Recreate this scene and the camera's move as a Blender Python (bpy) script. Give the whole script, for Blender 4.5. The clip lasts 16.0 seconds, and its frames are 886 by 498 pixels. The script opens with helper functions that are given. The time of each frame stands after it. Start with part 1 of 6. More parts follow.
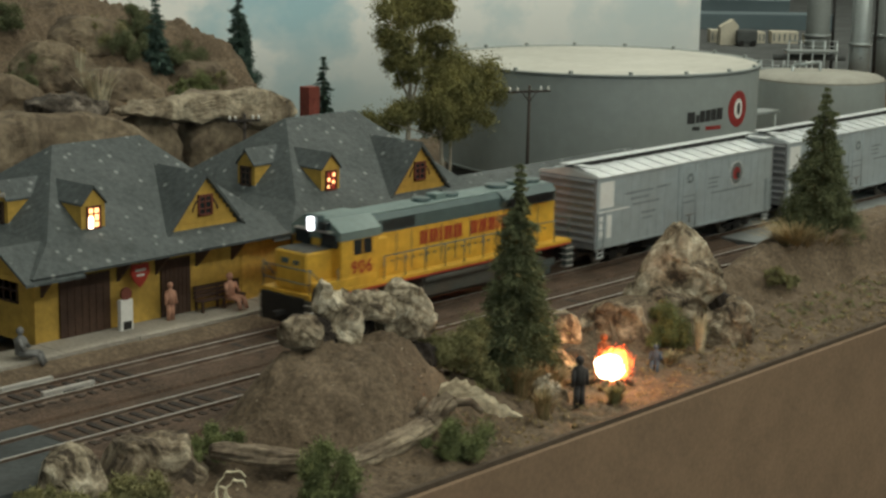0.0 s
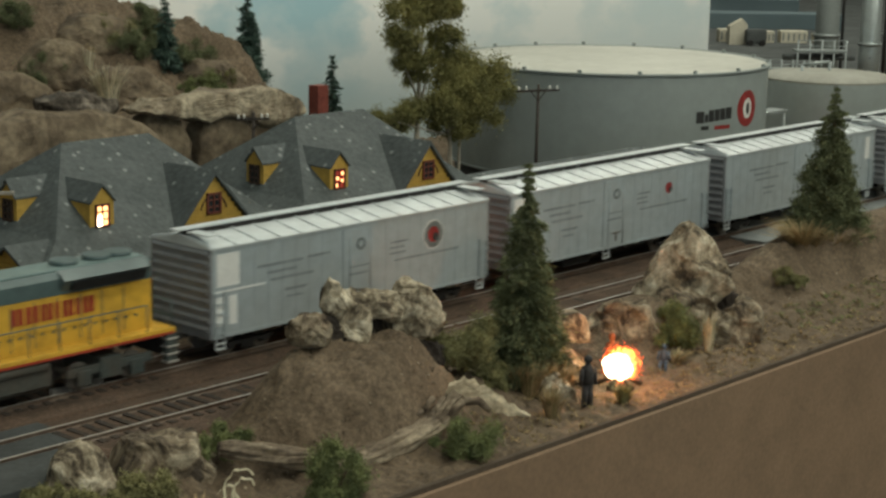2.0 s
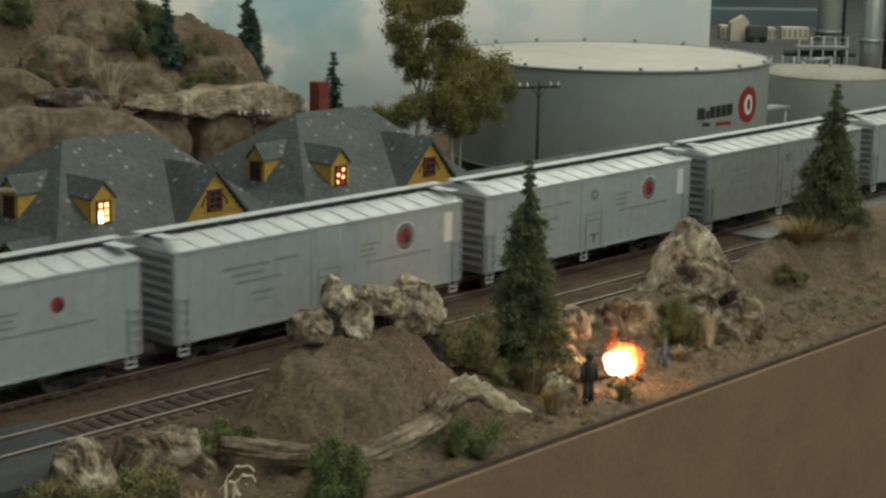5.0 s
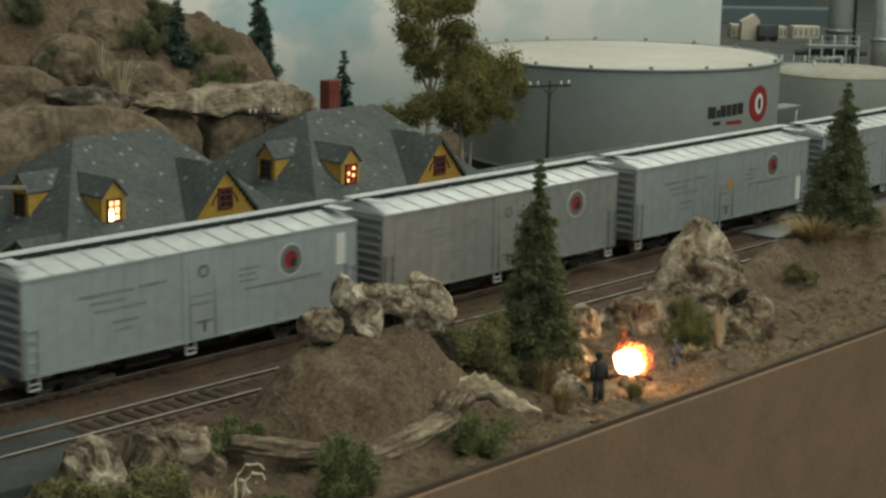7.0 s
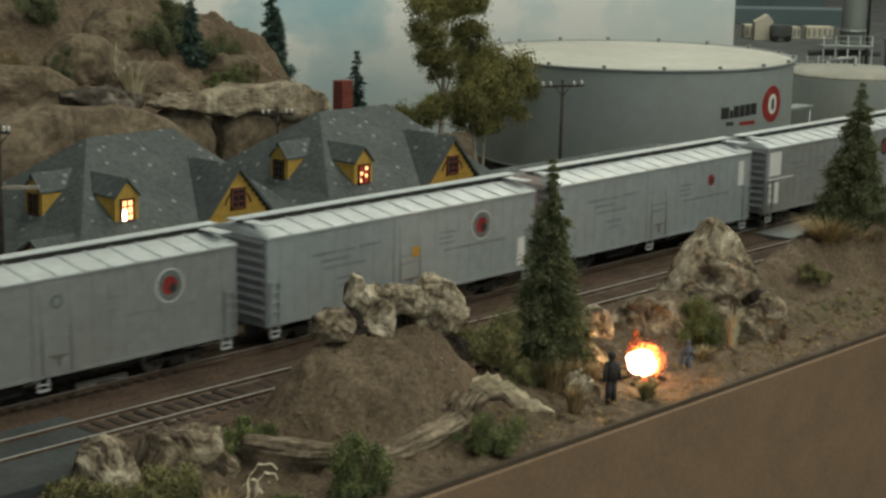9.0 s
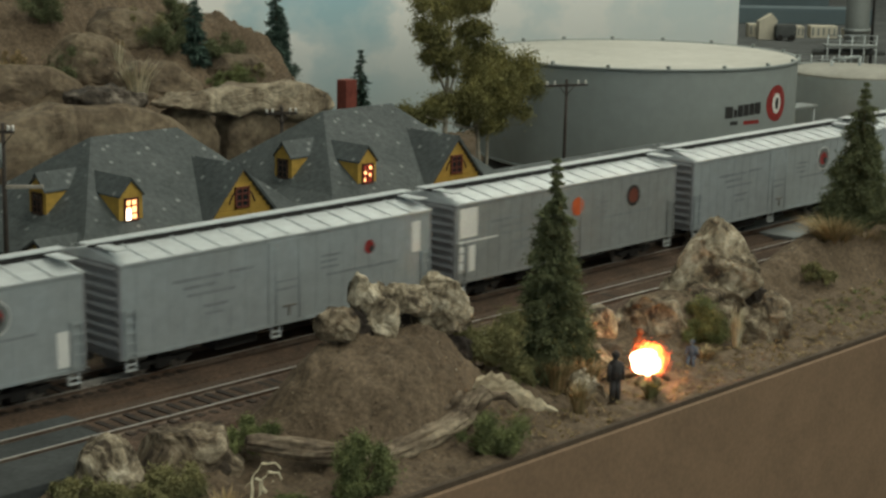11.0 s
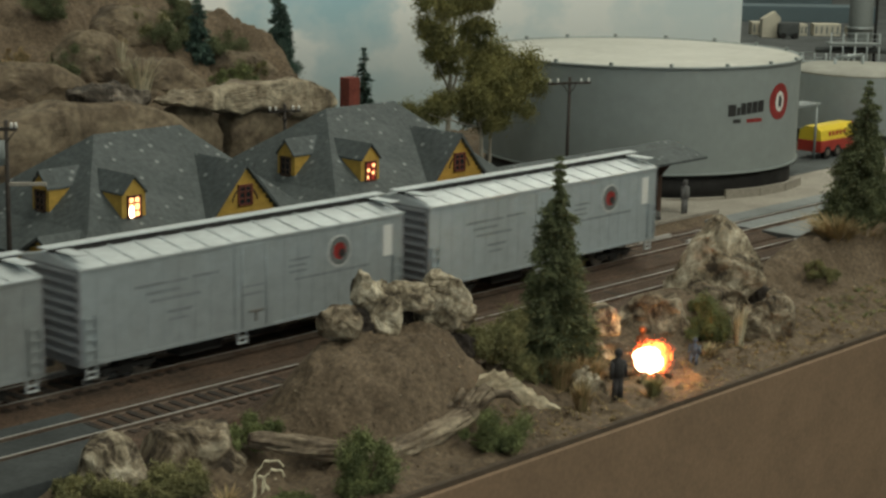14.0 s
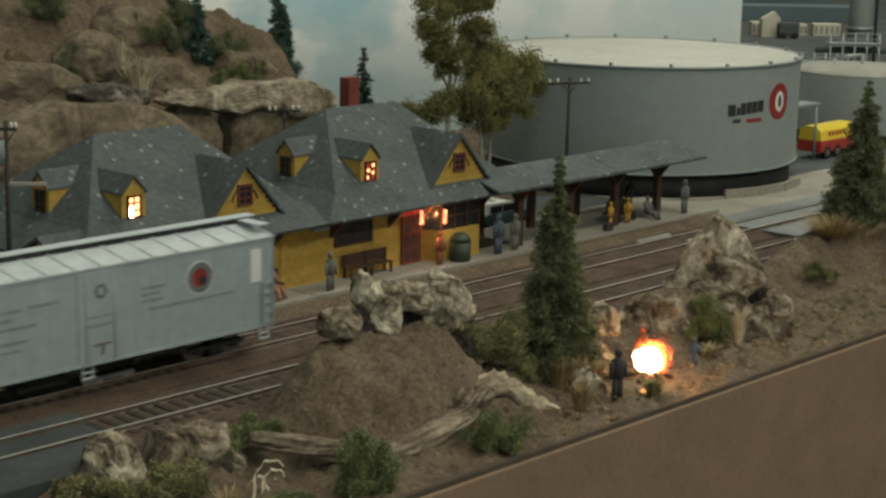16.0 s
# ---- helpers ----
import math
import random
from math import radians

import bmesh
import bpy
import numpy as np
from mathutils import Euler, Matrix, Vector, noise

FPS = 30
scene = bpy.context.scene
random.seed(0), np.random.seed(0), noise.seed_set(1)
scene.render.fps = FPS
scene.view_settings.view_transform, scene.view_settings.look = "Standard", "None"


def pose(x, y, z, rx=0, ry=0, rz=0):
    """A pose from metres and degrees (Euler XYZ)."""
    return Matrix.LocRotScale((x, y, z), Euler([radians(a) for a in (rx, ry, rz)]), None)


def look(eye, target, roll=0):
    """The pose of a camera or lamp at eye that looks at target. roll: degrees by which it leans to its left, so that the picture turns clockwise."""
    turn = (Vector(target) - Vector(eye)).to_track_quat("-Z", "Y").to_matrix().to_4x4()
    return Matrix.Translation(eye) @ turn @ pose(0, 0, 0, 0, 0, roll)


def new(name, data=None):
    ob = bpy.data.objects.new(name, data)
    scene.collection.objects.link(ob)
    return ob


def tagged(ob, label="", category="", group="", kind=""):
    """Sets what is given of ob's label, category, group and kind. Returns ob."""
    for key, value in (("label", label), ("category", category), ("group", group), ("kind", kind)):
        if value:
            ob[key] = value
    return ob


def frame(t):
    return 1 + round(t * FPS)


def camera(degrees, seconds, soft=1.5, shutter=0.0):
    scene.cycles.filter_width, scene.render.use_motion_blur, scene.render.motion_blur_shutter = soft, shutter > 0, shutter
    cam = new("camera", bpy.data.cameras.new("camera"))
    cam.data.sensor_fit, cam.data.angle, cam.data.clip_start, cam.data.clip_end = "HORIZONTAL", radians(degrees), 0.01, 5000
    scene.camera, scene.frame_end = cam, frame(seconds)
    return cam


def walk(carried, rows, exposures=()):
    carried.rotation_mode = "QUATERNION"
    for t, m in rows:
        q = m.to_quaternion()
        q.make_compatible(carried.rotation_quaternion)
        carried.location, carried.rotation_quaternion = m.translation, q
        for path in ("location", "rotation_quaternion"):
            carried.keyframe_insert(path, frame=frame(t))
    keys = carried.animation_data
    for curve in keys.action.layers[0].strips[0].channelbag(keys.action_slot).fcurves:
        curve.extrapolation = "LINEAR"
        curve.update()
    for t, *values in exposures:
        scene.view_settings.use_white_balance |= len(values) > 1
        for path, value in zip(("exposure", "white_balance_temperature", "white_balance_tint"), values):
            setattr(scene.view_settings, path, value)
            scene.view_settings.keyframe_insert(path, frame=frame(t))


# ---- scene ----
# A model railway in a hobby room. Shapes are written in centimetres and scaled by CM; x runs along the track, z = 0 is the rail top.
CM = 0.01
EYE = Vector((-0.55, -0.5349, 0.1884))


def aim(yaw, pitch, roll):
    a, b = radians(yaw), radians(pitch)
    return look(EYE, EYE + Vector((math.sin(a) * math.cos(b), math.cos(a) * math.cos(b), -math.sin(b))), roll)


cam = camera(28.72, 16.0, soft=2.7, shutter=0.5)
walk(cam, [
    (0, aim(48.383, 11.655, 0.905)),
    (0.5, aim(48.284, 11.695, 0.905)),
    (1, aim(48.200, 11.682, 0.954)),
    (1.5, aim(48.124, 11.696, 0.979)),
    (2, aim(48.099, 11.696, 0.991)),
    (2.5, aim(48.106, 11.708, 0.937)),
    (3, aim(48.108, 11.725, 0.983)),
    (3.5, aim(48.112, 11.750, 0.997)),
    (4, aim(48.095, 11.785, 0.978)),
    (6.5, aim(47.955, 11.846, 0.997)),
    (7, aim(47.724, 11.863, 0.998)),
    (7.5, aim(47.433, 11.867, 0.990)),
    (8, aim(47.347, 11.862, 0.958)),
    (8.5, aim(47.328, 11.860, 0.983)),
    (9, aim(47.293, 11.863, 0.979)),
    (11.5, aim(47.106, 11.911, 0.977)),
    (12, aim(47.065, 11.965, 1.004)),
    (12.5, aim(47.065, 11.965, 1.004)),
    (16, aim(47.074, 11.965, 1.010)),
], exposures=[(0, 0.15), (2.0, 0.14), (3.0, 0.05), (7.0, 0.03), (16, 0.01)])

# ---- light ----
world = bpy.data.worlds.new("room_air")
world.use_nodes = True
world.node_tree.nodes["Background"].inputs[0].default_value = (0.9, 0.95, 1.0, 1)
world.node_tree.nodes["Background"].inputs[1].default_value = 0.06
scene.world = world


def area_lamp(name, x, y, z, sx, sy, watts, colour=(0.985, 0.99, 0.83)):
    data = bpy.data.lights.new(name, "AREA")
    data.shape, data.size, data.size_y, data.energy, data.color = "RECTANGLE", sx * CM, sy * CM, watts, colour
    ob = new(name, data)
    ob.matrix_basis = pose(x * CM, y * CM, z * CM)
    return ob


def point_lamp(name, x, y, z, watts, colour, radius):
    data = bpy.data.lights.new(name, "POINT")
    data.energy, data.color, data.shadow_soft_size = watts, colour, radius * CM
    ob = new(name, data)
    ob.location = (x * CM, y * CM, z * CM)
    return ob


for lx, ly, watts in ((-60, -80, 5.9), (80, -80, 7.5), (-40, -200, 13), (110, -200, 13), (70, 10, 8.5), (190, 100, 10.5)):
    area_lamp("ceiling_lamp", lx, ly, 148, 120, 30, watts)
win = area_lamp("window_light", 0, 0, 0, 150, 110, 4.6, (0.68, 0.91, 1.0))
win.matrix_basis = look((-2.3, -3.2, 0.55), (0.1, 0.0, 0.0))
point_lamp("fire_lamp", 0.9, -13.6, 0.7, 0.042, (1.0, 0.40, 0.12), 0.12)
point_lamp("porch_lamp", 6.0, 4.2, 2.35, 0.022, (1.0, 0.40, 0.2), 0.03)


# ---- materials ----
def mat(name, colour, rough=0.8, metal=0.0, vary=0.25, scale=60.0, fine=600.0, bump=0.3, second=None, spots=0.0, island=0.0):
    """A surface with broad stains and fine grain; second: the colour of the stains."""
    m = bpy.data.materials.new(name)
    m.use_nodes = True
    nt = m.node_tree
    bsdf = nt.nodes["Principled BSDF"]
    bsdf.inputs["Roughness"].default_value, bsdf.inputs["Metallic"].default_value = rough, metal
    tc = nt.nodes.new("ShaderNodeTexCoord")

    def noise_node(s, detail=6.0):
        n = nt.nodes.new("ShaderNodeTexNoise")
        n.inputs["Scale"].default_value, n.inputs["Detail"].default_value, n.inputs["Roughness"].default_value = s, detail, 0.62
        nt.links.new(tc.outputs["Object"], n.inputs["Vector"])
        return n

    def ramp(src, lo, hi, a, b):
        r = nt.nodes.new("ShaderNodeMapRange")
        for k, v in enumerate((lo, hi, a, b)):
            r.inputs[k + 1].default_value = v
        nt.links.new(src, r.inputs[0])
        return r.outputs[0]

    def mix(kind, fac, a, b):
        x = nt.nodes.new("ShaderNodeMix")
        x.data_type, x.blend_type = "RGBA", kind
        for sock, v in ((x.inputs[0], fac), (x.inputs[6], a), (x.inputs[7], b)):
            if isinstance(v, (tuple, float, int)):
                sock.default_value = v
            else:
                nt.links.new(v, sock)
        return x.outputs[2]

    broad, grain = noise_node(scale), noise_node(fine, 4.0)
    other = second or tuple(c * (1 - vary) for c in colour)
    col = mix("MIX", ramp(broad.outputs[0], 0.38, 0.64, 0, 1), (*colour, 1), (*other, 1))
    g = ramp(grain.outputs[0], 0.3, 0.7, 1 - vary, 1 + vary * 0.6)
    comb = nt.nodes.new("ShaderNodeCombineColor")
    for k in range(3):
        nt.links.new(g, comb.inputs[k])
    col = mix("MULTIPLY", 1.0, col, comb.outputs[0])
    if island:
        geo = nt.nodes.new("ShaderNodeNewGeometry")
        h = nt.nodes.new("ShaderNodeHueSaturation")
        nt.links.new(ramp(geo.outputs["Random Per Island"], 0, 1, 1 - island, 1 + island), h.inputs["Value"])
        nt.links.new(ramp(geo.outputs["Random Per Island"], 0, 1, 0.5 + island * 0.04, 0.5 - island * 0.05), h.inputs["Hue"])
        nt.links.new(col, h.inputs["Color"])
        col = h.outputs[0]
    if spots:
        v = nt.nodes.new("ShaderNodeTexVoronoi")
        v.inputs["Scale"].default_value = spots
        nt.links.new(tc.outputs["Object"], v.inputs["Vector"])
        col = mix("MIX", ramp(v.outputs["Distance"], 0.13, 0.20, 0.6, 0), col, (0.30, 0.32, 0.32, 1))
    nt.links.new(col, bsdf.inputs["Base Color"])
    nt.links.new(ramp(broad.outputs[0], 0.3, 0.7, max(rough - 0.12, 0.03), min(rough + 0.12, 1)), bsdf.inputs["Roughness"])
    if bump:
        b = nt.nodes.new("ShaderNodeBump")
        b.inputs["Strength"].default_value, b.inputs["Distance"].default_value = bump, 0.0006
        nt.links.new(grain.outputs[0], b.inputs["Height"])
        nt.links.new(b.outputs[0], bsdf.inputs["Normal"])
    return m


def rock_mat(name, pale, mid, dark, scale=75.0, fine=420.0, low=0.40, high=0.58, stretch=None):
    """Broken stone: brown body, rough grain; pale faces and dark pits put highlight and shade into the colour."""
    m = mat(name, mid, 0.95, vary=0.35, scale=scale, fine=fine, bump=0.0)
    nt = m.node_tree
    bsdf = nt.nodes["Principled BSDF"]
    tc = nt.nodes.new("ShaderNodeTexCoord")
    n, r, g = nt.nodes.new("ShaderNodeTexNoise"), nt.nodes.new("ShaderNodeValToRGB"), nt.nodes.new("ShaderNodeTexNoise")
    n.inputs["Scale"].default_value, n.inputs["Detail"].default_value, n.inputs["Roughness"].default_value, n.inputs["Distortion"].default_value = scale, 8.0, 0.68, 0.6
    g.inputs["Scale"].default_value, g.inputs["Detail"].default_value = fine, 4.0
    r.color_ramp.elements[0].position, r.color_ramp.elements[0].color = low, (*dark, 1)
    r.color_ramp.elements[1].position, r.color_ramp.elements[1].color = high, (*pale, 1)
    r.color_ramp.elements.new((low + high) / 2 - 0.01).color = (*mid, 1)
    grain, mult = nt.nodes.new("ShaderNodeMapRange"), nt.nodes.new("ShaderNodeMix")
    mult.data_type, mult.blend_type = "RGBA", "MULTIPLY"
    mult.inputs[0].default_value = 1.0
    for k, v in enumerate((0.3, 0.7, 0.65, 1.25)):
        grain.inputs[k + 1].default_value = v
    b = nt.nodes.new("ShaderNodeBump")
    b.inputs["Strength"].default_value, b.inputs["Distance"].default_value = 0.9, 0.0012
    for p, q in ((tc.outputs["Object"], n.inputs["Vector"]), (tc.outputs["Object"], g.inputs["Vector"]), (n.outputs[0], r.inputs[0]), (g.outputs[0], grain.inputs[0]), (grain.outputs[0], mult.inputs[7]),
                 (r.outputs[0], mult.inputs[6]), (mult.outputs[2], bsdf.inputs["Base Color"]), (n.outputs[0], b.inputs["Height"]), (b.outputs[0], bsdf.inputs["Normal"])):
        nt.links.new(p, q)
    if stretch:
        mp = nt.nodes.new("ShaderNodeMapping")
        mp.inputs["Scale"].default_value = stretch
        nt.links.new(tc.outputs["Object"], mp.inputs["Vector"])
        nt.links.new(mp.outputs[0], n.inputs["Vector"])
    return m


def glow(name, colour, strength):
    m = bpy.data.materials.new(name)
    m.use_nodes = True
    b = m.node_tree.nodes["Principled BSDF"]
    b.inputs["Base Color"].default_value = (*colour, 1)
    b.inputs["Emission Color"].default_value, b.inputs["Emission Strength"].default_value = (*colour, 1), strength
    return m


M = dict(
    dirt=mat("dirt", (0.158, 0.114, 0.073), 0.95, vary=0.5, scale=40, fine=520, bump=1.0, second=(0.108, 0.078, 0.050)),
    fascia=mat("fascia_board", (0.245, 0.162, 0.102), 0.75, vary=0.16, scale=30, fine=500, bump=0.15),
    trim=mat("trim_dark", (0.085, 0.062, 0.042), 0.95),
    ballast=mat("ballast", (0.100, 0.062, 0.040), 0.95, vary=0.55, scale=60, fine=700, bump=1.0, second=(0.064, 0.042, 0.028)),
    tie=mat("tie", (0.018, 0.015, 0.013), 0.9, vary=0.4, second=(0.048, 0.035, 0.026), scale=18),
    rail=mat("rail", (0.22, 0.175, 0.14), 0.45, 0.4, vary=0.3, scale=80, second=(0.13, 0.085, 0.06)),
    rail_top=mat("rail_top", (0.62, 0.60, 0.56), 0.4, 0.35, vary=0.15),
    concrete=mat("concrete", (0.36, 0.33, 0.28), 0.9, vary=0.22, scale=30, fine=500, bump=0.3),
    asphalt=mat("asphalt", (0.090, 0.102, 0.102), 0.9, vary=0.3, scale=25, fine=600, bump=0.3),
    crossing_dark=mat("crossing_boards", (0.050, 0.058, 0.059), 0.85, vary=0.3, scale=25, fine=500, bump=0.3),
    road_grey=mat("road_grey", (0.21, 0.228, 0.228), 0.7, vary=0.2, scale=25, fine=500, bump=0.2),
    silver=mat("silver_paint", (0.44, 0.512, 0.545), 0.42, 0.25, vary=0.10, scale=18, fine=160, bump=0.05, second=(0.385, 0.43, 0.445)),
    # paler copy of the silver: overhead light on the roofs put into the paint
    silver_lit=mat("silver_lit", (0.63, 0.675, 0.69), 0.45, 0.2, vary=0.14, scale=30, fine=200, bump=0.05),
    # darker copy of the silver: the shading of the car ends, as paint
    silver_shaded=mat("silver_shaded", (0.27, 0.28, 0.295), 0.5, 0.2, vary=0.2, scale=40, fine=200, bump=0.05),
    silver_mid=mat("silver_mid", (0.39, 0.445, 0.47), 0.45, 0.25, vary=0.12, scale=18, fine=160, bump=0.05, second=(0.335, 0.37, 0.38)),
    silver_dull=mat("silver_dull", (0.315, 0.345, 0.35), 0.5, 0.25, vary=0.14, scale=16, fine=160, bump=0.05, second=(0.265, 0.275, 0.27)),
    placard=mat("placard", (0.78, 0.79, 0.77), 0.5, vary=0.08),
    ink=mat("ink", (0.27, 0.30, 0.31), 0.6, vary=0.2, scale=200),
    ink_dark=mat("ink_dark", (0.03, 0.03, 0.03), 0.6, vary=0.2),
    red=mat("red_paint", (0.33, 0.030, 0.028), 0.55, vary=0.3, scale=150),
    orange=mat("orange_paint", (0.62, 0.12, 0.035), 0.55, vary=0.2, scale=150),
    ring=mat("ring_paint", (0.17, 0.195, 0.195), 0.55, vary=0.25, scale=150),
    black=mat("black_parts", (0.018, 0.017, 0.016), 0.75, vary=0.3),
    steel=mat("steel_parts", (0.30, 0.28, 0.25), 0.45, 0.6, vary=0.25),
    yellow=mat("loco_yellow", (0.68, 0.40, 0.048), 0.5, vary=0.22, scale=45, fine=200, bump=0.05),
    loco_grey=mat("loco_grey", (0.080, 0.122, 0.125), 0.5, vary=0.18, scale=30, fine=200, bump=0.05),
    loco_under=mat("loco_under", (0.055, 0.072, 0.070), 0.6, vary=0.3, scale=40, second=(0.075, 0.065, 0.052)),
    loco_roof=mat("loco_roof", (0.165, 0.235, 0.230), 0.5, vary=0.15, scale=30),
    loco_red=mat("loco_red", (0.36, 0.045, 0.025), 0.5, vary=0.2),
    glass=mat("dark_glass", (0.02, 0.025, 0.028), 0.12, vary=0.1, bump=0),
    depot=mat("depot_yellow", (0.52, 0.33, 0.062), 0.75, vary=0.22, scale=35, fine=300, bump=0.2),
    roof=mat("slate_roof", (0.080, 0.094, 0.096), 0.8, vary=0.32, scale=26, fine=330, bump=1.0, second=(0.064, 0.076, 0.077), spots=150),
    brown=mat("brown_wood", (0.070, 0.036, 0.022), 0.7, vary=0.3, scale=60),
    red_frame=mat("red_frame", (0.17, 0.045, 0.028), 0.7, vary=0.2),
    brick=mat("chimney_brick", (0.21, 0.048, 0.032), 0.85, vary=0.3, scale=120, bump=0.5),
    tank=mat("tank_grey", (0.262, 0.295, 0.288), 0.55, vary=0.08, scale=9, fine=120, bump=0.05),
    tank_top=mat("tank_top", (0.51, 0.505, 0.455), 0.7, vary=0.12, scale=12, fine=100, bump=0.05),
    dome=mat("dome_beige", (0.31, 0.305, 0.265), 0.7, vary=0.15, scale=25, fine=150, bump=0.1),
    white=mat("white_paint", (0.75, 0.74, 0.70), 0.6, vary=0.10),
    pole=mat("pole_wood", (0.045, 0.036, 0.030), 0.85, vary=0.3),
    bark=mat("bark", (0.13, 0.09, 0.055), 0.95, vary=0.4, scale=120, bump=0.8),
    birch=mat("pale_bark", (0.42, 0.38, 0.31), 0.9, vary=0.3, scale=150, bump=0.4),
    needle=mat("needles", (0.150, 0.172, 0.082), 0.9, vary=0.3, scale=60, bump=0, island=0.32),
    needle_dark=mat("needles_dark", (0.070, 0.120, 0.095), 0.9, vary=0.3, scale=60, bump=0, island=0.4),
    leaf=mat("leaves", (0.285, 0.265, 0.088), 0.9, vary=0.3, scale=55, bump=0, island=0.22, second=(0.115, 0.115, 0.042)),
    bush=mat("bush_foam", (0.285, 0.268, 0.118), 0.95, vary=0.3, scale=130, bump=0, island=0.18, second=(0.13, 0.135, 0.058)),
    moss=mat("moss_foam", (0.225, 0.255, 0.10), 0.95, vary=0.3, scale=130, bump=0, island=0.18, second=(0.095, 0.12, 0.048)),
    straw=mat("straw", (0.72, 0.66, 0.47), 0.9, vary=0.3, bump=0, island=0.3),
    dry=mat("dry_grass", (0.38, 0.29, 0.145), 0.9, vary=0.3, bump=0, island=0.4),
    rock=rock_mat("rock", (0.39, 0.335, 0.245), (0.19, 0.148, 0.100), (0.050, 0.037, 0.025), low=0.40, high=0.61),
    rock_pale=rock_mat("rock_pale", (0.56, 0.50, 0.385), (0.275, 0.228, 0.158), (0.060, 0.045, 0.030), low=0.41, high=0.60),
    cliff=rock_mat("cliff_rock", (0.225, 0.180, 0.122), (0.135, 0.102, 0.067), (0.052, 0.038, 0.025), 34.0, 260.0, 0.36, 0.64),
    ledge=rock_mat("ledge_rock", (0.36, 0.31, 0.225), (0.19, 0.152, 0.104), (0.060, 0.045, 0.03), 45.0, 300.0, 0.36, 0.60),
    slab=rock_mat("dark_slab", (0.25, 0.215, 0.175), (0.090, 0.074, 0.058), (0.03, 0.024, 0.019), 60.0, 240.0, 0.40, 0.62),
    # near-black rock colour that carries the shade of the crag hollows
    hollow=mat("hollow_shade", (0.040, 0.030, 0.023), 0.95, vary=0.4, scale=80, fine=300, bump=0.8),
    driftwood=rock_mat("driftwood", (0.34, 0.28, 0.20), (0.175, 0.135, 0.095), (0.070, 0.050, 0.034), 120.0, 420.0, 0.38, 0.64, stretch=(0.12, 0.5, 1.0)),
    cutwood=rock_mat("cut_wood", (0.72, 0.64, 0.47), (0.55, 0.46, 0.32), (0.25, 0.19, 0.13), 90.0, 420.0, 0.34, 0.56, stretch=(0.25, 0.6, 1.0)),
    blue_coat=mat("figure_blue", (0.09, 0.12, 0.17), 0.8), grey_coat=mat("figure_grey", (0.17, 0.17, 0.165), 0.8),
    skin_coat=mat("figure_pink", (0.46, 0.24, 0.16), 0.8), gold_coat=mat("figure_gold", (0.52, 0.30, 0.045), 0.8),
    dark_coat=mat("figure_dark", (0.045, 0.042, 0.042), 0.8), rust_coat=mat("figure_rust", (0.30, 0.10, 0.04), 0.8),
    truck_yellow=mat("truck_yellow", (0.80, 0.60, 0.05), 0.4, vary=0.1), truck_red=mat("truck_red", (0.42, 0.045, 0.03), 0.45, vary=0.15),
    car_teal=mat("car_teal", (0.10, 0.19, 0.20), 0.35, vary=0.1), green_barrel=mat("dark_green", (0.035, 0.055, 0.035), 0.6),
    wall=mat("room_wall", (0.55, 0.56, 0.54), 0.9, vary=0.06, scale=2, fine=60, bump=0.05),
    ceiling=mat("room_ceiling", (0.75, 0.74, 0.70), 0.9, vary=0.06, scale=2, fine=60, bump=0.05),
    carpet=mat("carpet", (0.10, 0.085, 0.07), 1.0, vary=0.3, scale=8, fine=300),
    far_blue=mat("far_blue", (0.13, 0.18, 0.20), 0.8, vary=0.15, scale=6), far_cream=mat("far_cream", (0.66, 0.62, 0.50), 0.8, vary=0.2, scale=40), far_grey=mat("far_grey", (0.20, 0.225, 0.22), 0.6, vary=0.15, scale=10),
    far_dark=mat("far_dark", (0.09, 0.10, 0.10), 0.8, vary=0.3, scale=20), far_pipe=mat("far_pipe", (0.34, 0.38, 0.38), 0.35, 0.4, vary=0.15),
    backpale=mat("pale_glass_roof", (0.50, 0.66, 0.70), 0.4, vary=0.2, scale=20),
    pane_lit=glow("pane_lit", (1.0, 0.50, 0.20), 2.6), pane_red=glow("pane_red", (0.55, 0.06, 0.04), 0.16),
    pane_hot=glow("pane_hot", (1.0, 0.85, 0.62), 7.0), headlight=glow("headlight", (0.95, 0.96, 1.0), 9.0),
    pane_day=glow("daylight_pane", (0.80, 0.94, 1.0), 1.2),
    porch=glow("porch_bulb", (1.0, 0.36, 0.18), 1.5),
    fire_core=glow("fire_core", (1.0, 0.80, 0.50), 9.0), fire_mid=glow("fire_mid", (1.0, 0.36, 0.09), 2.6), fire_out=glow("fire_outer", (1.0, 0.13, 0.035), 1.6),
)


# ---- mesh helpers (centimetres) ----
def part(name, bm, material, parent=None, label=""):
    """Links a bmesh, written in centimetres, as one mesh object."""
    me = bpy.data.meshes.new(name)
    bmesh.ops.recalc_face_normals(bm, faces=bm.faces)
    bm.to_mesh(me)
    bm.free()
    return shaped(name, me, material, parent, label)


def shaped(name, me, material, parent=None, label="", scaled=True):
    if scaled:
        me.transform(Matrix.Scale(CM, 4))
    for m in material if isinstance(material, (list, tuple)) else (material,):
        me.materials.append(m)
    ob = new(name, me)
    if parent:
        ob.parent = parent
    return tagged(ob, label=label)


def raw(name, verts, faces, material, parent=None, label="", smooth=False):
    me = bpy.data.meshes.new(name)
    me.from_pydata([tuple(v) for v in verts], [], [tuple(f) for f in faces])
    if smooth:
        me.polygons.foreach_set("use_smooth", [True] * len(me.polygons))
    return shaped(name, me, material, parent, label)


def thing(name, m, label, category, group="", kind=""):
    return tagged_at(new(name), m, label, category, group, kind)


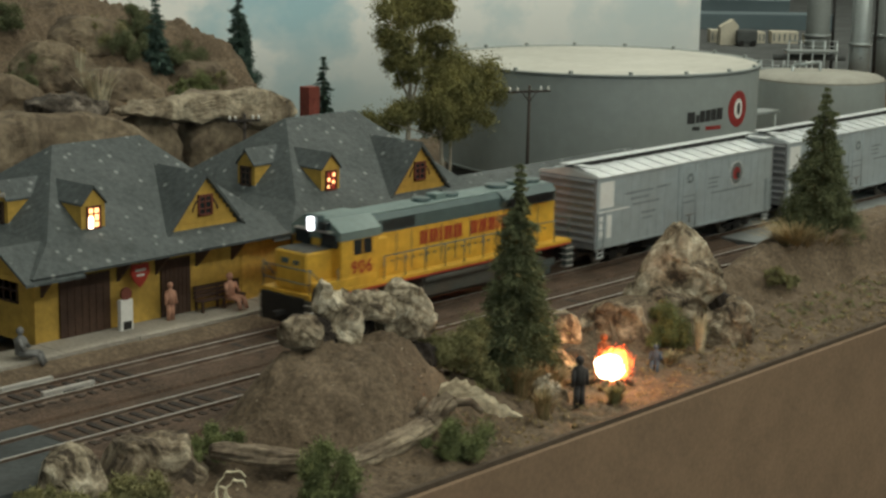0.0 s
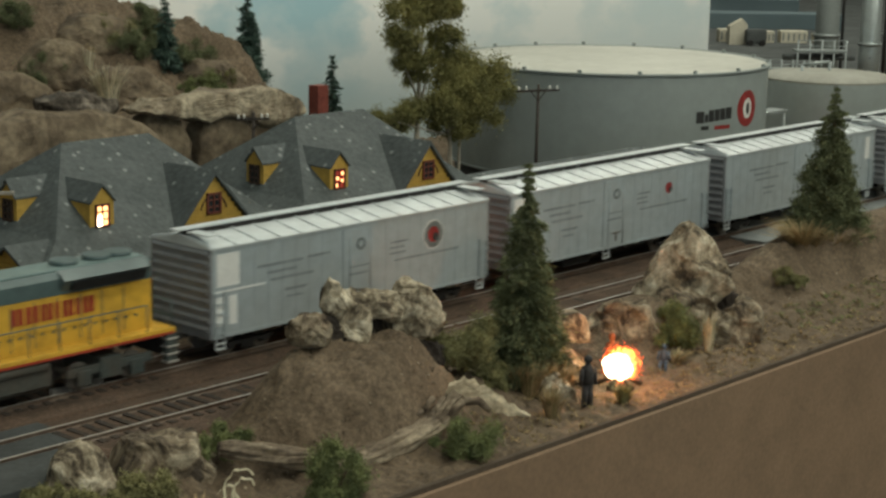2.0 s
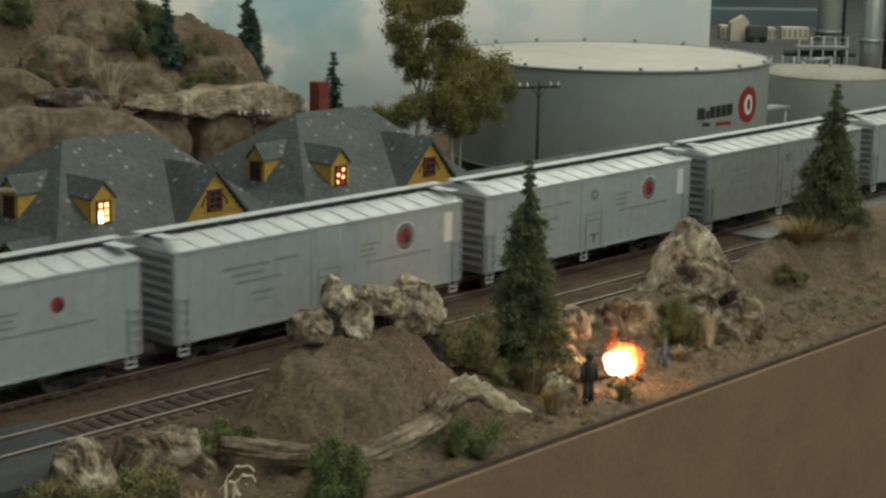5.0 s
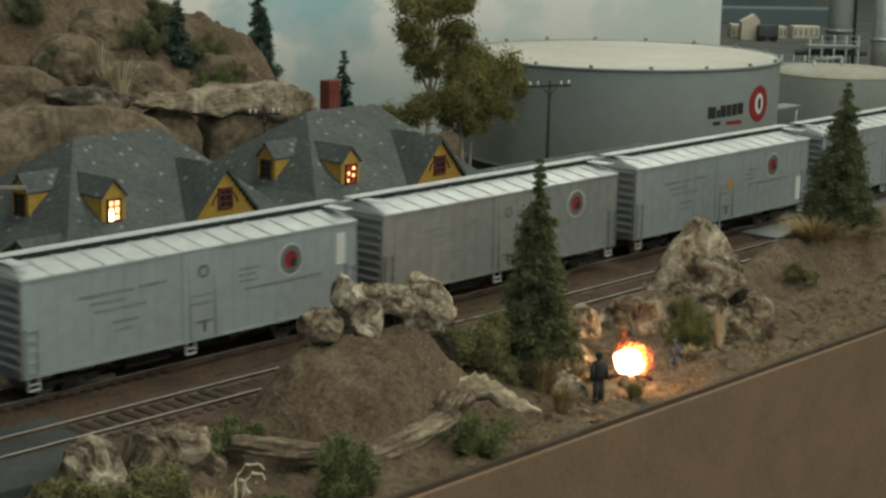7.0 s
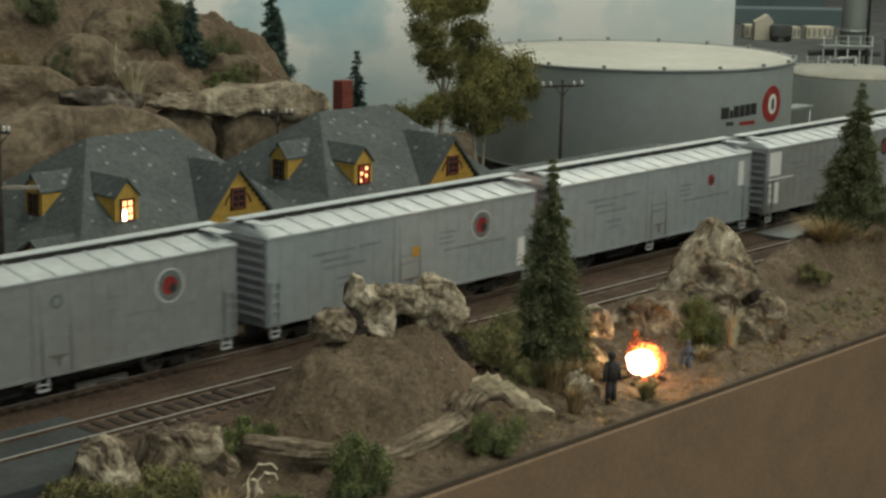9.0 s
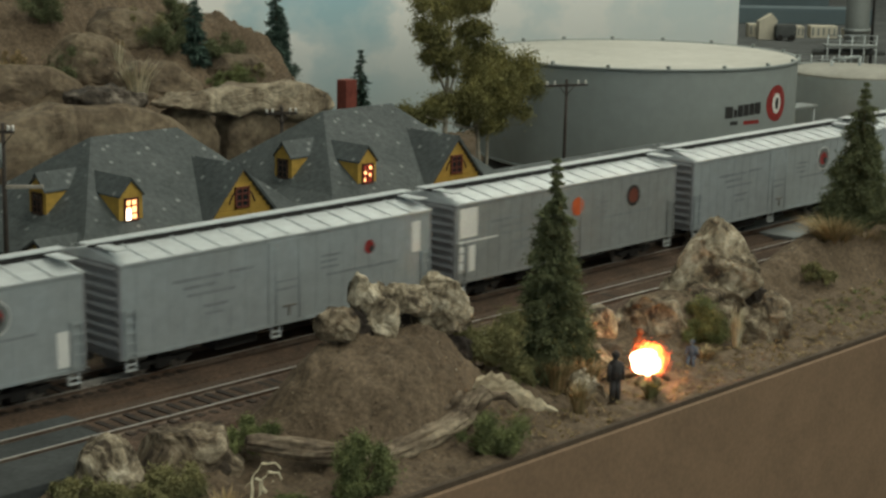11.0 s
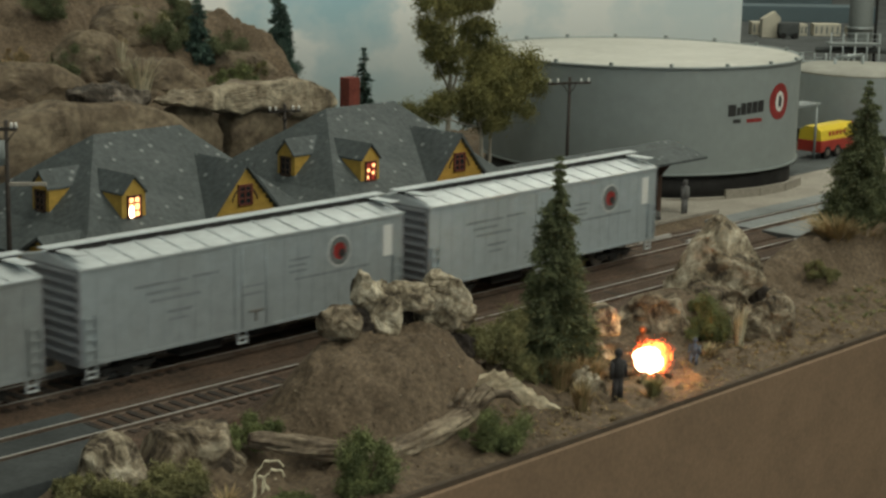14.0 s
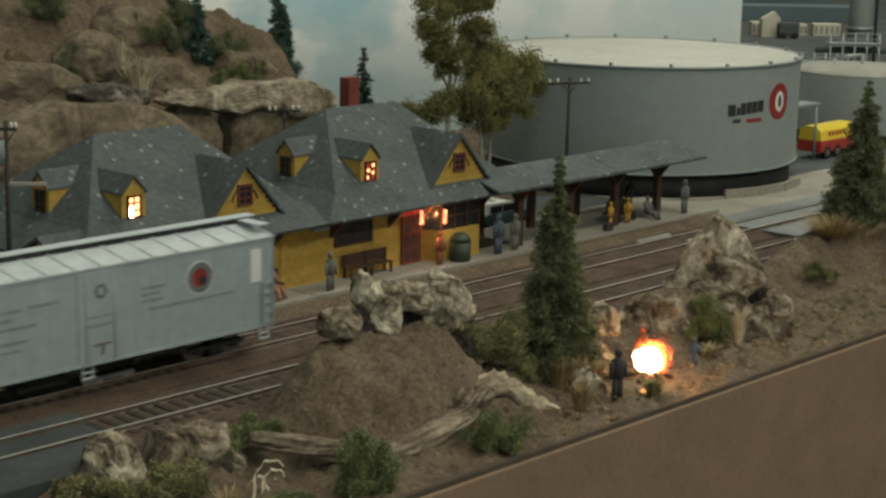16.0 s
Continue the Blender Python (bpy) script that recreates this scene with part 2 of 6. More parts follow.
def tagged_at(ob, m, label, category, group="", kind=""):
    ob.matrix_basis = m
    return tagged(ob, label, category, group, kind)


def at(x, y, z, rx=0, ry=0, rz=0):
    return pose(x * CM, y * CM, z * CM, rx, ry, rz)


def box(bm, x0, y0, z0, x1, y1, z1, bevel=0.0, slot=0):
    made = bmesh.ops.create_cube(bm, size=1.0)["verts"]
    for v in made:
        v.co = Vector((x0 + (v.co.x + 0.5) * (x1 - x0), y0 + (v.co.y + 0.5) * (y1 - y0), z0 + (v.co.z + 0.5) * (z1 - z0)))
    faces = {f for v in made for f in v.link_faces}
    for f in faces:
        f.material_index = slot
    if bevel:
        bmesh.ops.bevel(bm, geom=list({e for v in made for e in v.link_edges}), offset=bevel, segments=2, affect="EDGES", profile=0.6)
    return bm


def boxed(x0, y0, z0, x1, y1, z1, bevel=0.0):
    return box(bmesh.new(), x0, y0, z0, x1, y1, z1, bevel)


def rod(bm, a, b, r0, r1=None, seg=10, slot=0):
    a, b = Vector(a), Vector(b)
    r1 = r0 if r1 is None else r1
    q = (b - a).to_track_quat("Z", "Y")
    rings = []
    for c, r in ((a, r0), (b, r1)):
        rings.append([bm.verts.new(c + q @ Vector((r * math.cos(2 * math.pi * k / seg), r * math.sin(2 * math.pi * k / seg), 0))) for k in range(seg)])
    for k in range(seg):
        f = bm.faces.new((rings[0][k], rings[0][(k + 1) % seg], rings[1][(k + 1) % seg], rings[1][k]))
        f.smooth, f.material_index = True, slot
    for ring in (rings[0][::-1], rings[1]):
        bm.faces.new(ring).material_index = slot
    return bm


def prism(bm, pts, direction, slot=0):
    """Extrudes a flat outline of 3D points along a vector."""
    d = Vector(direction)
    a = [bm.verts.new(p) for p in pts]
    b = [bm.verts.new(Vector(p) + d) for p in pts]
    for f in [a[::-1], b] + [[a[i], a[(i + 1) % len(a)], b[(i + 1) % len(a)], b[i]] for i in range(len(a))]:
        bm.faces.new(f).material_index = slot
    return bm


def lathe(bm, profile, seg=32, centre=(0, 0, 0), smooth=True, caps=True):
    c = Vector(centre)
    rings = [[bm.verts.new(c + Vector((r * math.cos(2 * math.pi * k / seg), r * math.sin(2 * math.pi * k / seg), z))) for k in range(seg)] for r, z in profile]
    for p, q in zip(rings, rings[1:]):
        for k in range(seg):
            bm.faces.new((p[k], p[(k + 1) % seg], q[(k + 1) % seg], q[k])).smooth = smooth
    if caps:
        bm.faces.new(rings[0][::-1])
        bm.faces.new(rings[-1])
    return bm


def flecks(name, centres, size, material, parent, rng, stretch=1.0, normals=None, label="", width=0.55):
    """Many small bent leaves, each a pair of triangles, round the given centres."""
    n = len(centres)
    a = rng.normal(size=(n, 3)) if normals is None else normals + 0.5 * rng.normal(size=(n, 3))
    a /= np.linalg.norm(a, axis=1)[:, None]
    b = np.cross(a, rng.normal(size=(n, 3)))
    b /= np.linalg.norm(b, axis=1)[:, None]
    s = size * rng.uniform(0.55, 1.35, (n, 1))
    c = np.cross(a, b)
    v = np.stack([centres - a * s * stretch, centres + b * s * width, centres + a * s * stretch + c * s * 0.45, centres - b * s * width + c * s * 0.3], 1).reshape(-1, 3)
    k = np.arange(n)[:, None] * 4
    return raw(name, v, np.concatenate([k + [0, 1, 2], k + [0, 2, 3]]), material, parent, label)


def smooth_step(a, b, x):
    t = np.clip((x - a) / (b - a), 0, 1)
    return t * t * (3 - 2 * t)

# ---- room ----
def room():
    for name, b, m in (("floor", (-300, -330, -100, 420, 330, -95), "carpet"), ("ceiling", (-300, -330, 152, 420, 330, 157), "ceiling"),
                       ("wall_north", (-300, 330, -100, 420, 335, 157), "wall"), ("wall_south", (-300, -335, -100, 420, -330, 157), "wall"),
                       ("wall_west", (-305, -335, -100, -300, 335, 157), "wall"), ("wall_east", (420, -335, -100, 425, 335, 157), "wall")):
        tagged(part(name, boxed(*b), M[m]), "plain painted hobby room " + name.split("_")[0], name.split("_")[0], kind="structure")


def room_fittings():
    for lx, ly in ((-60, -80), (80, -80), (-40, -200), (110, -200), (70, 10), (190, 100)):
        th = thing("ceiling_light", at(lx, ly, 148.6), "long white ceiling light fitting in the room", "ceiling light", "ceiling lights")
        part("frame", box(boxed(-62, -17, 0, 62, -15.4, 3.4), -62, 15.4, 0, 62, 17, 3.4), M["white"], th)
        part("tray", boxed(-62, -15.4, 2.4, 62, 15.4, 3.4), M["white"], th)
    wd = tagged(part("window_1", box(box(box(boxed(-310, -329.9, -10, -300, -327, 122), -160, -329.9, -10, -150, -327, 122), -300, -329.9, -10, -160, -327, 0), -300, -329.9, 112, -160, -327, 122), M["white"]), "white framed daylight window of the hobby room", "window", kind="structure")
    part("pane", boxed(-300, -329.5, 0, -160, -329, 112), M["pane_day"], wd, "bright daylight pane")


room()
room_fittings()


# ---- layout ground ----
def bank(x, y, cx, cy, rx, ry, inner):
    r = np.sqrt(((x - cx) / rx) ** 2 + ((y - cy) / ry) ** 2)
    return 1 - smooth_step(inner, 1.0, r)


def rough(x, y, s, seed):
    return np.array([noise.fractal(Vector((a * s, b * s, seed)), 0.9, 2.1, 4) for a, b in zip(x.ravel(), y.ravel())]).reshape(x.shape)


def height(x, y, n1=0.0, n2=0.0):
    z = -0.55 + 0.0 * x
    z = z - 0.5 * (1 - smooth_step(-14.0, -7.5, y))
    # the dirt mound in front and the long bank towards the tank
    z = z + (3.0 + 0.35 * n1) * bank(x, y, -11.4, -9.7, 6.0, 4.3, 0.30)
    z = z + 0.75 * bank(x, y, -6.2, -9.8, 4.0, 3.0, 0.25)
    z = z + 1.3 * bank(x, y, 8.5, -8.9, 7.0, 2.6, 0.25)
    z = z + (2.15 + 0.3 * n1) * bank(x, y, 29.0, -8.6, 16.5, 2.9, 0.50)
    z = z + 0.45 * bank(x, y, 30.0, -11.5, 21.0, 2.2, 0.5)
    z = z + 0.15 * bank(x, y, -21.0, -8.9, 6.0, 3.0, 0.3)
    # the hill behind the station
    side = 1 - smooth_step(13.0, 16.2, x - 0.45 * (y - 20) + 0.3 * n1)
    hill = 6.7 * smooth_step(16.0, 19.6, y + 0.4 * n1) + 0.8 * smooth_step(20.0, 22.5, y + 0.4 * n2) + 6.0 * smooth_step(22.5, 34.0, y + 0.5 * n1)
    crest = 0.45 + np.interp(x, (9.0, 10.8, 12.3, 13.8, 15.2, 16.5, 17.3, 18.2), (12.6, 11.8, 10.8, 10.7, 9.6, 8.1, 6.8, 5.9))
    up = smooth_step(16, 22, y)
    hill = np.minimum(hill * side, np.maximum(crest, 0.0)) + (0.75 * n1 + 0.14 * n2) * up * side
    z = z + hill
    rough_here = np.clip(smooth_step(-7.4, -8.6, y) + smooth_step(13, 16, y), 0, 1)
    z = z + 0.56 * smooth_step(1.85, 3.2, y) * (1 - smooth_step(3.4, 4.0, y)) * (1 - smooth_step(29.0, 31.0, x))
    return z + 0.24 * n2 * rough_here + 0.03 * n2


def ground():
    xs = np.concatenate([np.arange(-250, -34, 3.0), np.arange(-34, -27, 0.33), np.arange(-27, 20, 0.17), np.arange(20, 48, 0.33), np.arange(48, 252, 2.0)])
    ys = np.concatenate([np.arange(-15.8, -6.6, 0.17), np.arange(-6.6, 1.4, 0.6), np.arange(1.4, 3.6, 0.2), np.arange(3.6, 14, 0.8), np.arange(14, 36, 0.25), np.arange(36, 39.9, 0.5)])
    gx, gy = np.meshgrid(xs, ys)
    gz = height(gx, gy, rough(gx, gy, 0.22, 3.0), rough(gx, gy, 1.5, 9.0))
    verts = np.stack([gx, gy, gz], -1).reshape(-1, 3)
    w, h = len(xs), len(ys)
    k = (np.arange(h - 1)[:, None] * w + np.arange(w - 1)[None]).reshape(-1, 1)
    ob = raw("ground", verts, np.concatenate([k, k + 1, k + w + 1, k + w], 1), M["dirt"], smooth=True)
    tagged(ob, "brown modelled dirt ground with mounds and hillside", "ground", kind="structure")


def ground_z(x, y):
    ax, ay = np.array([[float(x)]]), np.array([[float(y)]])
    return float(height(ax, ay, rough(ax, ay, 0.22, 3.0), rough(ax, ay, 1.3, 9.0))[0, 0])


ground()
fascia = tagged(part("fascia", boxed(-250, -16.15, -95, 250, -15.9, -1.12, 0.04), M["fascia"]), "smooth brown hardboard fascia of the layout", "fascia", kind="structure")
tagged(part("trim", boxed(-250, -15.97, -1.5, 250, -15.76, -0.92, 0.02), M["trim"]), "dark edging strip along the layout rim", "trim", kind="structure")


def sky_material():
    m = bpy.data.materials.new("painted_sky")
    m.use_nodes = True
    nt = m.node_tree
    bsdf = nt.nodes["Principled BSDF"]
    bsdf.inputs["Roughness"].default_value = 0.9
    tc, mp = nt.nodes.new("ShaderNodeTexCoord"), nt.nodes.new("ShaderNodeMapping")
    mp.inputs["Scale"].default_value = (4.2, 4.2, 7.5)
    mp.inputs["Location"].default_value = (0.35, 0, 0.2)
    n, r = nt.nodes.new("ShaderNodeTexNoise"), nt.nodes.new("ShaderNodeValToRGB")
    n.inputs["Scale"].default_value, n.inputs["Detail"].default_value, n.inputs["Roughness"].default_value = 1.6, 5.0, 0.55
    r.color_ramp.elements[0].position, r.color_ramp.elements[0].color = 0.38, (0.42, 0.64, 0.72, 1)
    r.color_ramp.elements[1].position, r.color_ramp.elements[1].color = 0.52, (0.94, 0.95, 0.93, 1)
    e = r.color_ramp.elements.new(0.46)
    e.color = (0.62, 0.75, 0.79, 1)
    sep, grad, mixer = nt.nodes.new("ShaderNodeSeparateXYZ"), nt.nodes.new("ShaderNodeMapRange"), nt.nodes.new("ShaderNodeMix")
    mixer.data_type = "RGBA"
    grad.inputs[1].default_value, grad.inputs[2].default_value = 0.025, 0.10
    mixer.inputs[6].default_value = (0.38, 0.46, 0.48, 1)
    for a, b in ((tc.outputs["Object"], mp.inputs["Vector"]), (mp.outputs[0], n.inputs["Vector"]), (n.outputs[0], r.inputs[0]), (tc.outputs["Object"], sep.inputs[0]),
                 (sep.outputs[2], grad.inputs[0]), (grad.outputs[0], mixer.inputs[0]), (r.outputs[0], mixer.inputs[7]), (mixer.outputs[2], bsdf.inputs["Base Color"])):
        nt.links.new(a, b)
    right, pale = nt.nodes.new("ShaderNodeMapRange"), nt.nodes.new("ShaderNodeMix")
    pale.data_type = "RGBA"
    for k, v in enumerate((0.38, 0.62, 0.0, 0.55)):
        right.inputs[k + 1].default_value = v
    pale.inputs[7].default_value = (0.88, 0.92, 0.91, 1)
    nt.links.new(sep.outputs[0], right.inputs[0])
    nt.links.new(right.outputs[0], pale.inputs[0])
    nt.links.new(mixer.outputs[2], pale.inputs[6])
    nt.links.new(pale.outputs[2], bsdf.inputs["Base Color"])
    return m


tagged(part("backdrop", boxed(-250, 40, -6, 87.2, 40.8, 42, 0.1), sky_material()), "painted sky backdrop board with pale clouds", "backdrop", kind="structure")


# ---- tracks ----
def track(y, x0, x1, label):
    th = thing("railway_track", at(0, y, 0), label, "track", "station tracks")
    bed = bmesh.new()
    prism(bed, [(x0, -2.48, -0.62), (x0, -2.3, -0.30), (x0, -1.5, -0.188), (x0, 1.5, -0.188), (x0, 2.3, -0.30), (x0, 2.48, -0.62)], (x1 - x0, 0, 0))
    part("ballast_bed", bed, M["ballast"], th, "brown painted ballast")
    for s in (-1, 1):
        bm = bmesh.new()
        c = s * 0.86
        prism(bm, [(x0, c - 0.11, -0.21), (x0, c - 0.11, -0.17), (x0, c - 0.035, -0.14), (x0, c - 0.035, -0.07), (x0, c - 0.05, -0.05), (x0, c - 0.05, -0.006), (x0, c + 0.05, -0.006), (x0, c + 0.05, -0.05),
                   (x0, c + 0.035, -0.07), (x0, c + 0.035, -0.14), (x0, c + 0.11, -0.17), (x0, c + 0.11, -0.21)], (x1 - x0, 0, 0))
        rail = part("rail", bm, M["rail"], th, "rusty rail")
        part("rail_head", boxed(x0, c - 0.042, -0.007, x1, c + 0.042, 0.0), M["rail_top"], rail, "worn bright rail top")
    me = bpy.data.meshes.new("tie")
    b = boxed(-0.13, -1.3, -0.30, 0.13, 1.3, -0.195)
    b.to_mesh(me)
    b.free()
    me.transform(Matrix.Scale(CM, 4))
    me.materials.append(M["tie"])
    rng = random.Random(int(y * 10) + 70)
    x = -31.0
    while x < 46:
        t = new("tie", me)
        t.parent = th
        t.matrix_basis = at(x + rng.uniform(-0.03, 0.03), rng.uniform(-0.05, 0.05), rng.uniform(0.03, 0.06) if x < -13.5 else rng.uniform(-0.03, 0.015), 0, 0, rng.uniform(-1.5, 1.5))
        x += 0.62
    return th


track(0.0, -240, 240, "weathered railway track in brown ballast beside the platform")
track(-4.97, -110, 140, "weathered siding track in brown ballast behind the mounds")
for gx, gy, gl in ((20.9, 1.35, 3.0), (22.6, -0.35, 2.0), (-17.4, 1.4, 2.4), (-16.6, -0.2, 2.4)):
    gr = thing("guard_rail", at(gx, gy, -0.02), "short bright metal guard rail beside the track", "guard rail", "guard rails")
    part("bar", boxed(-gl / 2, -0.1, -0.18, gl / 2, 0.1, 0.03, 0.02), M["rail_top"], gr)
    part("chair", boxed(-0.3, -0.22, -0.2, 0.3, 0.22, -0.1, 0.02), M["black"], gr)


# ---- train ----
def truck(parent, x, r=0.45, spread=0.95):
    bm = bmesh.new()
    for s in (-1, 1):
        box(bm, x - spread - 0.45, s * 1.12 - 0.09, 0.42, x + spread + 0.45, s * 1.12 + 0.09, 0.62, 0.03)
        box(bm, x - 0.35, s * 1.12 - 0.1, 0.2, x + 0.35, s * 1.12 + 0.1, 0.75, 0.03)
        for e in (-1, 1):
            box(bm, x + e * spread - 0.2, s * 1.14 - 0.12, 0.3, x + e * spread + 0.2, s * 1.14 + 0.1, 0.62, 0.03)
    box(bm, x - 0.25, -1.1, 0.4, x + 0.25, 1.1, 0.8)
    tr = part("truck", bm, M["black"], parent, "dark truck frame")
    for e in (-1, 1):
        w = bmesh.new()
        for s in (-1, 1):
            rod(w, (x + e * spread, s * 0.80, r), (x + e * spread, s * 0.92, r), r, r * 0.97, 20)
            rod(w, (x + e * spread, s * 0.74, r), (x + e * spread, s * 0.80, r), r * 1.1, r * 1.1, 20)
        rod(w, (x + e * spread, -0.8, r), (x + e * spread, 0.8, r), 0.12)
        part("wheelset", w, M["steel"], tr, "steel wheelset")


LEN, HALF, SILL, EAVE = 16.93, 1.84, 1.05, 4.71


def bars(parent, rows, y, material, name="lettering"):
    """Unreadable lettering: rows of (x0, x1, z, height) as bars on the side."""
    bm = bmesh.new()
    rng = random.Random(5)
    for x0, x1, z, h in rows:
        x = x0
        while x < x1:
            w = min(rng.uniform(0.10, 0.22), x1 - x)
            box(bm, x, y - 0.008, z, x + w, y, z + h)
            x += w + 0.05
    return part(name, bm, material, parent, "rows of small dark lettering")


def disc(parent, name, x, z, r, y, material, label, hole=0.0):
    bm = bmesh.new()
    seg = 28
    outer = [bm.verts.new((x + r * math.cos(2 * math.pi * k / seg), y, z + r * math.sin(2 * math.pi * k / seg))) for k in range(seg)]
    if hole:
        inner = [bm.verts.new((x + hole * math.cos(2 * math.pi * k / seg), y, z + hole * math.sin(2 * math.pi * k / seg))) for k in range(seg)]
        for k in range(seg):
            bm.faces.new((outer[k], outer[(k + 1) % seg], inner[(k + 1) % seg], inner[k]))
    else:
        bm.faces.new(outer)
    made = bmesh.ops.extrude_face_region(bm, geom=bm.faces[:])
    for v in made["geom"]:
        if isinstance(v, bmesh.types.BMVert):
            v.co.y += 0.02
    return part(name, bm, material, parent, label)


def boxcar(x, panels, right_panel, emblem, mid, label, paint="silver", ex=13.1):
    th = thing("boxcar", at(x, 0, 0), label, "boxcar", "freight cars of the train")
    h = HALF
    part("body", boxed(0.06, -h, SILL, LEN - 0.06, h, EAVE, 0.04), M[paint], th)
    seams = bmesh.new()
    for k in range(1, 22):
        if not 9 <= k <= 12:
            xx = LEN * k / 22
            box(seams, xx - 0.02, -h - 0.012, SILL + 0.12, xx + 0.02, -h, EAVE - 0.12)
    box(seams, 0.06, -h - 0.03, SILL, LEN - 0.06, -h, SILL + 0.13)
    box(seams, 0.06, -h - 0.03, EAVE - 0.1, LEN - 0.06, -h, EAVE)
    part("side_seams", seams, M[paint], th)
    roof = bmesh.new()
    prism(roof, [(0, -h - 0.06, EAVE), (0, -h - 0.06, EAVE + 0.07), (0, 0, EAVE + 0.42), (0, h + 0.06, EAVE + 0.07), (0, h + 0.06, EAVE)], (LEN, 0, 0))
    rf = part("roof", roof, M["silver_lit"], th, "ribbed silver roof with the overhead light in its colour")
    ribs = bmesh.new()
    for k in range(15):
        xx = 0.1 + (LEN - 0.3) * k / 14
        for s in (-1, 1):
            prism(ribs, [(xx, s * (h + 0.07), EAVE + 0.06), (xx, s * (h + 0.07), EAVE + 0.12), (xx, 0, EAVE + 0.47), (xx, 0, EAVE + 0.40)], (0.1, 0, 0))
    part("roof_ribs", ribs, M["silver_lit"], rf)
    walkway = bmesh.new()
    for yy in (-0.28, -0.09, 0.10):
        box(walkway, -0.35, yy, EAVE + 0.60, LEN + 0.35, yy + 0.17, EAVE + 0.66, 0.01)
    for e in (0.05, LEN - 0.65):
        box(walkway, e, -h + 0.2, EAVE + 0.50, e + 0.6, -0.3, EAVE + 0.55, 0.01)
    wk = part("running_board", walkway, M["silver_lit"], th, "raised roof walkway")
    # black filler strip: the shadow gap below the boards, built as a solid
    part("saddle", boxed(0.1, -0.22, EAVE + 0.30, LEN - 0.1, 0.22, EAVE + 0.598), M["black"], wk, "black strip put in as the shadow gap under the walkway")
    for e, s in ((0.0, -1), (LEN, 1)):
        lo, hi = min(e - s * 0.06, e + s * 0.03), max(e - s * 0.06, e + s * 0.03)
        end = part("end_wall", boxed(lo, -h, SILL, hi, h, EAVE), M["silver_shaded"], th, "corrugated car end with its shade in the colour")
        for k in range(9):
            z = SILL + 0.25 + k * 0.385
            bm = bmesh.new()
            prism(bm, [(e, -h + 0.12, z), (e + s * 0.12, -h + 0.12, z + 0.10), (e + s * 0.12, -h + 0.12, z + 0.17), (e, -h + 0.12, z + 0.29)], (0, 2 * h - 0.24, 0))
            part("rib", bm, M["silver_shaded"], end)
    door = bmesh.new()
    box(door, 7.35, -h - 0.05, SILL + 0.1, 9.35, -h, EAVE - 0.12, 0.02)
    for xx in (7.72, 8.98):
        rod(door, (xx, -h - 0.09, SILL + 0.15), (xx, -h - 0.09, EAVE - 0.2), 0.022, seg=6)
    box(door, 7.1, -h - 0.06, SILL + 0.02, 11.3, -h, SILL + 0.10)
    dr = part("door", door, M[paint], th, "plug door")
    part("door_handle", box(boxed(8.1, -h - 0.1, SILL + 0.75, 8.8, -h - 0.05, SILL + 0.82), 8.4, -h - 0.1, SILL + 0.35, 8.48, -h - 0.05, SILL + 0.8), M["steel"], dr)
    for x0 in (0.12, LEN - 0.67):
        lad = boxed(x0, -h - 0.1, SILL + 0.1, x0 + 0.05, -h, SILL + 1.9)
        box(lad, x0 + 0.5, -h - 0.1, SILL + 0.1, x0 + 0.55, -h, SILL + 1.9)
        for k in range(5):
            box(lad, x0, -h - 0.11, SILL + 0.2 + k * 0.4, x0 + 0.55, -h - 0.07, SILL + 0.25 + k * 0.4)
        part("ladder", lad, M[paint], th)
    under = boxed(1.0, -0.3, 0.75, LEN - 1.0, 0.3, SILL)
    box(under, 5.2, -1.1, 0.35, 7.4, -0.2, 0.95, 0.05)
    box(under, 9.0, -0.9, 0.45, 10.6, 0.6, 0.95, 0.05)
    part("underframe", under, M["black"], th, "black underframe")
    for x0 in (0.25, LEN - 0.75, 7.55):
        step = boxed(x0, -h, 0.55, x0 + 0.5, -h + 0.12, 0.61)
        for a in (0, 0.45):
            box(step, x0 + a, -h + 0.02, 0.55, x0 + a + 0.05, -h + 0.1, SILL)
        box(step, x0, -h + 0.0, 0.78, x0 + 0.5, -h + 0.12, 0.82)
        part("step", step, M["silver_lit"], th)
    for e, s in ((0, -1), (LEN, 1)):
        part("coupler", box(boxed(min(e, e + s * 0.82), -0.14, 0.82, max(e, e + s * 0.82), 0.14, 1.06, 0.03), min(e + s * .55, e + s * .85), -0.22, 0.78, max(e + s * .55, e + s * .85), 0.2, 1.1, 0.04), M["black"], th)
    for xx in (2.5, LEN - 2.5):
        truck(th, xx)
    y = -h - 0.014
    if panels:
        for n, (x0, z0, x1, z1) in enumerate(((0.28, 3.15, 1.5, 4.5), (0.22, 1.55, 0.72, 2.75), (0.92, 1.55, 1.35, 2.75))):
            part("white_panel", boxed(x0, y - 0.01, z0, x1, y, z1), M["placard"], th, "white painted panel")
        part("white_panel", boxed(0.2, y - 0.01, 2.92, 2.9, y, 3.0), M["placard"], th, "thin white stripe")
    if right_panel:
        part("white_panel", boxed(LEN - 1.25, y - 0.02, right_panel, LEN - 0.72, y, right_panel + 1.35), M["placard"], th, "white painted panel")
    bars(th, [(2.5, 5.0, 3.62, 0.13), (3.0, 4.6, 3.30, 0.13), (3.2, 5.6, 2.98, 0.13), (5.3, 6.6, 3.66, 0.12), (4.0, 5.3, 2.45, 0.13), (4.1, 5.0, 2.15, 0.1)], y, M["ink"])
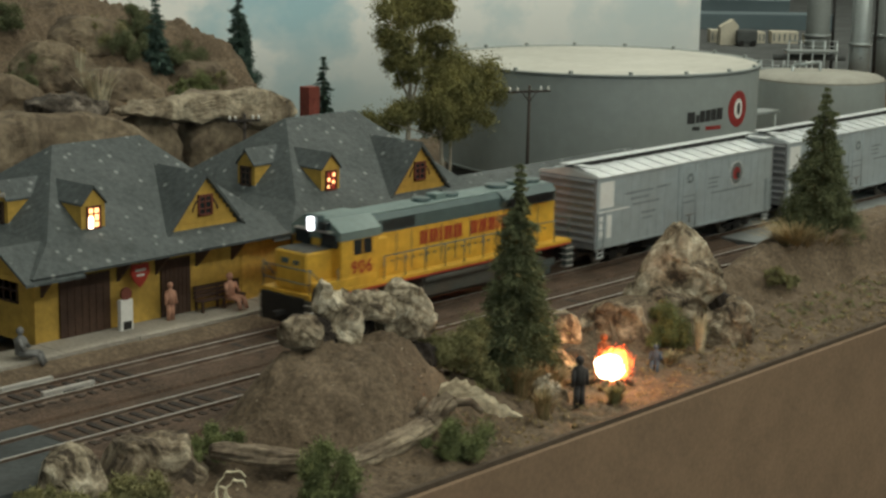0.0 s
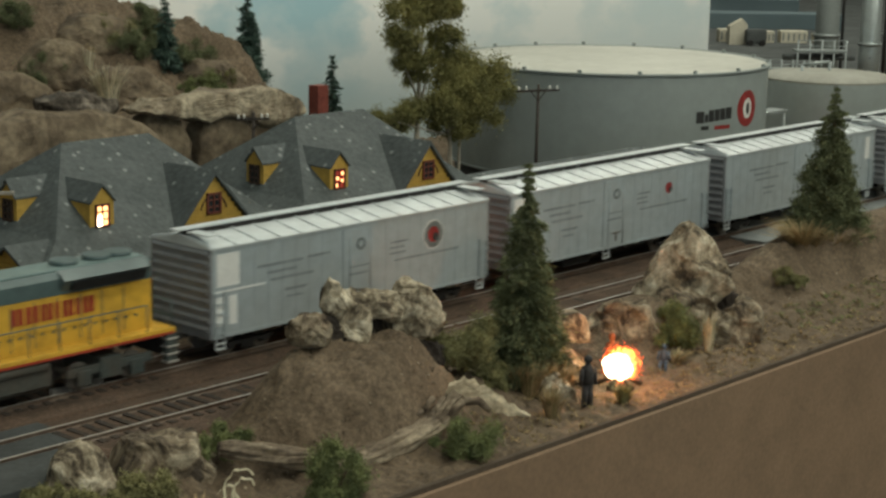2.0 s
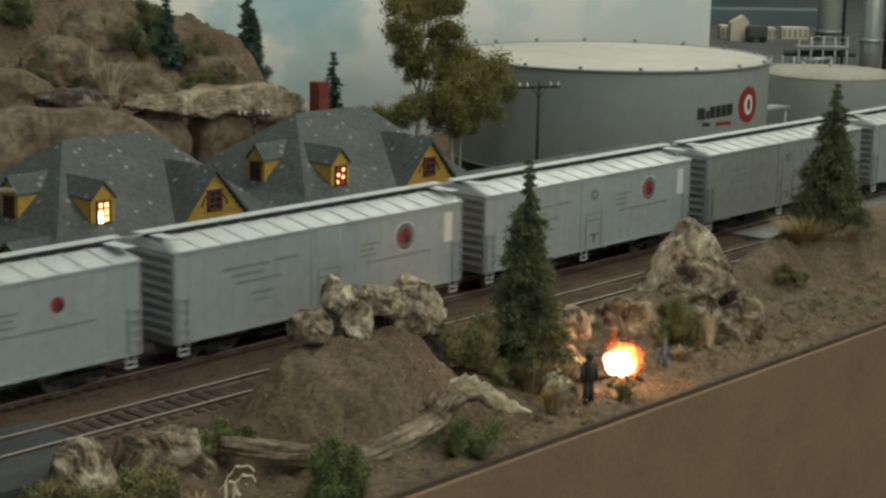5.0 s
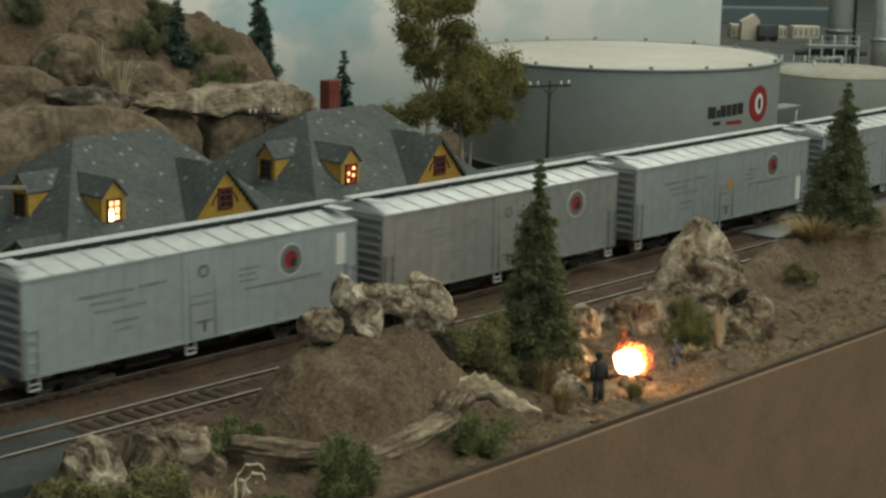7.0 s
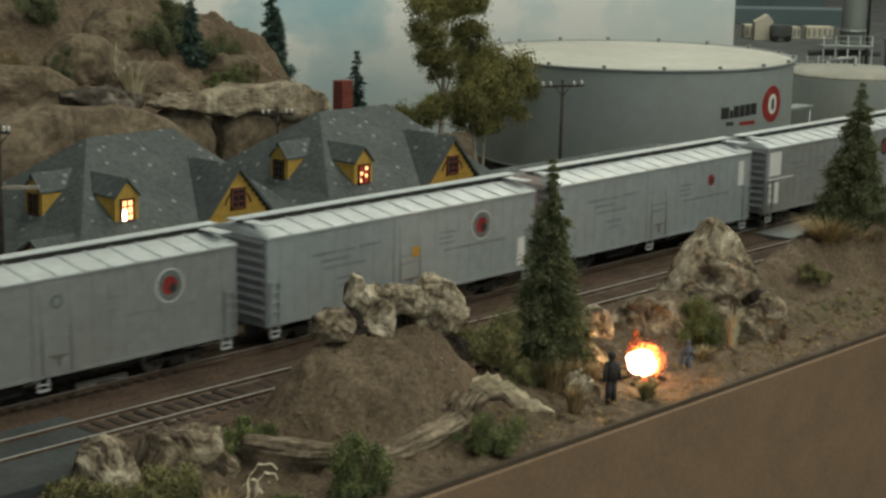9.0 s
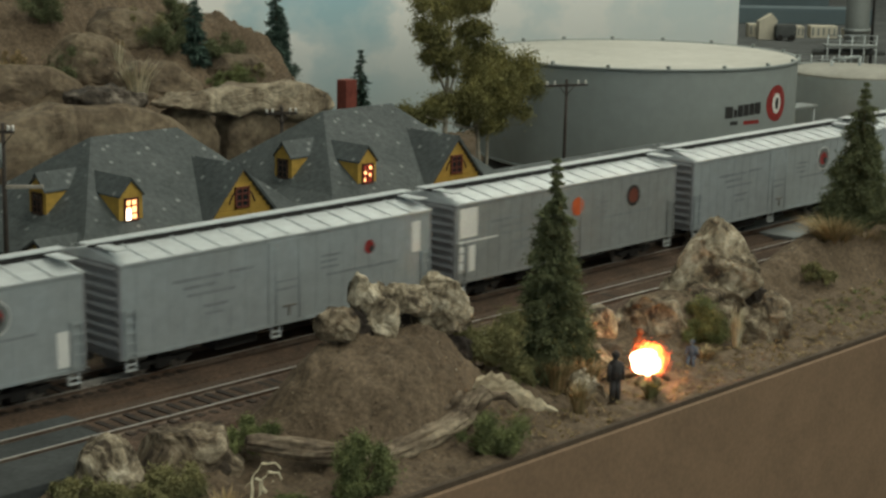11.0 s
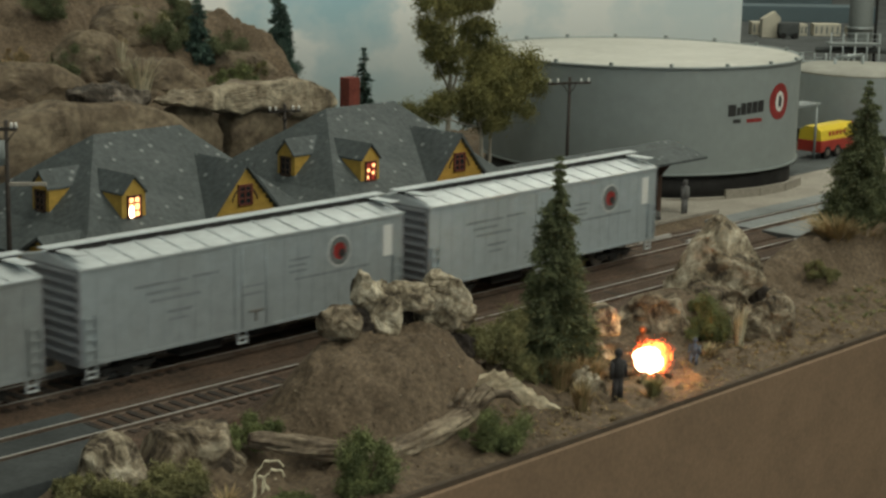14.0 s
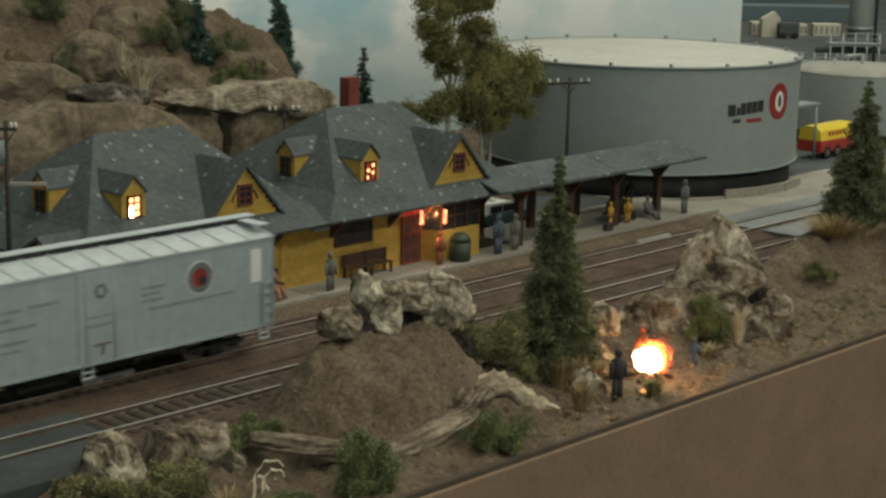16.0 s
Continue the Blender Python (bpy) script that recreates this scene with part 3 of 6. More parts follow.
    bars(th, [(10.3, 11.4, 3.55, 0.1), (10.3, 11.2, 3.3, 0.1), (10.3, 11.3, 3.05, 0.1), (10.6, 14.8, 2.72, 0.11)], y, M["ink"])
    bars(th, [(7.75, 8.95, 2.85, 0.07), (7.7, 8.9, 2.5, 0.12)], -h - 0.052, M["ink"])
    if emblem == "ring":
        disc(th, "emblem_ring", ex, 3.62, 0.62, y - 0.012, M["ring"], "grey ring", hole=0.37)
        disc(th, "emblem_rim", ex, 3.62, 0.67, y - 0.010, M["placard"], "thin pale rim", hole=0.62)
    if emblem == "black":
        disc(th, "emblem_ring", ex, 3.62, 0.54, y - 0.012, M["ink_dark"], "black ring", hole=0.38)
    rr = 0.38 if emblem != "dot" else 0.30
    disc(th, "emblem", ex, 3.62, rr, y - 0.01, M["red"] if emblem != "black" else M["red_frame"], "red round emblem")
    if emblem in ("ring", "dot"):
        disc(th, "emblem_shade", ex + rr * 0.35, 3.62 - rr * 0.3, rr * 0.5, y - 0.022, M["ink_dark"], "dark lower emblem mark")
    if mid == "grey":
        disc(th, "door_emblem", 8.4, 3.85, 0.27, -h - 0.08, M["ring"], "grey round emblem", hole=0.16)
    if mid == "yellow":
        disc(th, "door_emblem", 8.7, 3.0, 0.26, -h - 0.08, M["gold_coat"], "small yellow emblem")
    if mid == "orange":
        disc(th, "door_emblem", 8.75, 3.62, 0.45, -h - 0.08, M["orange"], "orange round emblem")
    return th


def locomotive():
    th = thing("locomotive", at(0, 0, 0), "yellow and grey diesel locomotive with red lettering", "locomotive")
    # frame and walkway
    fr = boxed(-5.0, -1.55, 1.62, 13.2, 1.55, 1.86, 0.03)
    part("frame", fr, M["yellow"], th)
    part("frame_stripe", boxed(-4.9, -1.575, 1.60, 13.1, 1.575, 1.70), M["loco_red"], th, "red sill stripe")
    pilot = boxed(-5.1, -1.24, 0.45, -4.6, 1.5, 1.70, 0.05)
    part("pilot", boxed(12.8, -1.5, 0.7, 13.25, 1.5, 1.70, 0.05), M["black"], th, "dark pilot plate")
    part("pilot", pilot, M["black"], th, "dark pilot plate")
    for x0, s1 in ((-5.05, -1), (-5.05, 1), (12.75, -1), (12.75, 1)):
        well = part("step_well", boxed(x0, s1 * 1.42 - 0.16, 0.42, x0 + 0.5, s1 * 1.42 + 0.16, 1.62, 0.03), M["loco_under"], th, "dark step well")
        for k in range(4):
            part("tread", boxed(x0 - 0.03, s1 * 1.42 - 0.22, 0.46 + k * 0.31, x0 + 0.53, s1 * 1.42 + 0.22, 0.52 + k * 0.31, 0.01), M["rail_top"], well, "bright worn step tread")
    # low nose
    part("nose", boxed(-4.72, -0.98, 1.86, -3.0, 0.98, 3.56, 0.10), M["yellow"], th)
    part("nose_top", boxed(-4.62, -0.90, 3.55, -3.05, 0.90, 3.60, 0.02), M["loco_under"], th, "dark grey anti-glare panel")
    nose_mark = boxed(-4.75, 0.1, 3.0, -4.71, 0.55, 3.25, 0.01)
    box(nose_mark, -4.75, -0.55, 3.0, -4.71, -0.2, 3.2, 0.01)
    part("nose_emblem", nose_mark, M["loco_grey"], th)
    # cab
    cab = bmesh.new()
    prism(cab, [(-3.1, -1.5, 1.86), (-3.1, -1.5, 4.25), (-3.1, -0.75, 4.78), (-3.1, 0.75, 4.78), (-3.1, 1.5, 4.25), (-3.1, 1.5, 1.86)], (2.35, 0, 0))
    cb = part("cab", cab, M["yellow"], th)
    upper = bmesh.new()
    prism(upper, [(-3.2, -1.53, 3.95), (-3.2, -1.56, 4.33), (-3.2, -0.8, 4.86), (-3.2, 0.8, 4.86), (-3.2, 1.56, 4.33), (-3.2, 1.53, 3.95)], (2.55, 0, 0))
    part("cab_roof", upper, M["loco_roof"], cb, "pale grey cab roof")
    for x0, x1 in ((-2.35, -1.83), (-1.75, -1.2)):
        w = part("side_window", boxed(x0, -1.53, 3.25, x1, -1.48, 3.92, 0.02), M["glass"], cb, "dark cab window")
    fw = boxed(-3.24, -1.3, 3.62, -3.08, -0.35, 4.2, 0.03)
    box(fw, -3.24, 0.35, 3.62, -3.08, 1.3, 4.2, 0.03)
    part("front_window", fw, M["glass"], cb, "dark windscreen")
    lampbox = boxed(-3.45, -0.42, 4.25, -3.05, 0.42, 5.0, 0.06)
    hb = part("headlight_box", lampbox, M["loco_grey"], th)
    bm = bmesh.new()
    for z in (4.47, 4.76):
        rod(bm, (-3.44, 0, z), (-3.52, 0, z), 0.145, 0.155, 16)
    part("headlight", bm, M["headlight"], hb, "lit white headlight")
    num = boxed(-3.5, -0.95, 4.4, -3.1, -0.45, 4.75, 0.03)
    part("number_box", num, M["glass"], th)
    # long hood
    hood = bmesh.new()
    prism(hood, [(-0.75, -0.98, 1.86), (-0.75, -0.98, 3.86), (-0.75, 0.98, 3.86), (-0.75, 0.98, 1.86)], (13.2, 0, 0))
    hd = part("long_hood", hood, M["yellow"], th)
    top = bmesh.new()
    prism(top, [(-0.75, -1.0, 3.85), (-0.75, -1.0, 4.45), (-0.75, -0.78, 4.68), (-0.75, 0.78, 4.68), (-0.75, 1.0, 4.45), (-0.75, 1.0, 3.85)], (13.22, 0, 0))
    ht = part("hood_top", top, M["loco_grey"], th, "dark grey upper hood")
    lid = boxed(-0.6, -0.72, 4.67, 12.3, 0.72, 4.76, 0.04)
    part("roof_panel", lid, M["loco_roof"], ht, "pale grey roof panels")
    flare = bmesh.new()
    prism(flare, [(8.2, -1.0, 3.95), (8.2, -1.3, 4.4), (8.2, -0.8, 4.72), (8.2, 0.8, 4.72), (8.2, 1.3, 4.4), (8.2, 1.0, 3.95)], (4.0, 0, 0))
    part("radiator", flare, M["loco_grey"], ht)
    for x in (9.1, 10.6, 11.6, 5.6, 3.6):
        f = bmesh.new()
        rod(f, (x, 0, 4.7), (x, 0, 4.93), 0.55 if x > 8 else 0.42, seg=20)
        part("roof_fan", f, M["loco_grey"], ht, "round roof fan")
    part("exhaust_stack", boxed(4.3, -0.35, 4.7, 5.0, 0.35, 5.02, 0.05), M["loco_roof"], ht)
    part("battery_box", boxed(-4.6, -1.52, 1.84, -0.9, -0.96, 2.30, 0.06), M["yellow"], th)
    part("blower_duct", boxed(-0.72, -1.25, 2.3, 0.1, -0.95, 3.72, 0.08), M["yellow"], th)
    # the sunshade's pale colour carries the highlight above the cab front
    part("sunshade", boxed(-3.45, -1.1, 4.30, -3.15, 1.1, 4.36, 0.01), M["rail_top"], th, "cab sunshade, pale as the white highlight over the windscreen")
    dl = bmesh.new()
    for k in range(11):
        box(dl, 0.9 + k * 1.02, -1.005, 2.0, 0.93 + k * 1.02, -0.98, 3.75)
    for k in range(24):
        box(dl, 0.6 + k * 0.48, -1.03, 2.45, 0.68 + k * 0.48, -0.98, 2.55)
    part("hood_doors", dl, M["loco_grey"], hd, "hood door seams and latches")
    vent, rear = bmesh.new(), bmesh.new()
    for k in range(8):
        box(vent, 0.0, -1.03, 3.95 + k * 0.06, 2.1, -0.98, 3.98 + k * 0.06)
        box(rear, 8.6, -1.32, 4.0 + k * 0.055, 12.0, -1.0 - 0.035 * k, 4.02 + k * 0.055)
    part("grille", vent, M["black"], ht, "louvred intake grille")
    part("grille", rear, M["black"], ht, "long louvred radiator grille")
    # railings
    rl = bmesh.new()
    posts = [-0.4 + 1.36 * k for k in range(10)]
    for s in (-1, 1):
        for x in posts:
            rod(rl, (x, s * 1.5, 1.8), (x, s * 1.5, 2.95), 0.032, seg=6)
        rod(rl, (posts[0], s * 1.5, 2.93), (posts[-1], s * 1.5, 2.93), 0.03, seg=6)
        rod(rl, (-4.95, s * 1.45, 1.8), (-4.95, s * 1.45, 3.0), 0.032, seg=6)
        rod(rl, (-3.3, s * 1.5, 1.8), (-3.3, s * 1.5, 2.8), 0.03, seg=6)
        rod(rl, (-4.95, s * 1.45, 2.95), (-4.2, s * 1.5, 2.2), 0.03, seg=6)
        rod(rl, (13.1, s * 1.45, 1.8), (13.1, s * 1.45, 2.9), 0.03, seg=6)
    for z in (2.3, 2.9):
        rod(rl, (-4.98, -1.4, z), (-4.98, 1.4, z), 0.03, seg=6)
        rod(rl, (13.1, -1.4, z), (13.1, 1.4, z), 0.03, seg=6)
    part("handrail", rl, M["loco_grey"], th, "thin grey handrails")
    # underparts
    tank = bmesh.new()
    prism(tank, [(2.2, -1.15, 0.40), (2.2, -1.42, 0.62), (2.2, -1.42, 1.6), (2.2, 1.42, 1.6), (2.2, 1.42, 0.62), (2.2, 1.15, 0.40)], (5.2, 0, 0))
    part("fuel_tank", tank, M["loco_under"], th, "dark grey fuel tank")
    part("air_tank", rod(bmesh.new(), (2.3, -1.38, 1.38), (7.2, -1.38, 1.38), 0.2, seg=12), M["loco_under"], th)
    for x in (-2.0, 10.2):
        tr = boxed(x - 2.0, -1.3, 0.62, x + 2.0, -1.1, 0.98, 0.04)
        box(tr, x - 2.0, 1.1, 0.62, x + 2.0, 1.3, 0.98, 0.04)
        for e in (-1.25, 1.25):
            box(tr, x + e - 0.32, -1.38, 0.25, x + e + 0.32, -1.15, 0.85, 0.05)
            box(tr, x + e - 0.32, 1.15, 0.25, x + e + 0.32, 1.38, 0.85, 0.05)
        box(tr, x - 0.5, -1.35, 0.35, x + 0.5, 1.35, 1.2, 0.05)
        t = part("truck", tr, M["loco_under"], th, "grey truck frame")
        for e in (-1.25, 1.25):
            w = bmesh.new()
            for s in (-1, 1):
                rod(w, (x + e, s * 0.76, 0.55), (x + e, s * 0.94, 0.55), 0.55, seg=22)
            rod(w, (x + e, -0.8, 0.55), (x + e, 0.8, 0.55), 0.14)
            part("wheelset", w, M["steel"], t, "steel wheelset")
    cp = boxed(13.2, -0.14, 0.82, 14.0, 0.14, 1.06, 0.03)
    box(cp, -5.7, -0.14, 0.82, -5.0, 0.14, 1.06, 0.03)
    part("coupler", cp, M["black"], th)
    # red side lettering and the painted number
    x = 2.5
    for k, w in enumerate([0.52, 0.56, 0.2, 0.54, 0.56, 0, 0.5, 0.54, 0.5, 0.2, 0.46, 0.2, 0.5]):
        if w == 0:
            x += 0.5
            continue
        lt = bmesh.new()
        if w < 0.3:
            box(lt, x, -1.015, 2.98, x + 0.17, -0.99, 3.62)
        else:
            for x0, x1 in ((x, x + w * 0.42), (x + w * 0.56, x + w)):
                box(lt, x0, -1.015, 2.98, x1, -0.99, 3.62)
        part("lettering", lt, M["loco_red"], hd, "red painted lettering stroke")
        x += w + 0.13
    cu = bpy.data.curves.new("road_number", "FONT")
    cu.body, cu.size, cu.extrude, cu.offset, cu.space_character = "906", 0.8, 0.008, 0.018, 1.15
    tmp = new("road_number", cu)
    me = bpy.data.meshes.new_from_object(tmp.evaluated_get(bpy.context.evaluated_depsgraph_get()))
    bpy.data.objects.remove(tmp)
    me.transform(Matrix.Translation((-2.5, -1.515, 2.42)) @ Matrix.Rotation(radians(90), 4, "X"))
    shaped("road_number", me, M["loco_red"], cb, "red painted number")
    return th


SPEED = 13.0  # centimetres a second, towards -x
CARS = [  # white end panels, right panel height, emblem, door emblem, label
    (True, 0, "ring", "grey", "silver boxcar with white end panels and ringed red emblem"),
    (True, 0, "dot", "grey", "silver boxcar with white end panels and red emblem"),
    (False, 3.0, "ring", "", "silver boxcar with dark ringed red emblem and corner panel"),
    (False, 3.0, "ring", "grey", "clean silver boxcar with large ringed red emblem"),
    (False, 0, "ring", "grey", "dull silver boxcar with large ringed red emblem", "silver_dull", 13.6),
    (False, 1.3, "ring", "yellow", "weathered silver boxcar with a small yellow emblem", "silver_mid"),
    (False, 3.0, "dot", "", "silver boxcar with small red emblem and faint lettering", "silver_mid"),
    (True, 0, "black", "orange", "weathered silver boxcar with orange emblem and black ring", "silver_dull", 13.3),
    (False, 3.0, "ring", "", "silver boxcar with ringed red emblem and corner panel", "silver_mid"),
    (False, 3.0, "ring", "grey", "last silver boxcar of the train with red emblem"),
]
TRAIN = [(locomotive(), 0.0)] + [(boxcar(14.78 + 18.53 * k, *spec), 14.78 + 18.53 * k) for k, spec in enumerate(CARS)]


# ---- station ----
def quad_roof(name, faces, th, label):
    bm = bmesh.new()
    for f in faces:
        bm.faces.new([bm.verts.new(p) for p in f])
    bmesh.ops.remove_doubles(bm, verts=bm.verts, dist=0.001)
    bmesh.ops.solidify(bm, geom=bm.faces[:], thickness=-0.12)
    return part(name, bm, M["roof"], th, label)


def window(th, x, z0, z1, w, y, pane, name="window", axis="y", frame_mat="red_frame", cols=2, rows=3):
    """A framed window with glazing bars on a wall that faces -y (or -x)."""
    fr = bmesh.new()
    t = 0.09
    box(fr, x, y - 0.06, z0, x + t, y + 0.05, z1)
    box(fr, x + w - t, y - 0.06, z0, x + w, y + 0.05, z1)
    box(fr, x, y - 0.06, z0, x + w, y + 0.05, z0 + t)
    box(fr, x, y - 0.06, z1 - t, x + w, y + 0.05, z1)
    rungs = [(x + w * k / cols - 0.03, y - 0.04, z0, x + w * k / cols + 0.03, y + 0.03, z1) for k in range(1, cols)]
    rungs += [(x, y - 0.04, z0 + (z1 - z0) * k / rows - 0.03, x + w, y + 0.03, z0 + (z1 - z0) * k / rows + 0.03) for k in range(1, rows)]
    pn = boxed(x + 0.02, y, z0 + 0.02, x + w - 0.02, y + 0.03, z1 - 0.02)
    if axis == "x":
        turn = Matrix(((0, 1, 0, 0), (-1, 0, 0, 0), (0, 0, 1, 0), (0, 0, 0, 1)))
        fr.transform(turn)
        pn.transform(turn)
    else:
        turn = Matrix.Identity(4)
    f = part(name, fr, M[frame_mat], th, "small framed window")
    for r in rungs:
        g = boxed(*r)
        g.transform(turn)
        part("glazing_bar", g, M[frame_mat], f)
    part("pane", pn, M[pane], f, {"glass": "dark window pane", "pane_lit": "warm lit window pane", "pane_hot": "warm lit window pane", "pane_red": "dim red lit window pane"}.get(pane, ""))


def clapboards(bm, x0, x1, y, z0, z1, pitch=0.26):
    z = z0
    while z < z1 - 0.02:
        t = min(z + pitch, z1)
        prism(bm, [(x0, y, z), (x0, y - 0.055, z), (x0, y - 0.02, t), (x0, y, t)], (x1 - x0, 0, 0))
        z = t
    return bm


def dormer(th, x, y, z, turned=False):
    """A gabled dormer; its own front at y faces -y, or -x when turned."""
    w, hgt, apex, back = 0.62, 1.25, 2.0, 2.6
    body = bmesh.new()
    prism(body, [(-w, 0, 0), (w, 0, 0), (w, 0, hgt), (0, 0, apex - 0.15), (-w, 0, hgt)], (0, back, 0))
    roof = bmesh.new()
    for s in (-1, 1):
        prism(roof, [(0, -0.12, apex), (s * (w + 0.05), -0.12, hgt - 0.0), (s * (w + 0.05), -0.12, hgt - 0.08), (0, -0.12, apex - 0.10)], (0, back + 0.1, 0))
    m = (Matrix.Translation((x, y, z)) @ Matrix.Rotation(radians(-90 if turned else 0), 4, "Z"))
    body.transform(m)
    roof.transform(m)
    d = part("dormer", body, M["depot"], th, "yellow boarded dormer")
    part("dormer_roof", roof, M["roof"], d)
    return d


def dormer_window(th, x, y, z, pane, turned=False):
    if not turned:
        window(th, x - 0.37, z + 0.12, z + 1.12, 0.74, y - 0.03, pane, "dormer_window", frame_mat="brown" if pane == "glass" else "red_frame")
    else:
        window(th, -(y + 0.37), z + 0.15, z + 1.12, 0.74, x - 0.03, pane, "dormer_window", axis="x", frame_mat="brown")


def station(dx, lit, red, label, chimney):
    th = thing("station_building", at(dx, 0, 0), label, "station", "twin station buildings")
    y0, y1, zr, ze = 5.4, 14.6, 7.45, 4.2
    L0, L1 = -13.4, -1.9
    a, b = -9.7, -4.9
    main = [[(L0, y0, ze), (L1, y0, ze), (b, 10, zr), (a, 10, zr)], [(L1, y1, ze), (L0, y1, ze), (a, 10, zr), (b, 10, zr)],
            [(L0, y1, ze), (L0, y0, ze), (a, 10, zr)], [(L1, y0, ze), (L1, y1, ze), (b, 10, zr)]]
    S0, S1, sy0, sy1, sz = -15.2, -1.15, 3.9, 16.1, 3.2
    skirt = [[(S0, sy0, sz), (S1, sy0, sz), (L1, y0, ze), (L0, y0, ze)], [(S1, sy1, sz), (S0, sy1, sz), (L0, y1, ze), (L1, y1, ze)],
             [(S0, sy1, sz), (S0, sy0, sz), (L0, y0, ze), (L0, y1, ze)], [(S1, sy0, sz), (S1, sy1, sz), (L1, y1, ze), (L1, y0, ze)]]
    quad_roof("roof", main + skirt, th, "grey slate roof with pale flecks")
    # front cross gable
    g, gw = -5.3, 1.95
    face = bmesh.new()
    prism(face, [(g - gw, 4.95, 3.98), (g + gw, 4.95, 3.98), (g, 4.95, 6.28)], (0, 4.0, 0))
    gb = part("gable", face, M["depot"], th, "yellow boarded gable")
    lines = bmesh.new()
    for k in range(9):
        z = 4.02 + k * 0.245
        half = gw * (6.28 - z) / 2.3 - 0.05
        box(lines, g - half, 4.915, z, g + half, 4.95, z + 0.21)
    part("siding", lines, M["depot"], gb)
    gr = bmesh.new()
    for s in (-1, 1):
        prism(gr, [(g, 4.72, 6.5), (g + s * (gw + 0.3), 4.72, 3.95), (g + s * (gw + 0.3), 4.72, 3.78), (g, 4.72, 6.3)], (0, 4.3, 0))
    part("gable_roof", gr, M["roof"], gb, "slate gable roof")
    arch = bmesh.new()
    for k in range(12):
        a0, a1 = math.pi * (0.08 + 0.84 * k / 12), math.pi * (0.08 + 0.84 * (k + 1) / 12)
        prism(arch, [(g + r * math.cos(a), 4.86, 4.55 + 1.12 * r * math.sin(a)) for r, a in ((0.74, a0), (0.74, a1), (0.79, a1), (0.79, a0))], (0, 0.06, 0))
    part("arch_trim", arch, M["brown"], gb, "curved trim over the gable window")
    window(th, g - 0.42, 4.55, 5.5, 0.84, 4.89, lit[1], "gable_window", cols=2, rows=3)
    # dormers
    dormer(th, -10.78, 5.75, 4.42)
    dormer_window(th, -10.78, 5.75, 4.42, lit[0])
    # glowing patches added before the panes, for hot spots of the inside light
    if lit[0] == "pane_lit":
        part("bright_spot", boxed(-11.08, 5.66, 4.60, -10.84, 5.705, 5.05), M["pane_hot"], th, "bright patch added on the dormer window for the light within")
    if lit[0] == "pane_red":
        for bx, bz in ((-11.0, 4.75), (-10.93, 5.1), (-10.62, 4.95), (-10.6, 5.32)):
            part("bright_spot", boxed(bx - 0.07, 5.68, bz - 0.08, bx + 0.07, 5.71, bz + 0.08), M["pane_lit"], th, "small bright patch added on the dormer window for the light within")
    dormer(th, -13.05, 9.3, 4.45, True)
    dormer_window(th, -13.05, 9.3, 4.45, "glass", True)
    # walls
    w0, w1 = -14.2 if dx == 0 else -17.1, -3.0 if dx == 0 else -3.4
    wall = bmesh.new()
    box(wall, w0, 5.3, 0.1, w1, 5.5, 3.55)
    box(wall, w0, 14.2, 0.1, w1, 14.4, 3.55)
    box(wall, w0, 5.5, 0.1, w0 + 0.2, 14.2, 3.55)
    box(wall, w1 - 0.2, 5.5, 0.1, w1, 14.2, 3.55)
    wl = part("wall", wall, M["depot"], th, "yellow boarded wall")
    if chimney:
        ch = bmesh.new()
        prism(ch, [(-7.5, 10.65, 6.6), (-6.75, 10.65, 6.6), (-6.75, 11.35, 6.6), (-7.5, 11.35, 6.6)], (0, 0, 2.3))
        part("chimney", ch, M["brick"], th, "red brick chimney")
    brk = bmesh.new()
    for x in (-13.9, -10.0, -7.9, -5.6, -3.5):
        prism(brk, [(x, 5.3, 3.2), (x, 4.2, 3.25), (x, 5.25, 2.2), (x, 5.3, 2.1)], (0.16, 0, 0))
    part("eave_bracket", brk, M["brown"], th, "dark eave brackets")
    return th, wl


def freight_front(th):
    """Front of the freight end: big brown doors, a bench wall and side windows."""
    for x0, x1 in ((-13.0, -10.4), (-7.6, -5.95)):
        d = part("freight_door", boxed(x0, 5.18, 0.2, x1, 5.3, 2.75, 0.02), M["brown"], th, "dark brown plank door")
        for k in range(1, 7):
            xx = x0 + (x1 - x0) * k / 7
            part("batten", boxed(xx - 0.02, 5.15, 0.25, xx + 0.02, 5.18, 2.7), M["brown"], d)
    part("siding", clapboards(bmesh.new(), -10.35, -7.65, 5.3, 0.2, 3.1), M["depot"], th)
    part("siding", clapboards(bmesh.new(), -5.9, -3.0, 5.3, 1.3, 3.1), M["depot"], th)
    gable = bmesh.new()
    prism(gable, [(-15.35, 3.98, 3.05), (-15.35, 5.9, 4.18), (-15.35, 7.82, 3.05)], (2.4, 0, 0))
    gb = part("west_gable", gable, M["depot"], th, "yellow boarded end gable")
    for k in range(4):
        half = 1.75 - k * 0.46
        part("siding", boxed(-15.39, 5.9 - half, 3.10 + k * 0.26, -15.35, 5.9 + half, 3.32 + k * 0.26), M["depot"], gb)
    for e in (-1, 1):
        slope = bmesh.new()
        prism(slope, [(-15.6, 5.9, 4.36), (-15.6, 5.9 + e * 2.1, 3.14), (-15.6, 5.9 + e * 2.1, 3.02), (-15.6, 5.9, 4.22)], (2.9, 0, 0))
        part("gable_roof", slope, M["roof"], gb)
    for y in (6.4, 9.2, 12.0):
        window(th, -(y + 1.6), 1.7, 2.8, 1.6, -14.2, "glass", "side_window", axis="x", frame_mat="brown", cols=3, rows=2)


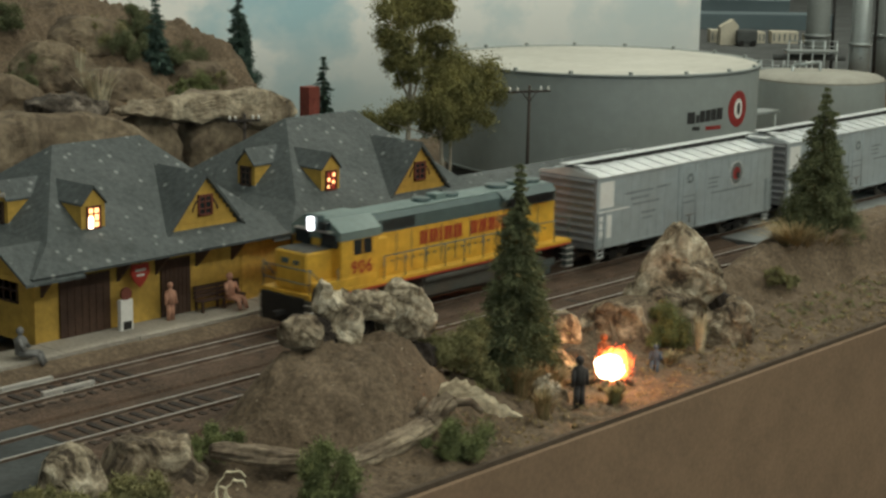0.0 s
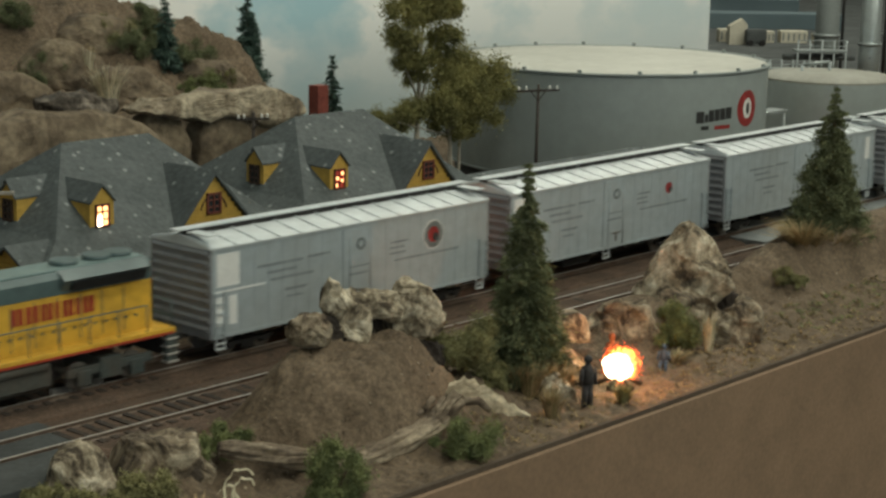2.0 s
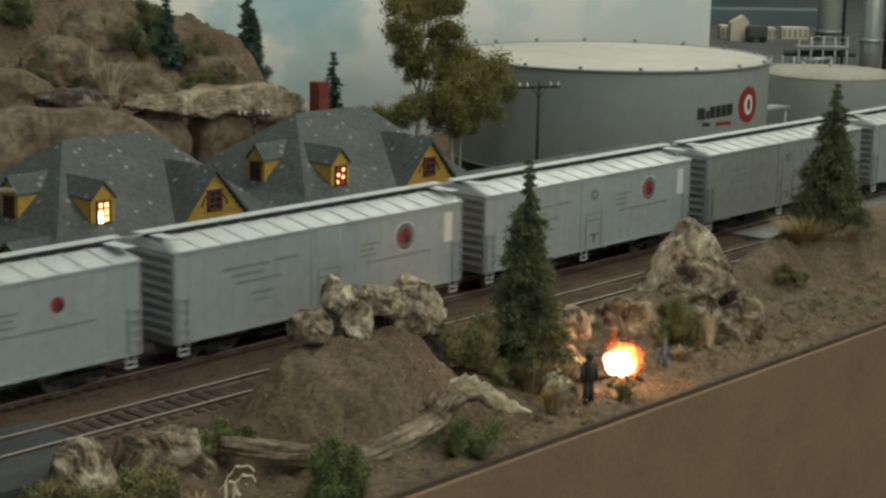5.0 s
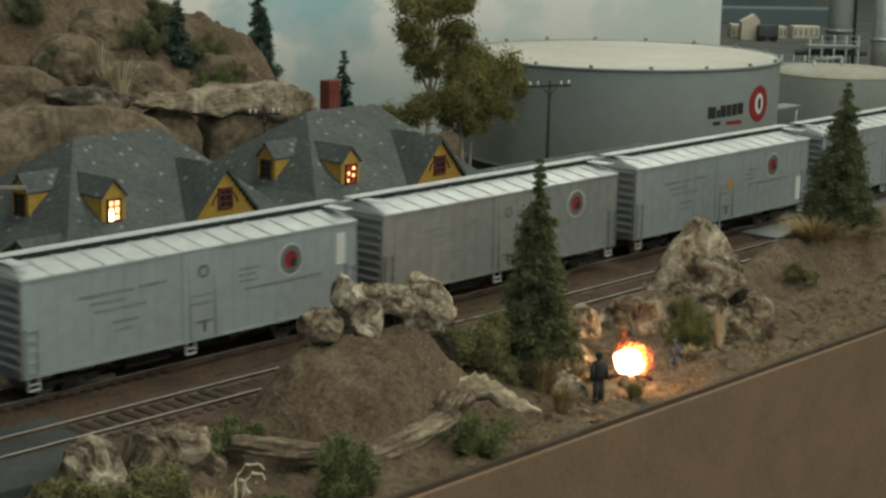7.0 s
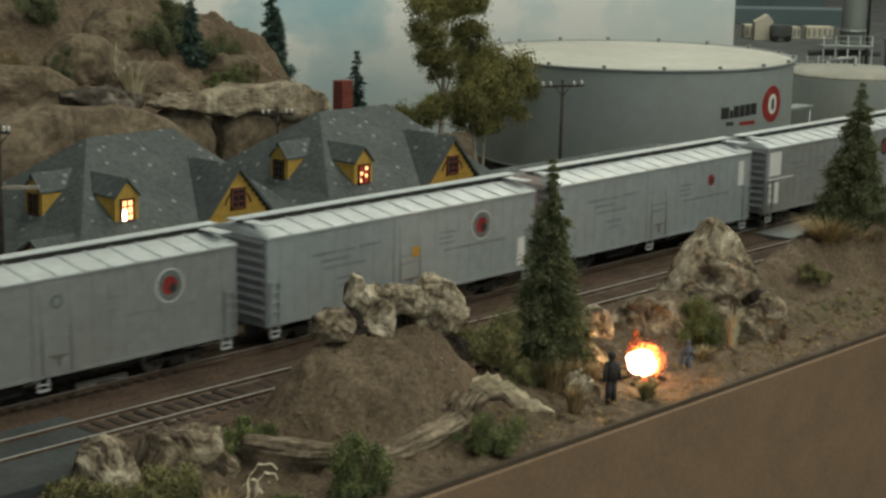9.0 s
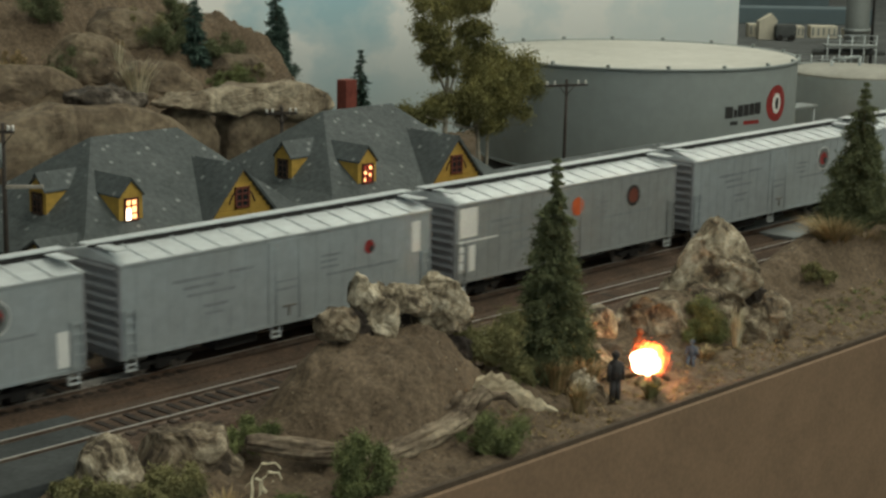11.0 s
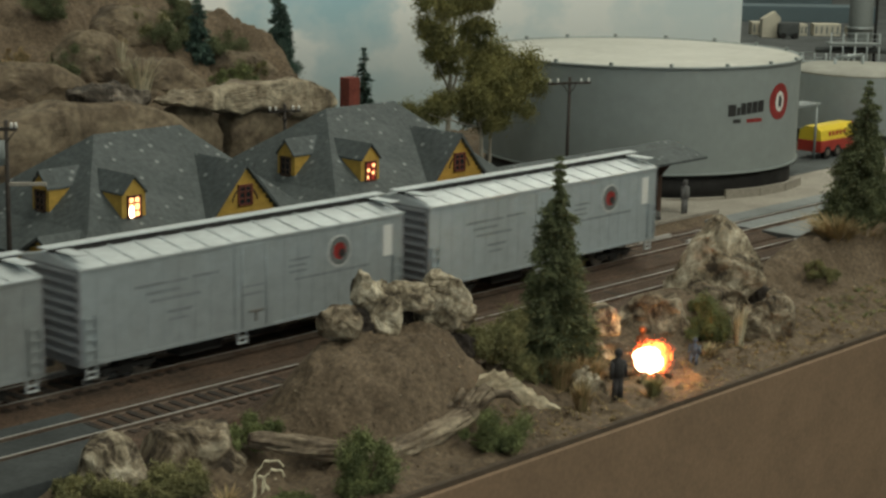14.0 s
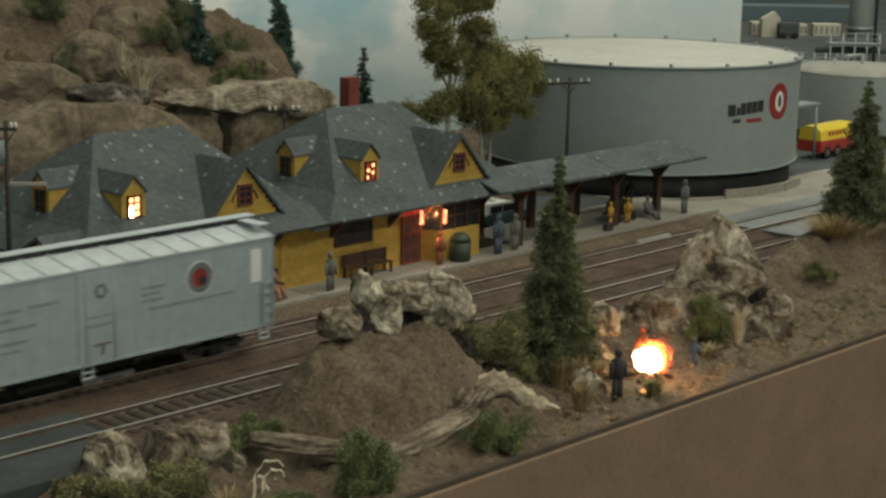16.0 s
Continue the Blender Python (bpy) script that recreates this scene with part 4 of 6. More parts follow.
def ticket_front(th):
    """Front of the waiting room: window, bench wall, glazed door and bay."""
    part("siding", clapboards(bmesh.new(), -17.0, -3.45, 5.3, 0.15, 1.65), M["depot"], th)
    part("siding", clapboards(bmesh.new(), -11.0, -9.2, 5.3, 1.65, 3.1), M["depot"], th)
    part("siding", clapboards(bmesh.new(), -17.0, -13.7, 5.3, 1.65, 3.2), M["depot"], th)
    window(th, -13.6, 1.72, 2.85, 2.5, 5.24, "glass", "front_window", frame_mat="brown", cols=2, rows=2)
    d = boxed(-9.1, 5.1, 0.2, -7.75, 5.24, 2.6, 0.02)
    dr = part("entrance_door", d, M["red_frame"], th, "red-brown panelled entrance door")
    pn = bmesh.new()
    for k in range(2):
        for j in range(3):
            box(pn, -8.95 + k * 0.58, 5.05, 0.4 + j * 0.72, -8.49 + k * 0.58, 5.1, 0.95 + j * 0.72, 0.02)
    part("door_panel", pn, M["brown"], dr)
    top = bmesh.new()
    for k in range(4):
        box(top, -9.1 + k * 0.35, 5.08, 2.68, -8.82 + k * 0.35, 5.14, 2.95)
    part("transom", top, M["pane_red"], th, "dim red lit transom panes")
    bay = bmesh.new()
    prism(bay, [(-7.6, 5.3, 0.15), (-7.0, 4.45, 0.15), (-4.2, 4.45, 0.15), (-3.6, 5.3, 0.15)], (0, 0, 1.6))
    b = part("bay", bay, M["depot"], th, "yellow boarded bay")
    part("siding", clapboards(bmesh.new(), -7.0, -4.2, 4.45, 0.2, 1.7), M["depot"], b)
    gl = bmesh.new()
    prism(gl, [(-7.55, 5.35, 1.75), (-6.97, 4.52, 1.75), (-4.23, 4.52, 1.75), (-3.65, 5.35, 1.75)], (0, 0, 1.5))
    part("bay_glass", gl, M["glass"], b, "dark bay window glass")
    fr = bmesh.new()
    for x in (-7.0, -6.1, -5.2, -4.3):
        box(fr, x, 4.42, 1.75, x + 0.12, 4.56, 3.2)
    box(fr, -7.02, 4.4, 2.4, -4.2, 4.5, 2.5)
    part("bay_frame", fr, M["brown"], b, "brown bay window bars")
    # two warm lamps beside the bay
    for x in (-7.9, -6.9):
        lamp = bmesh.new()
        rod(lamp, (x, 4.95 if x < -7.5 else 4.3, 2.15), (x, 4.95 if x < -7.5 else 4.3, 2.85), 0.09, seg=10)
        part("wall_lamp", lamp, M["porch"], th, "glowing orange wall lamp")


def link_roof(th):
    bm = bmesh.new()
    prism(bm, [(-2.0, 3.95, 3.12), (-2.0, 5.4, 4.10), (-2.0, 14.4, 4.10), (-2.0, 14.4, 3.95), (-2.0, 5.4, 3.95), (-2.0, 3.95, 3.0)], (1.05, 0, 0))
    part("link_roof", bm, M["roof"], th, "low slate roof joining the two blocks")


freight, _ = station(0.0, ("pane_lit", "glass"), False, "yellow freight station with grey slate roof and dormers", False)
freight_front(freight)
link_roof(freight)
ticket, _ = station(14.15, ("pane_red", "glass"), True, "yellow passenger station with grey slate roof and chimney", True)
ticket_front(ticket)


def platform():
    th = thing("platform", at(0, 0, 0), "worn pale concrete station platform beside the track", "platform", kind="structure")
    rng = random.Random(4)
    x = -40.0
    while x < 29.5:
        w = rng.uniform(3.2, 4.2)
        part("slab", boxed(x + 0.02, 3.3 + rng.uniform(-0.04, 0.04), -0.6, min(x + w, 30.0), 8.8 if x > 10.5 else 5.3, 0.18 + rng.uniform(-0.015, 0.015), 0.03), M["concrete"], th)
        x += w
    return th


platform()
tagged(part("road", boxed(-60, 8.9, -0.75, 90, 15.4, -0.42, 0.05), M["asphalt"]), "grey asphalt road behind the station", "road", kind="structure")
tagged(part("pavement", boxed(30.5, 1.9, -0.8, 70, 8.8, -0.40, 0.05), M["concrete"]), "pale grey paved yard beside the track", "pavement", kind="structure")
crossing = bmesh.new()
for y0, y1 in ((-3.6, -1.3), (-0.70, 0.70), (1.3, 2.6)):
    box(crossing, 27.5, y0, -0.5, 60, y1, -0.06, 0.04)
tagged(part("crossing", crossing, M["road_grey"]), "grey paved road crossing over the rails", "crossing", kind="structure")
left_cross = bmesh.new()
for y0, y1 in ((-8.6, -5.95), (-5.65, -4.3), (-4.0, -3.0)):
    box(left_cross, -60, y0, -0.6, -20.6 + 0.25 * (y0 + 5), y1, -0.07, 0.04)
tagged(part("crossing", left_cross, M["crossing_dark"]), "dark grey paved crossing over the siding", "crossing", kind="structure")


def canopy():
    th = thing("platform_canopy", at(0, 0, 0), "long grey slate platform canopy on dark posts", "canopy")
    for x0, x1 in ((10.2, 20.0), (20.06, 28.4)):
        bm = bmesh.new()
        prism(bm, [(x0, 3.2, 3.5), (x0, 5.8, 4.22), (x0, 8.4, 3.5), (x0, 8.4, 3.36), (x0, 5.8, 4.06), (x0, 3.2, 3.36)], (x1 - x0, 0, 0))
        part("roof", bm, M["roof"], th, "grey slate canopy roof")
    for x in (13.1, 17.35, 21.3, 25.3):
        for y in (4.45, 7.2):
            bm = boxed(x - 0.2, y - 0.18, 0.15, x + 0.2, y + 0.18, 3.7, 0.02)
            for s in (-1, 1):
                prism(bm, [(x - 0.08, y, 2.3), (x - 0.08, y + s * 0.95, 3.42), (x - 0.08, y, 3.6)], (0.16, 0, 0))
                prism(bm, [(x, y - 0.08, 2.5), (x + s * 0.8, y - 0.08, 3.5), (x, y - 0.08, 3.6)], (0, 0.16, 0))
            part("post", bm, M["brown"], th, "dark braced wooden post")
    part("beam", box(boxed(10.4, 4.35, 3.45, 28.2, 4.55, 3.7), 10.4, 7.1, 3.45, 28.2, 7.3, 3.7), M["brown"], th)


canopy()


# ---- tanks ----
def storage_tank(x, y, r, z0, z1, label, dome=0.0):
    th = thing("storage_tank", at(x, y, 0), label, "storage tank", "oil tanks")
    part("shell", lathe(bmesh.new(), [(r, z0), (r, z0 + 0.05), (r, z1 - 0.1), (r - 0.02, z1)], 96), M["tank"], th, "plain grey tank shell")
    # the ring's black puts the shadow under the shell into the colour
    base = lathe(bmesh.new(), [(r - 0.35, -0.8), (r - 0.35, z0)], 64)
    part("base_ring", base, M["black"], th, "recessed base ring, black as the shadow under the tank")
    part("flange", lathe(bmesh.new(), [(r, z0 - 0.12), (r + 0.1, z0 - 0.12), (r + 0.1, z0), (r, z0 + 0.02)], 96, caps=False), M["tank"], th)
    if dome:
        part("roof", lathe(bmesh.new(), [(r, z1), (r - 0.12, z1 + 0.16), (r - 0.5, z1 + 0.36), (r * 0.6, z1 + dome * 0.75), (r * 0.25, z1 + dome * 0.97), (0.05, z1 + dome)], 72), M["dome"], th, "beige domed tank roof")
        return th
    part("roof", lathe(bmesh.new(), [(r + 0.02, z1), (r - 0.25, z1 + 0.02), (0.4, z1 + 0.22), (0.05, z1 + 0.24)], 96), M["tank_top"], th, "cream tank roof")
    rim = bmesh.new()
    lathe(rim, [(r - 0.12, z1 - 0.05), (r + 0.12, z1 - 0.05), (r + 0.12, z1 + 0.10), (r - 0.05, z1 + 0.10), (r - 0.12, z1 - 0.05)], 96, caps=False)
    part("rim", rim, M["tank"], th)
    for k in range(18):
        a = 2 * math.pi * k / 18 + 0.12
        part("rim_lug", boxed(r * math.cos(a) - 0.1, r * math.sin(a) - 0.1, z1, r * math.cos(a) + 0.1, r * math.sin(a) + 0.1, z1 + 0.28, 0.02), M["tank"], th)
    return th


def on_shell(th, name, r, a0, a1, z0, z1, material, label, lift=0.02):
    """A painted patch wrapped round the shell between two angles (degrees)."""
    bm = bmesh.new()
    n = 8
    cols = [[bm.verts.new(((r + lift) * math.cos(radians(a)), (r + lift) * math.sin(radians(a)), z)) for z in (z0, z1)] for a in np.linspace(a0, a1, n)]
    for p, q in zip(cols, cols[1:]):
        bm.faces.new((p[0], q[0], q[1], p[1]))
    return part(name, bm, material, th, label)


def shell_disc(th, name, r, a, z, rad, material, label, lift, squash=1.0):
    bm = bmesh.new()
    ring = [bm.verts.new(((r + lift) * math.cos(radians(a) + squash * rad * math.cos(k * math.pi / 14) / r), (r + lift) * math.sin(radians(a) + squash * rad * math.cos(k * math.pi / 14) / r), z + rad * math.sin(k * math.pi / 14))) for k in range(28)]
    mid = bm.verts.new(((r + lift) * math.cos(radians(a)), (r + lift) * math.sin(radians(a)), z))
    for k in range(28):
        bm.faces.new((ring[k], ring[(k + 1) % 28], mid))
    return part(name, bm, material, th, label)


TX, TY, TR = 40.4, 17.2, 10.72
tank = storage_tank(TX, TY, TR, 1.15, 7.78, "large grey cylindrical oil tank with cream roof")
storage_tank(66.9, 15.4, 5.25, 0.6, 4.85, "smaller grey oil tank with beige domed roof", 0.55)

# ---- tank marks and yard fittings ----
def tank_marks():
    shell_disc(tank, "round_emblem", TR, -86.5, 5.4, 1.18, M["red"], "red round emblem", 0.02)
    shell_disc(tank, "emblem_centre", TR, -86.5, 5.4, 0.66, M["white"], "white oval centre", 0.04, 0.8)
    shell_disc(tank, "emblem_drop", TR, -86.5, 5.4, 0.40, M["ink_dark"], "dark drop mark", 0.06, 0.5)
    a = -112.0
    for k, w in enumerate((3.6, 1.6, 2.6, 2.6, 2.6, 3.4)):
        h = 0.74 if k != 1 else 0.5
        z = 4.72 + (a + 112.0) * 0.012
        on_shell(tank, "letter", TR, a, a + w * 0.9, z, z + h, M["ink_dark"], "black letter block")
        a += w
    on_shell(tank, "letter", TR, -109.8, -106.6, 4.28, 4.52, M["ink_dark"], "short black underline")
    on_shell(tank, "letter", TR, -104.0, -96.6, 4.26, 4.50, M["red"], "dull red underline")


tank_marks()


def tank_pipes():
    th = thing("tank_standpipe", at(50.4, 12.6, 0), "grey standpipe with a small landing beside the tank", "pipework")
    bm = bmesh.new()
    rod(bm, (0, 0, -0.5), (0, 0, 7.6), 0.16)
    rod(bm, (0.75, -0.3, -0.5), (0.75, -0.3, 7.0), 0.10)
    part("pipe", bm, M["far_grey"], th)
    part("landing", boxed(0.2, -1.2, 3.6, 4.2, 0.3, 3.75, 0.02), M["far_pipe"], th, "pale metal landing")
    for x in (1.0, 3.9):
        part("leg", rod(bmesh.new(), (x, -1.0, -0.5), (x, -1.0, 3.65), 0.09, seg=8), M["far_pipe"], th)
    dike = thing("dike_wall", at(0, 0, 0), "low pale concrete wall before the tank", "wall")
    for k in range(6):
        a0, a1 = radians(-72 - k * 14), radians(-72 - k * 14 - 13.6)
        bm = bmesh.new()
        r0, r1 = TR + 0.5, TR + 0.75
        prism(bm, [(TX + r * math.cos(a), TY + r * math.sin(a), -0.6) for r, a in ((r0, a0), (r0, a1), (r1, a1), (r1, a0))], (0, 0, 0.75 if k < 3 else 0.3))
        part("slab", bm, M["concrete"], dike)


tank_pipes()


def pole(x, y, z, h, arm_w, label, turn=0):
    th = thing("telegraph_pole", at(x, y, z, 0, 0, turn), label, "telegraph pole", "telegraph poles")
    part("post", rod(bmesh.new(), (0, 0, 0), (0.05, 0, h), 0.13, 0.085, 10), M["pole"], th)
    part("crossarm", boxed(-arm_w, -0.12, h - 0.42, arm_w, -0.02, h - 0.28, 0.01), M["pole"], th)
    br = bmesh.new()
    rod(br, (0, -0.1, h - 0.95), (0.45, -0.1, h - 0.4), 0.03, seg=6)
    rod(br, (0, -0.1, h - 0.95), (-0.45, -0.1, h - 0.4), 0.03, seg=6)
    part("brace", br, M["pole"], th)
    for k in (-0.9, -0.55, 0.55, 0.9):
        bm = bmesh.new()
        rod(bm, (k * arm_w, -0.07, h - 0.3), (k * arm_w, -0.07, h - 0.08), 0.075, 0.05, 8)
        part("insulator", bm, M["white"], th, "small white insulator")
    return th


pole(22.0, 8.55, -0.5, 8.6, 1.35, "dark wooden telegraph pole with white insulators", -25)
pole(7.2, 16.3, 1.0, 5.95, 0.9, "short dark telegraph pole behind the roof", -25)
pl = pole(-16.2, 7.0, -0.5, 9.6, 0.5, "dark telegraph pole with lamp bracket beside the station", -40)
part("bracket", boxed(0.0, -0.08, 6.9, 1.6, 0.08, 7.05, 0.02), M["concrete"], pl, "pale bracket arm")
part("transformer", rod(bmesh.new(), (-0.25, -0.2, 7.8), (-0.25, -0.2, 8.8), 0.26, seg=14), M["far_grey"], pl, "grey transformer can")


def tank_lorry(x, y):
    th = thing("tank_lorry", at(x, y, -0.40), "yellow and red toy tank lorry beside the tank", "lorry")
    bm = bmesh.new()
    prism(bm, [(0, -0.95, 1.35), (0, -0.85, 2.05), (0, -0.45, 2.35), (0, 0.45, 2.35), (0, 0.85, 2.05), (0, 0.95, 1.35)], (4.9, 0, 0))
    part("tank_body", bm, M["truck_yellow"], th, "yellow tank top")
    part("skirt", boxed(-0.05, -1.0, 0.5, 4.95, 1.0, 1.36, 0.1), M["truck_red"], th, "red lower body")
    part("cab", boxed(5.0, -0.9, 0.45, 6.8, 0.9, 2.1, 0.2), M["truck_red"], th, "red cab")
    part("cab_window", boxed(5.4, -0.93, 1.35, 6.3, -0.88, 1.9, 0.03), M["glass"], th)
    bars_bm = bmesh.new()
    for k in range(5):
        box(bars_bm, 1.1 + k * 0.5, -0.93, 1.62, 1.4 + k * 0.5, -0.86, 1.94)
    part("lettering", bars_bm, M["truck_red"], th, "dull red lettering")
    for xx in (0.9, 2.3, 5.7):
        w = part("wheel", rod(bmesh.new(), (xx, -1.02, 0.45), (xx, -0.7, 0.45), 0.45, seg=18), M["black"], th)
        part("rim", rod(bmesh.new(), (xx, -1.05, 0.45), (xx, -1.0, 0.45), 0.24, seg=14), M["steel"], w)


tank_lorry(54.6, 12.2)


def toy_car(x, y, turn):
    th = thing("parked_car", at(x, y, -0.42, 0, 0, turn), "teal and white toy car parked behind the platform", "car")
    bm = bmesh.new()
    prism(bm, [(-2.5, -0.95, 0.35), (-2.5, -0.95, 0.85), (-2.3, -0.95, 1.05), (-1.2, -0.95, 1.12), (1.4, -0.95, 1.12), (2.45, -0.95, 0.95), (2.5, -0.95, 0.4)], (0, 1.9, 0))
    bmesh.ops.bevel(bm, geom=bm.edges[:], offset=0.08, segments=2, affect="EDGES")
    part("body", bm, M["car_teal"], th)
    cabin = bmesh.new()
    prism(cabin, [(-1.3, -0.85, 1.1), (-0.9, -0.8, 1.66), (0.9, -0.8, 1.66), (1.5, -0.85, 1.1)], (0, 1.7, 0))
    part("roof", cabin, M["white"], th, "white roof")
    for x0, x1 in ((-0.95, 0.0), (0.1, 1.05)):
        part("side_window", boxed(x0, -0.88, 1.15, x1, -0.8, 1.55, 0.02), M["glass"], th)
    part("roof_light", boxed(-0.2, -0.3, 1.65, 0.1, 0.3, 1.82, 0.03), M["white"], th)
    for xx in (-1.6, 1.6):
        part("wheel", rod(bmesh.new(), (xx, -0.98, 0.36), (xx, -0.7, 0.36), 0.36, seg=16), M["black"], th)


toy_car(17.4, 10.2, 0)


# ---- small station things ----
def bench(x0, x1, y, label):
    th = thing("bench", at(0, 0, 0.18), label, "bench", "platform benches")
    for k in range(3):
        part("seat_slat", boxed(x0, y - 0.55 + k * 0.17, 0.48, x1, y - 0.41 + k * 0.17, 0.53), M["brown"], th)
    for k in range(3):
        part("back_slat", boxed(x0, y - 0.05, 0.58 + k * 0.2, x1, y, 0.74 + k * 0.2), M["brown"], th)
    for x in (x0 + 0.1, (x0 + x1) / 2, x1 - 0.2):
        part("leg", box(boxed(x, y - 0.55, 0, x + 0.1, y - 0.45, 0.48), x, y - 0.1, 0, x + 0.1, y, 1.15), M["brown"], th)


bench(0.9, 3.9, 5.1, "dark brown slatted bench against the station wall")
bench(-5.9, -3.2, 5.1, "dark brown slatted bench under the freight eave")


def station_bits():
    th = thing("sign_stand", at(-10.1, 4.6, 0.18), "white upright sign stand with dark panel", "sign")
    part("board", boxed(-0.3, -0.12, 0.0, 0.35, 0.12, 1.35, 0.02), M["white"], th)
    part("dark_panel", boxed(-0.18, -0.14, 0.05, 0.25, -0.11, 0.4), M["black"], th, "black lower panel")
    part("sign_head", rod(bmesh.new(), (0.05, -0.1, 1.6), (0.05, 0.02, 1.6), 0.28, seg=20), M["red_frame"], th, "dark red round sign head")
    sg = thing("hanging_sign", at(-9.1, 4.75, 2.5), "red shield sign hanging under the eave", "sign")
    bm = bmesh.new()
    prism(bm, [(-0.45, 0, 0.4), (0.45, 0, 0.4), (0.5, 0, 0.0), (0.25, 0, -0.4), (0, 0, -0.62), (-0.25, 0, -0.4), (-0.5, 0, 0.0)], (0, 0.08, 0))
    part("plate", bm, M["truck_red"], sg)
    part("lettering", box(boxed(-0.28, -0.02, 0.1, 0.28, 0, 0.2), -0.2, -0.02, -0.12, 0.2, 0, -0.03), M["white"], sg, "pale lettering bars")
    part("hanger", rod(bmesh.new(), (0, 0.04, 0.38), (0, 0.04, 0.95), 0.03, seg=6), M["black"], sg)
    bn = thing("litter_bin", at(8.05, 3.98, 0.18), "dark green domed litter bin on the platform", "bin")
    part("drum", lathe(bmesh.new(), [(0.5, 0), (0.55, 0.1), (0.55, 1.0)], 24), M["green_barrel"], bn)
    part("lid", lathe(bmesh.new(), [(0.56, 1.0), (0.5, 1.22), (0.3, 1.4), (0.05, 1.47)], 24), M["green_barrel"], bn)
    ct = thing("baggage_cart", at(22.6, 5.1, 0.18), "brown baggage cart loaded under the canopy", "cart")
    part("deck", boxed(-1.0, -0.45, 0.4, 1.0, 0.45, 0.52, 0.02), M["brown"], ct)
    part("load", boxed(-0.7, -0.4, 0.52, 0.6, 0.4, 1.2, 0.12), M["brown"], ct)
    for x in (-0.7, 0.7):
        part("wheel", rod(bmesh.new(), (x, -0.55, 0.25), (x, -0.45, 0.25), 0.25, seg=16), M["black"], ct)


station_bits()


def figurine(x, y, z, h, material, kind, label, turn=0):
    """A plain painted miniature: one mesh."""
    bm = bmesh.new()
    u = h / 2.0
    if kind == "stand":
        for s in (-1, 1):
            rod(bm, (s * 0.13 * u, 0, 0), (s * 0.1 * u, 0, 0.9 * u), 0.11 * u, 0.14 * u, 8)
            rod(bm, (s * 0.34 * u, -0.05, 0.85 * u), (s * 0.26 * u, 0, 1.5 * u), 0.075 * u, 0.10 * u, 8)
        base = 0.85 * u
    else:
        for s in (-1, 1):
            rod(bm, (s * 0.15 * u, 0, 0.42 * u), (s * 0.17 * u, -0.75 * u, 0.45 * u), 0.15 * u, 0.12 * u, 8)
            rod(bm, (s * 0.17 * u, -0.75 * u, 0.48 * u), (s * 0.17 * u, -0.95 * u, 0.0), 0.12 * u, 0.10 * u, 8)
            rod(bm, (s * 0.36 * u, -0.25 * u, 0.6 * u), (s * 0.27 * u, 0, 1.05 * u), 0.08 * u, 0.1 * u, 8)
        base = 0.35 * u
    lathe(bm, [(0.10 * u, base), (0.25 * u, base + 0.05 * u), (0.23 * u, base + 0.4 * u), (0.28 * u, base + 0.68 * u), (0.1 * u, base + 0.8 * u), (0.08 * u, base + 0.86 * u), (0.16 * u, base + 0.95 * u), (0.16 * u, base + 1.08 * u), (0.05 * u, base + 1.18 * u)], 12)
    ob = part("figurine", bm, M[material])
    tagged_at(ob, at(x, y, z, 0, 0, turn), label, "figurine", "painted miniatures")
    return ob


for spec in (
    (-1.2, 3.65, 0.18, 1.8, "grey_coat", "stand", "grey painted miniature standing on the platform"),
    (10.7, 3.75, 0.18, 2.1, "blue_coat", "stand", "dark blue painted miniature at the platform edge"),
    (12.2, 3.9, 0.18, 1.9, "grey_coat", "stand", "grey painted miniature beside a canopy post"),
    (27.3, 3.9, 0.18, 2.0, "grey_coat", "stand", "grey painted miniature at the platform end"),
    (20.4, 4.0, 0.18, 1.5, "gold_coat", "stand", "yellow painted miniature carrying a dark bag", 20),
    (22.4, 4.3, 0.18, 1.45, "gold_coat", "stand", "yellow painted miniature beside the baggage cart", -30),
    (24.5, 4.5, 0.18, 1.7, "grey_coat", "sit", "grey painted miniature seated near a post"),
    (25.0, 6.2, 0.18, 2.0, "dark_coat", "stand", "dark painted miniature under the canopy"),
    (6.6, 4.0, 0.18, 1.7, "rust_coat", "stand", "rust painted miniature in the lit entrance"),
    (-7.6, 4.6, 0.18, 1.7, "skin_coat", "stand", "pale red painted miniature by the freight door"),
    (-4.2, 4.55, 0.28, 2.0, "skin_coat", "sit", "pale red painted miniature sitting on the bench"),
    (-16.0, 3.75, 0.0, 2.0, "grey_coat", "sit", "grey painted miniature sitting on the platform edge", 40),
):
    figurine(*spec)
part("bag", boxed(-0.5, -0.2, 0.18, 0.1, 0.1, 0.6, 0.05), M["dark_coat"]).matrix_basis = at(20.05, 3.75, 0)
tagged(bpy.data.objects["bag"], "small dark bag on the platform", "bag")


# ---- rocks ----
def ico_ball(n):
    bm = bmesh.new()
    bmesh.ops.create_icosphere(bm, subdivisions=n, radius=1.0)
    co = np.array([v.co[:] for v in bm.verts])
    faces = [[v.index for v in f.verts] for f in bm.faces]
    bm.free()
    return co, faces


BALL = ico_ball(5)


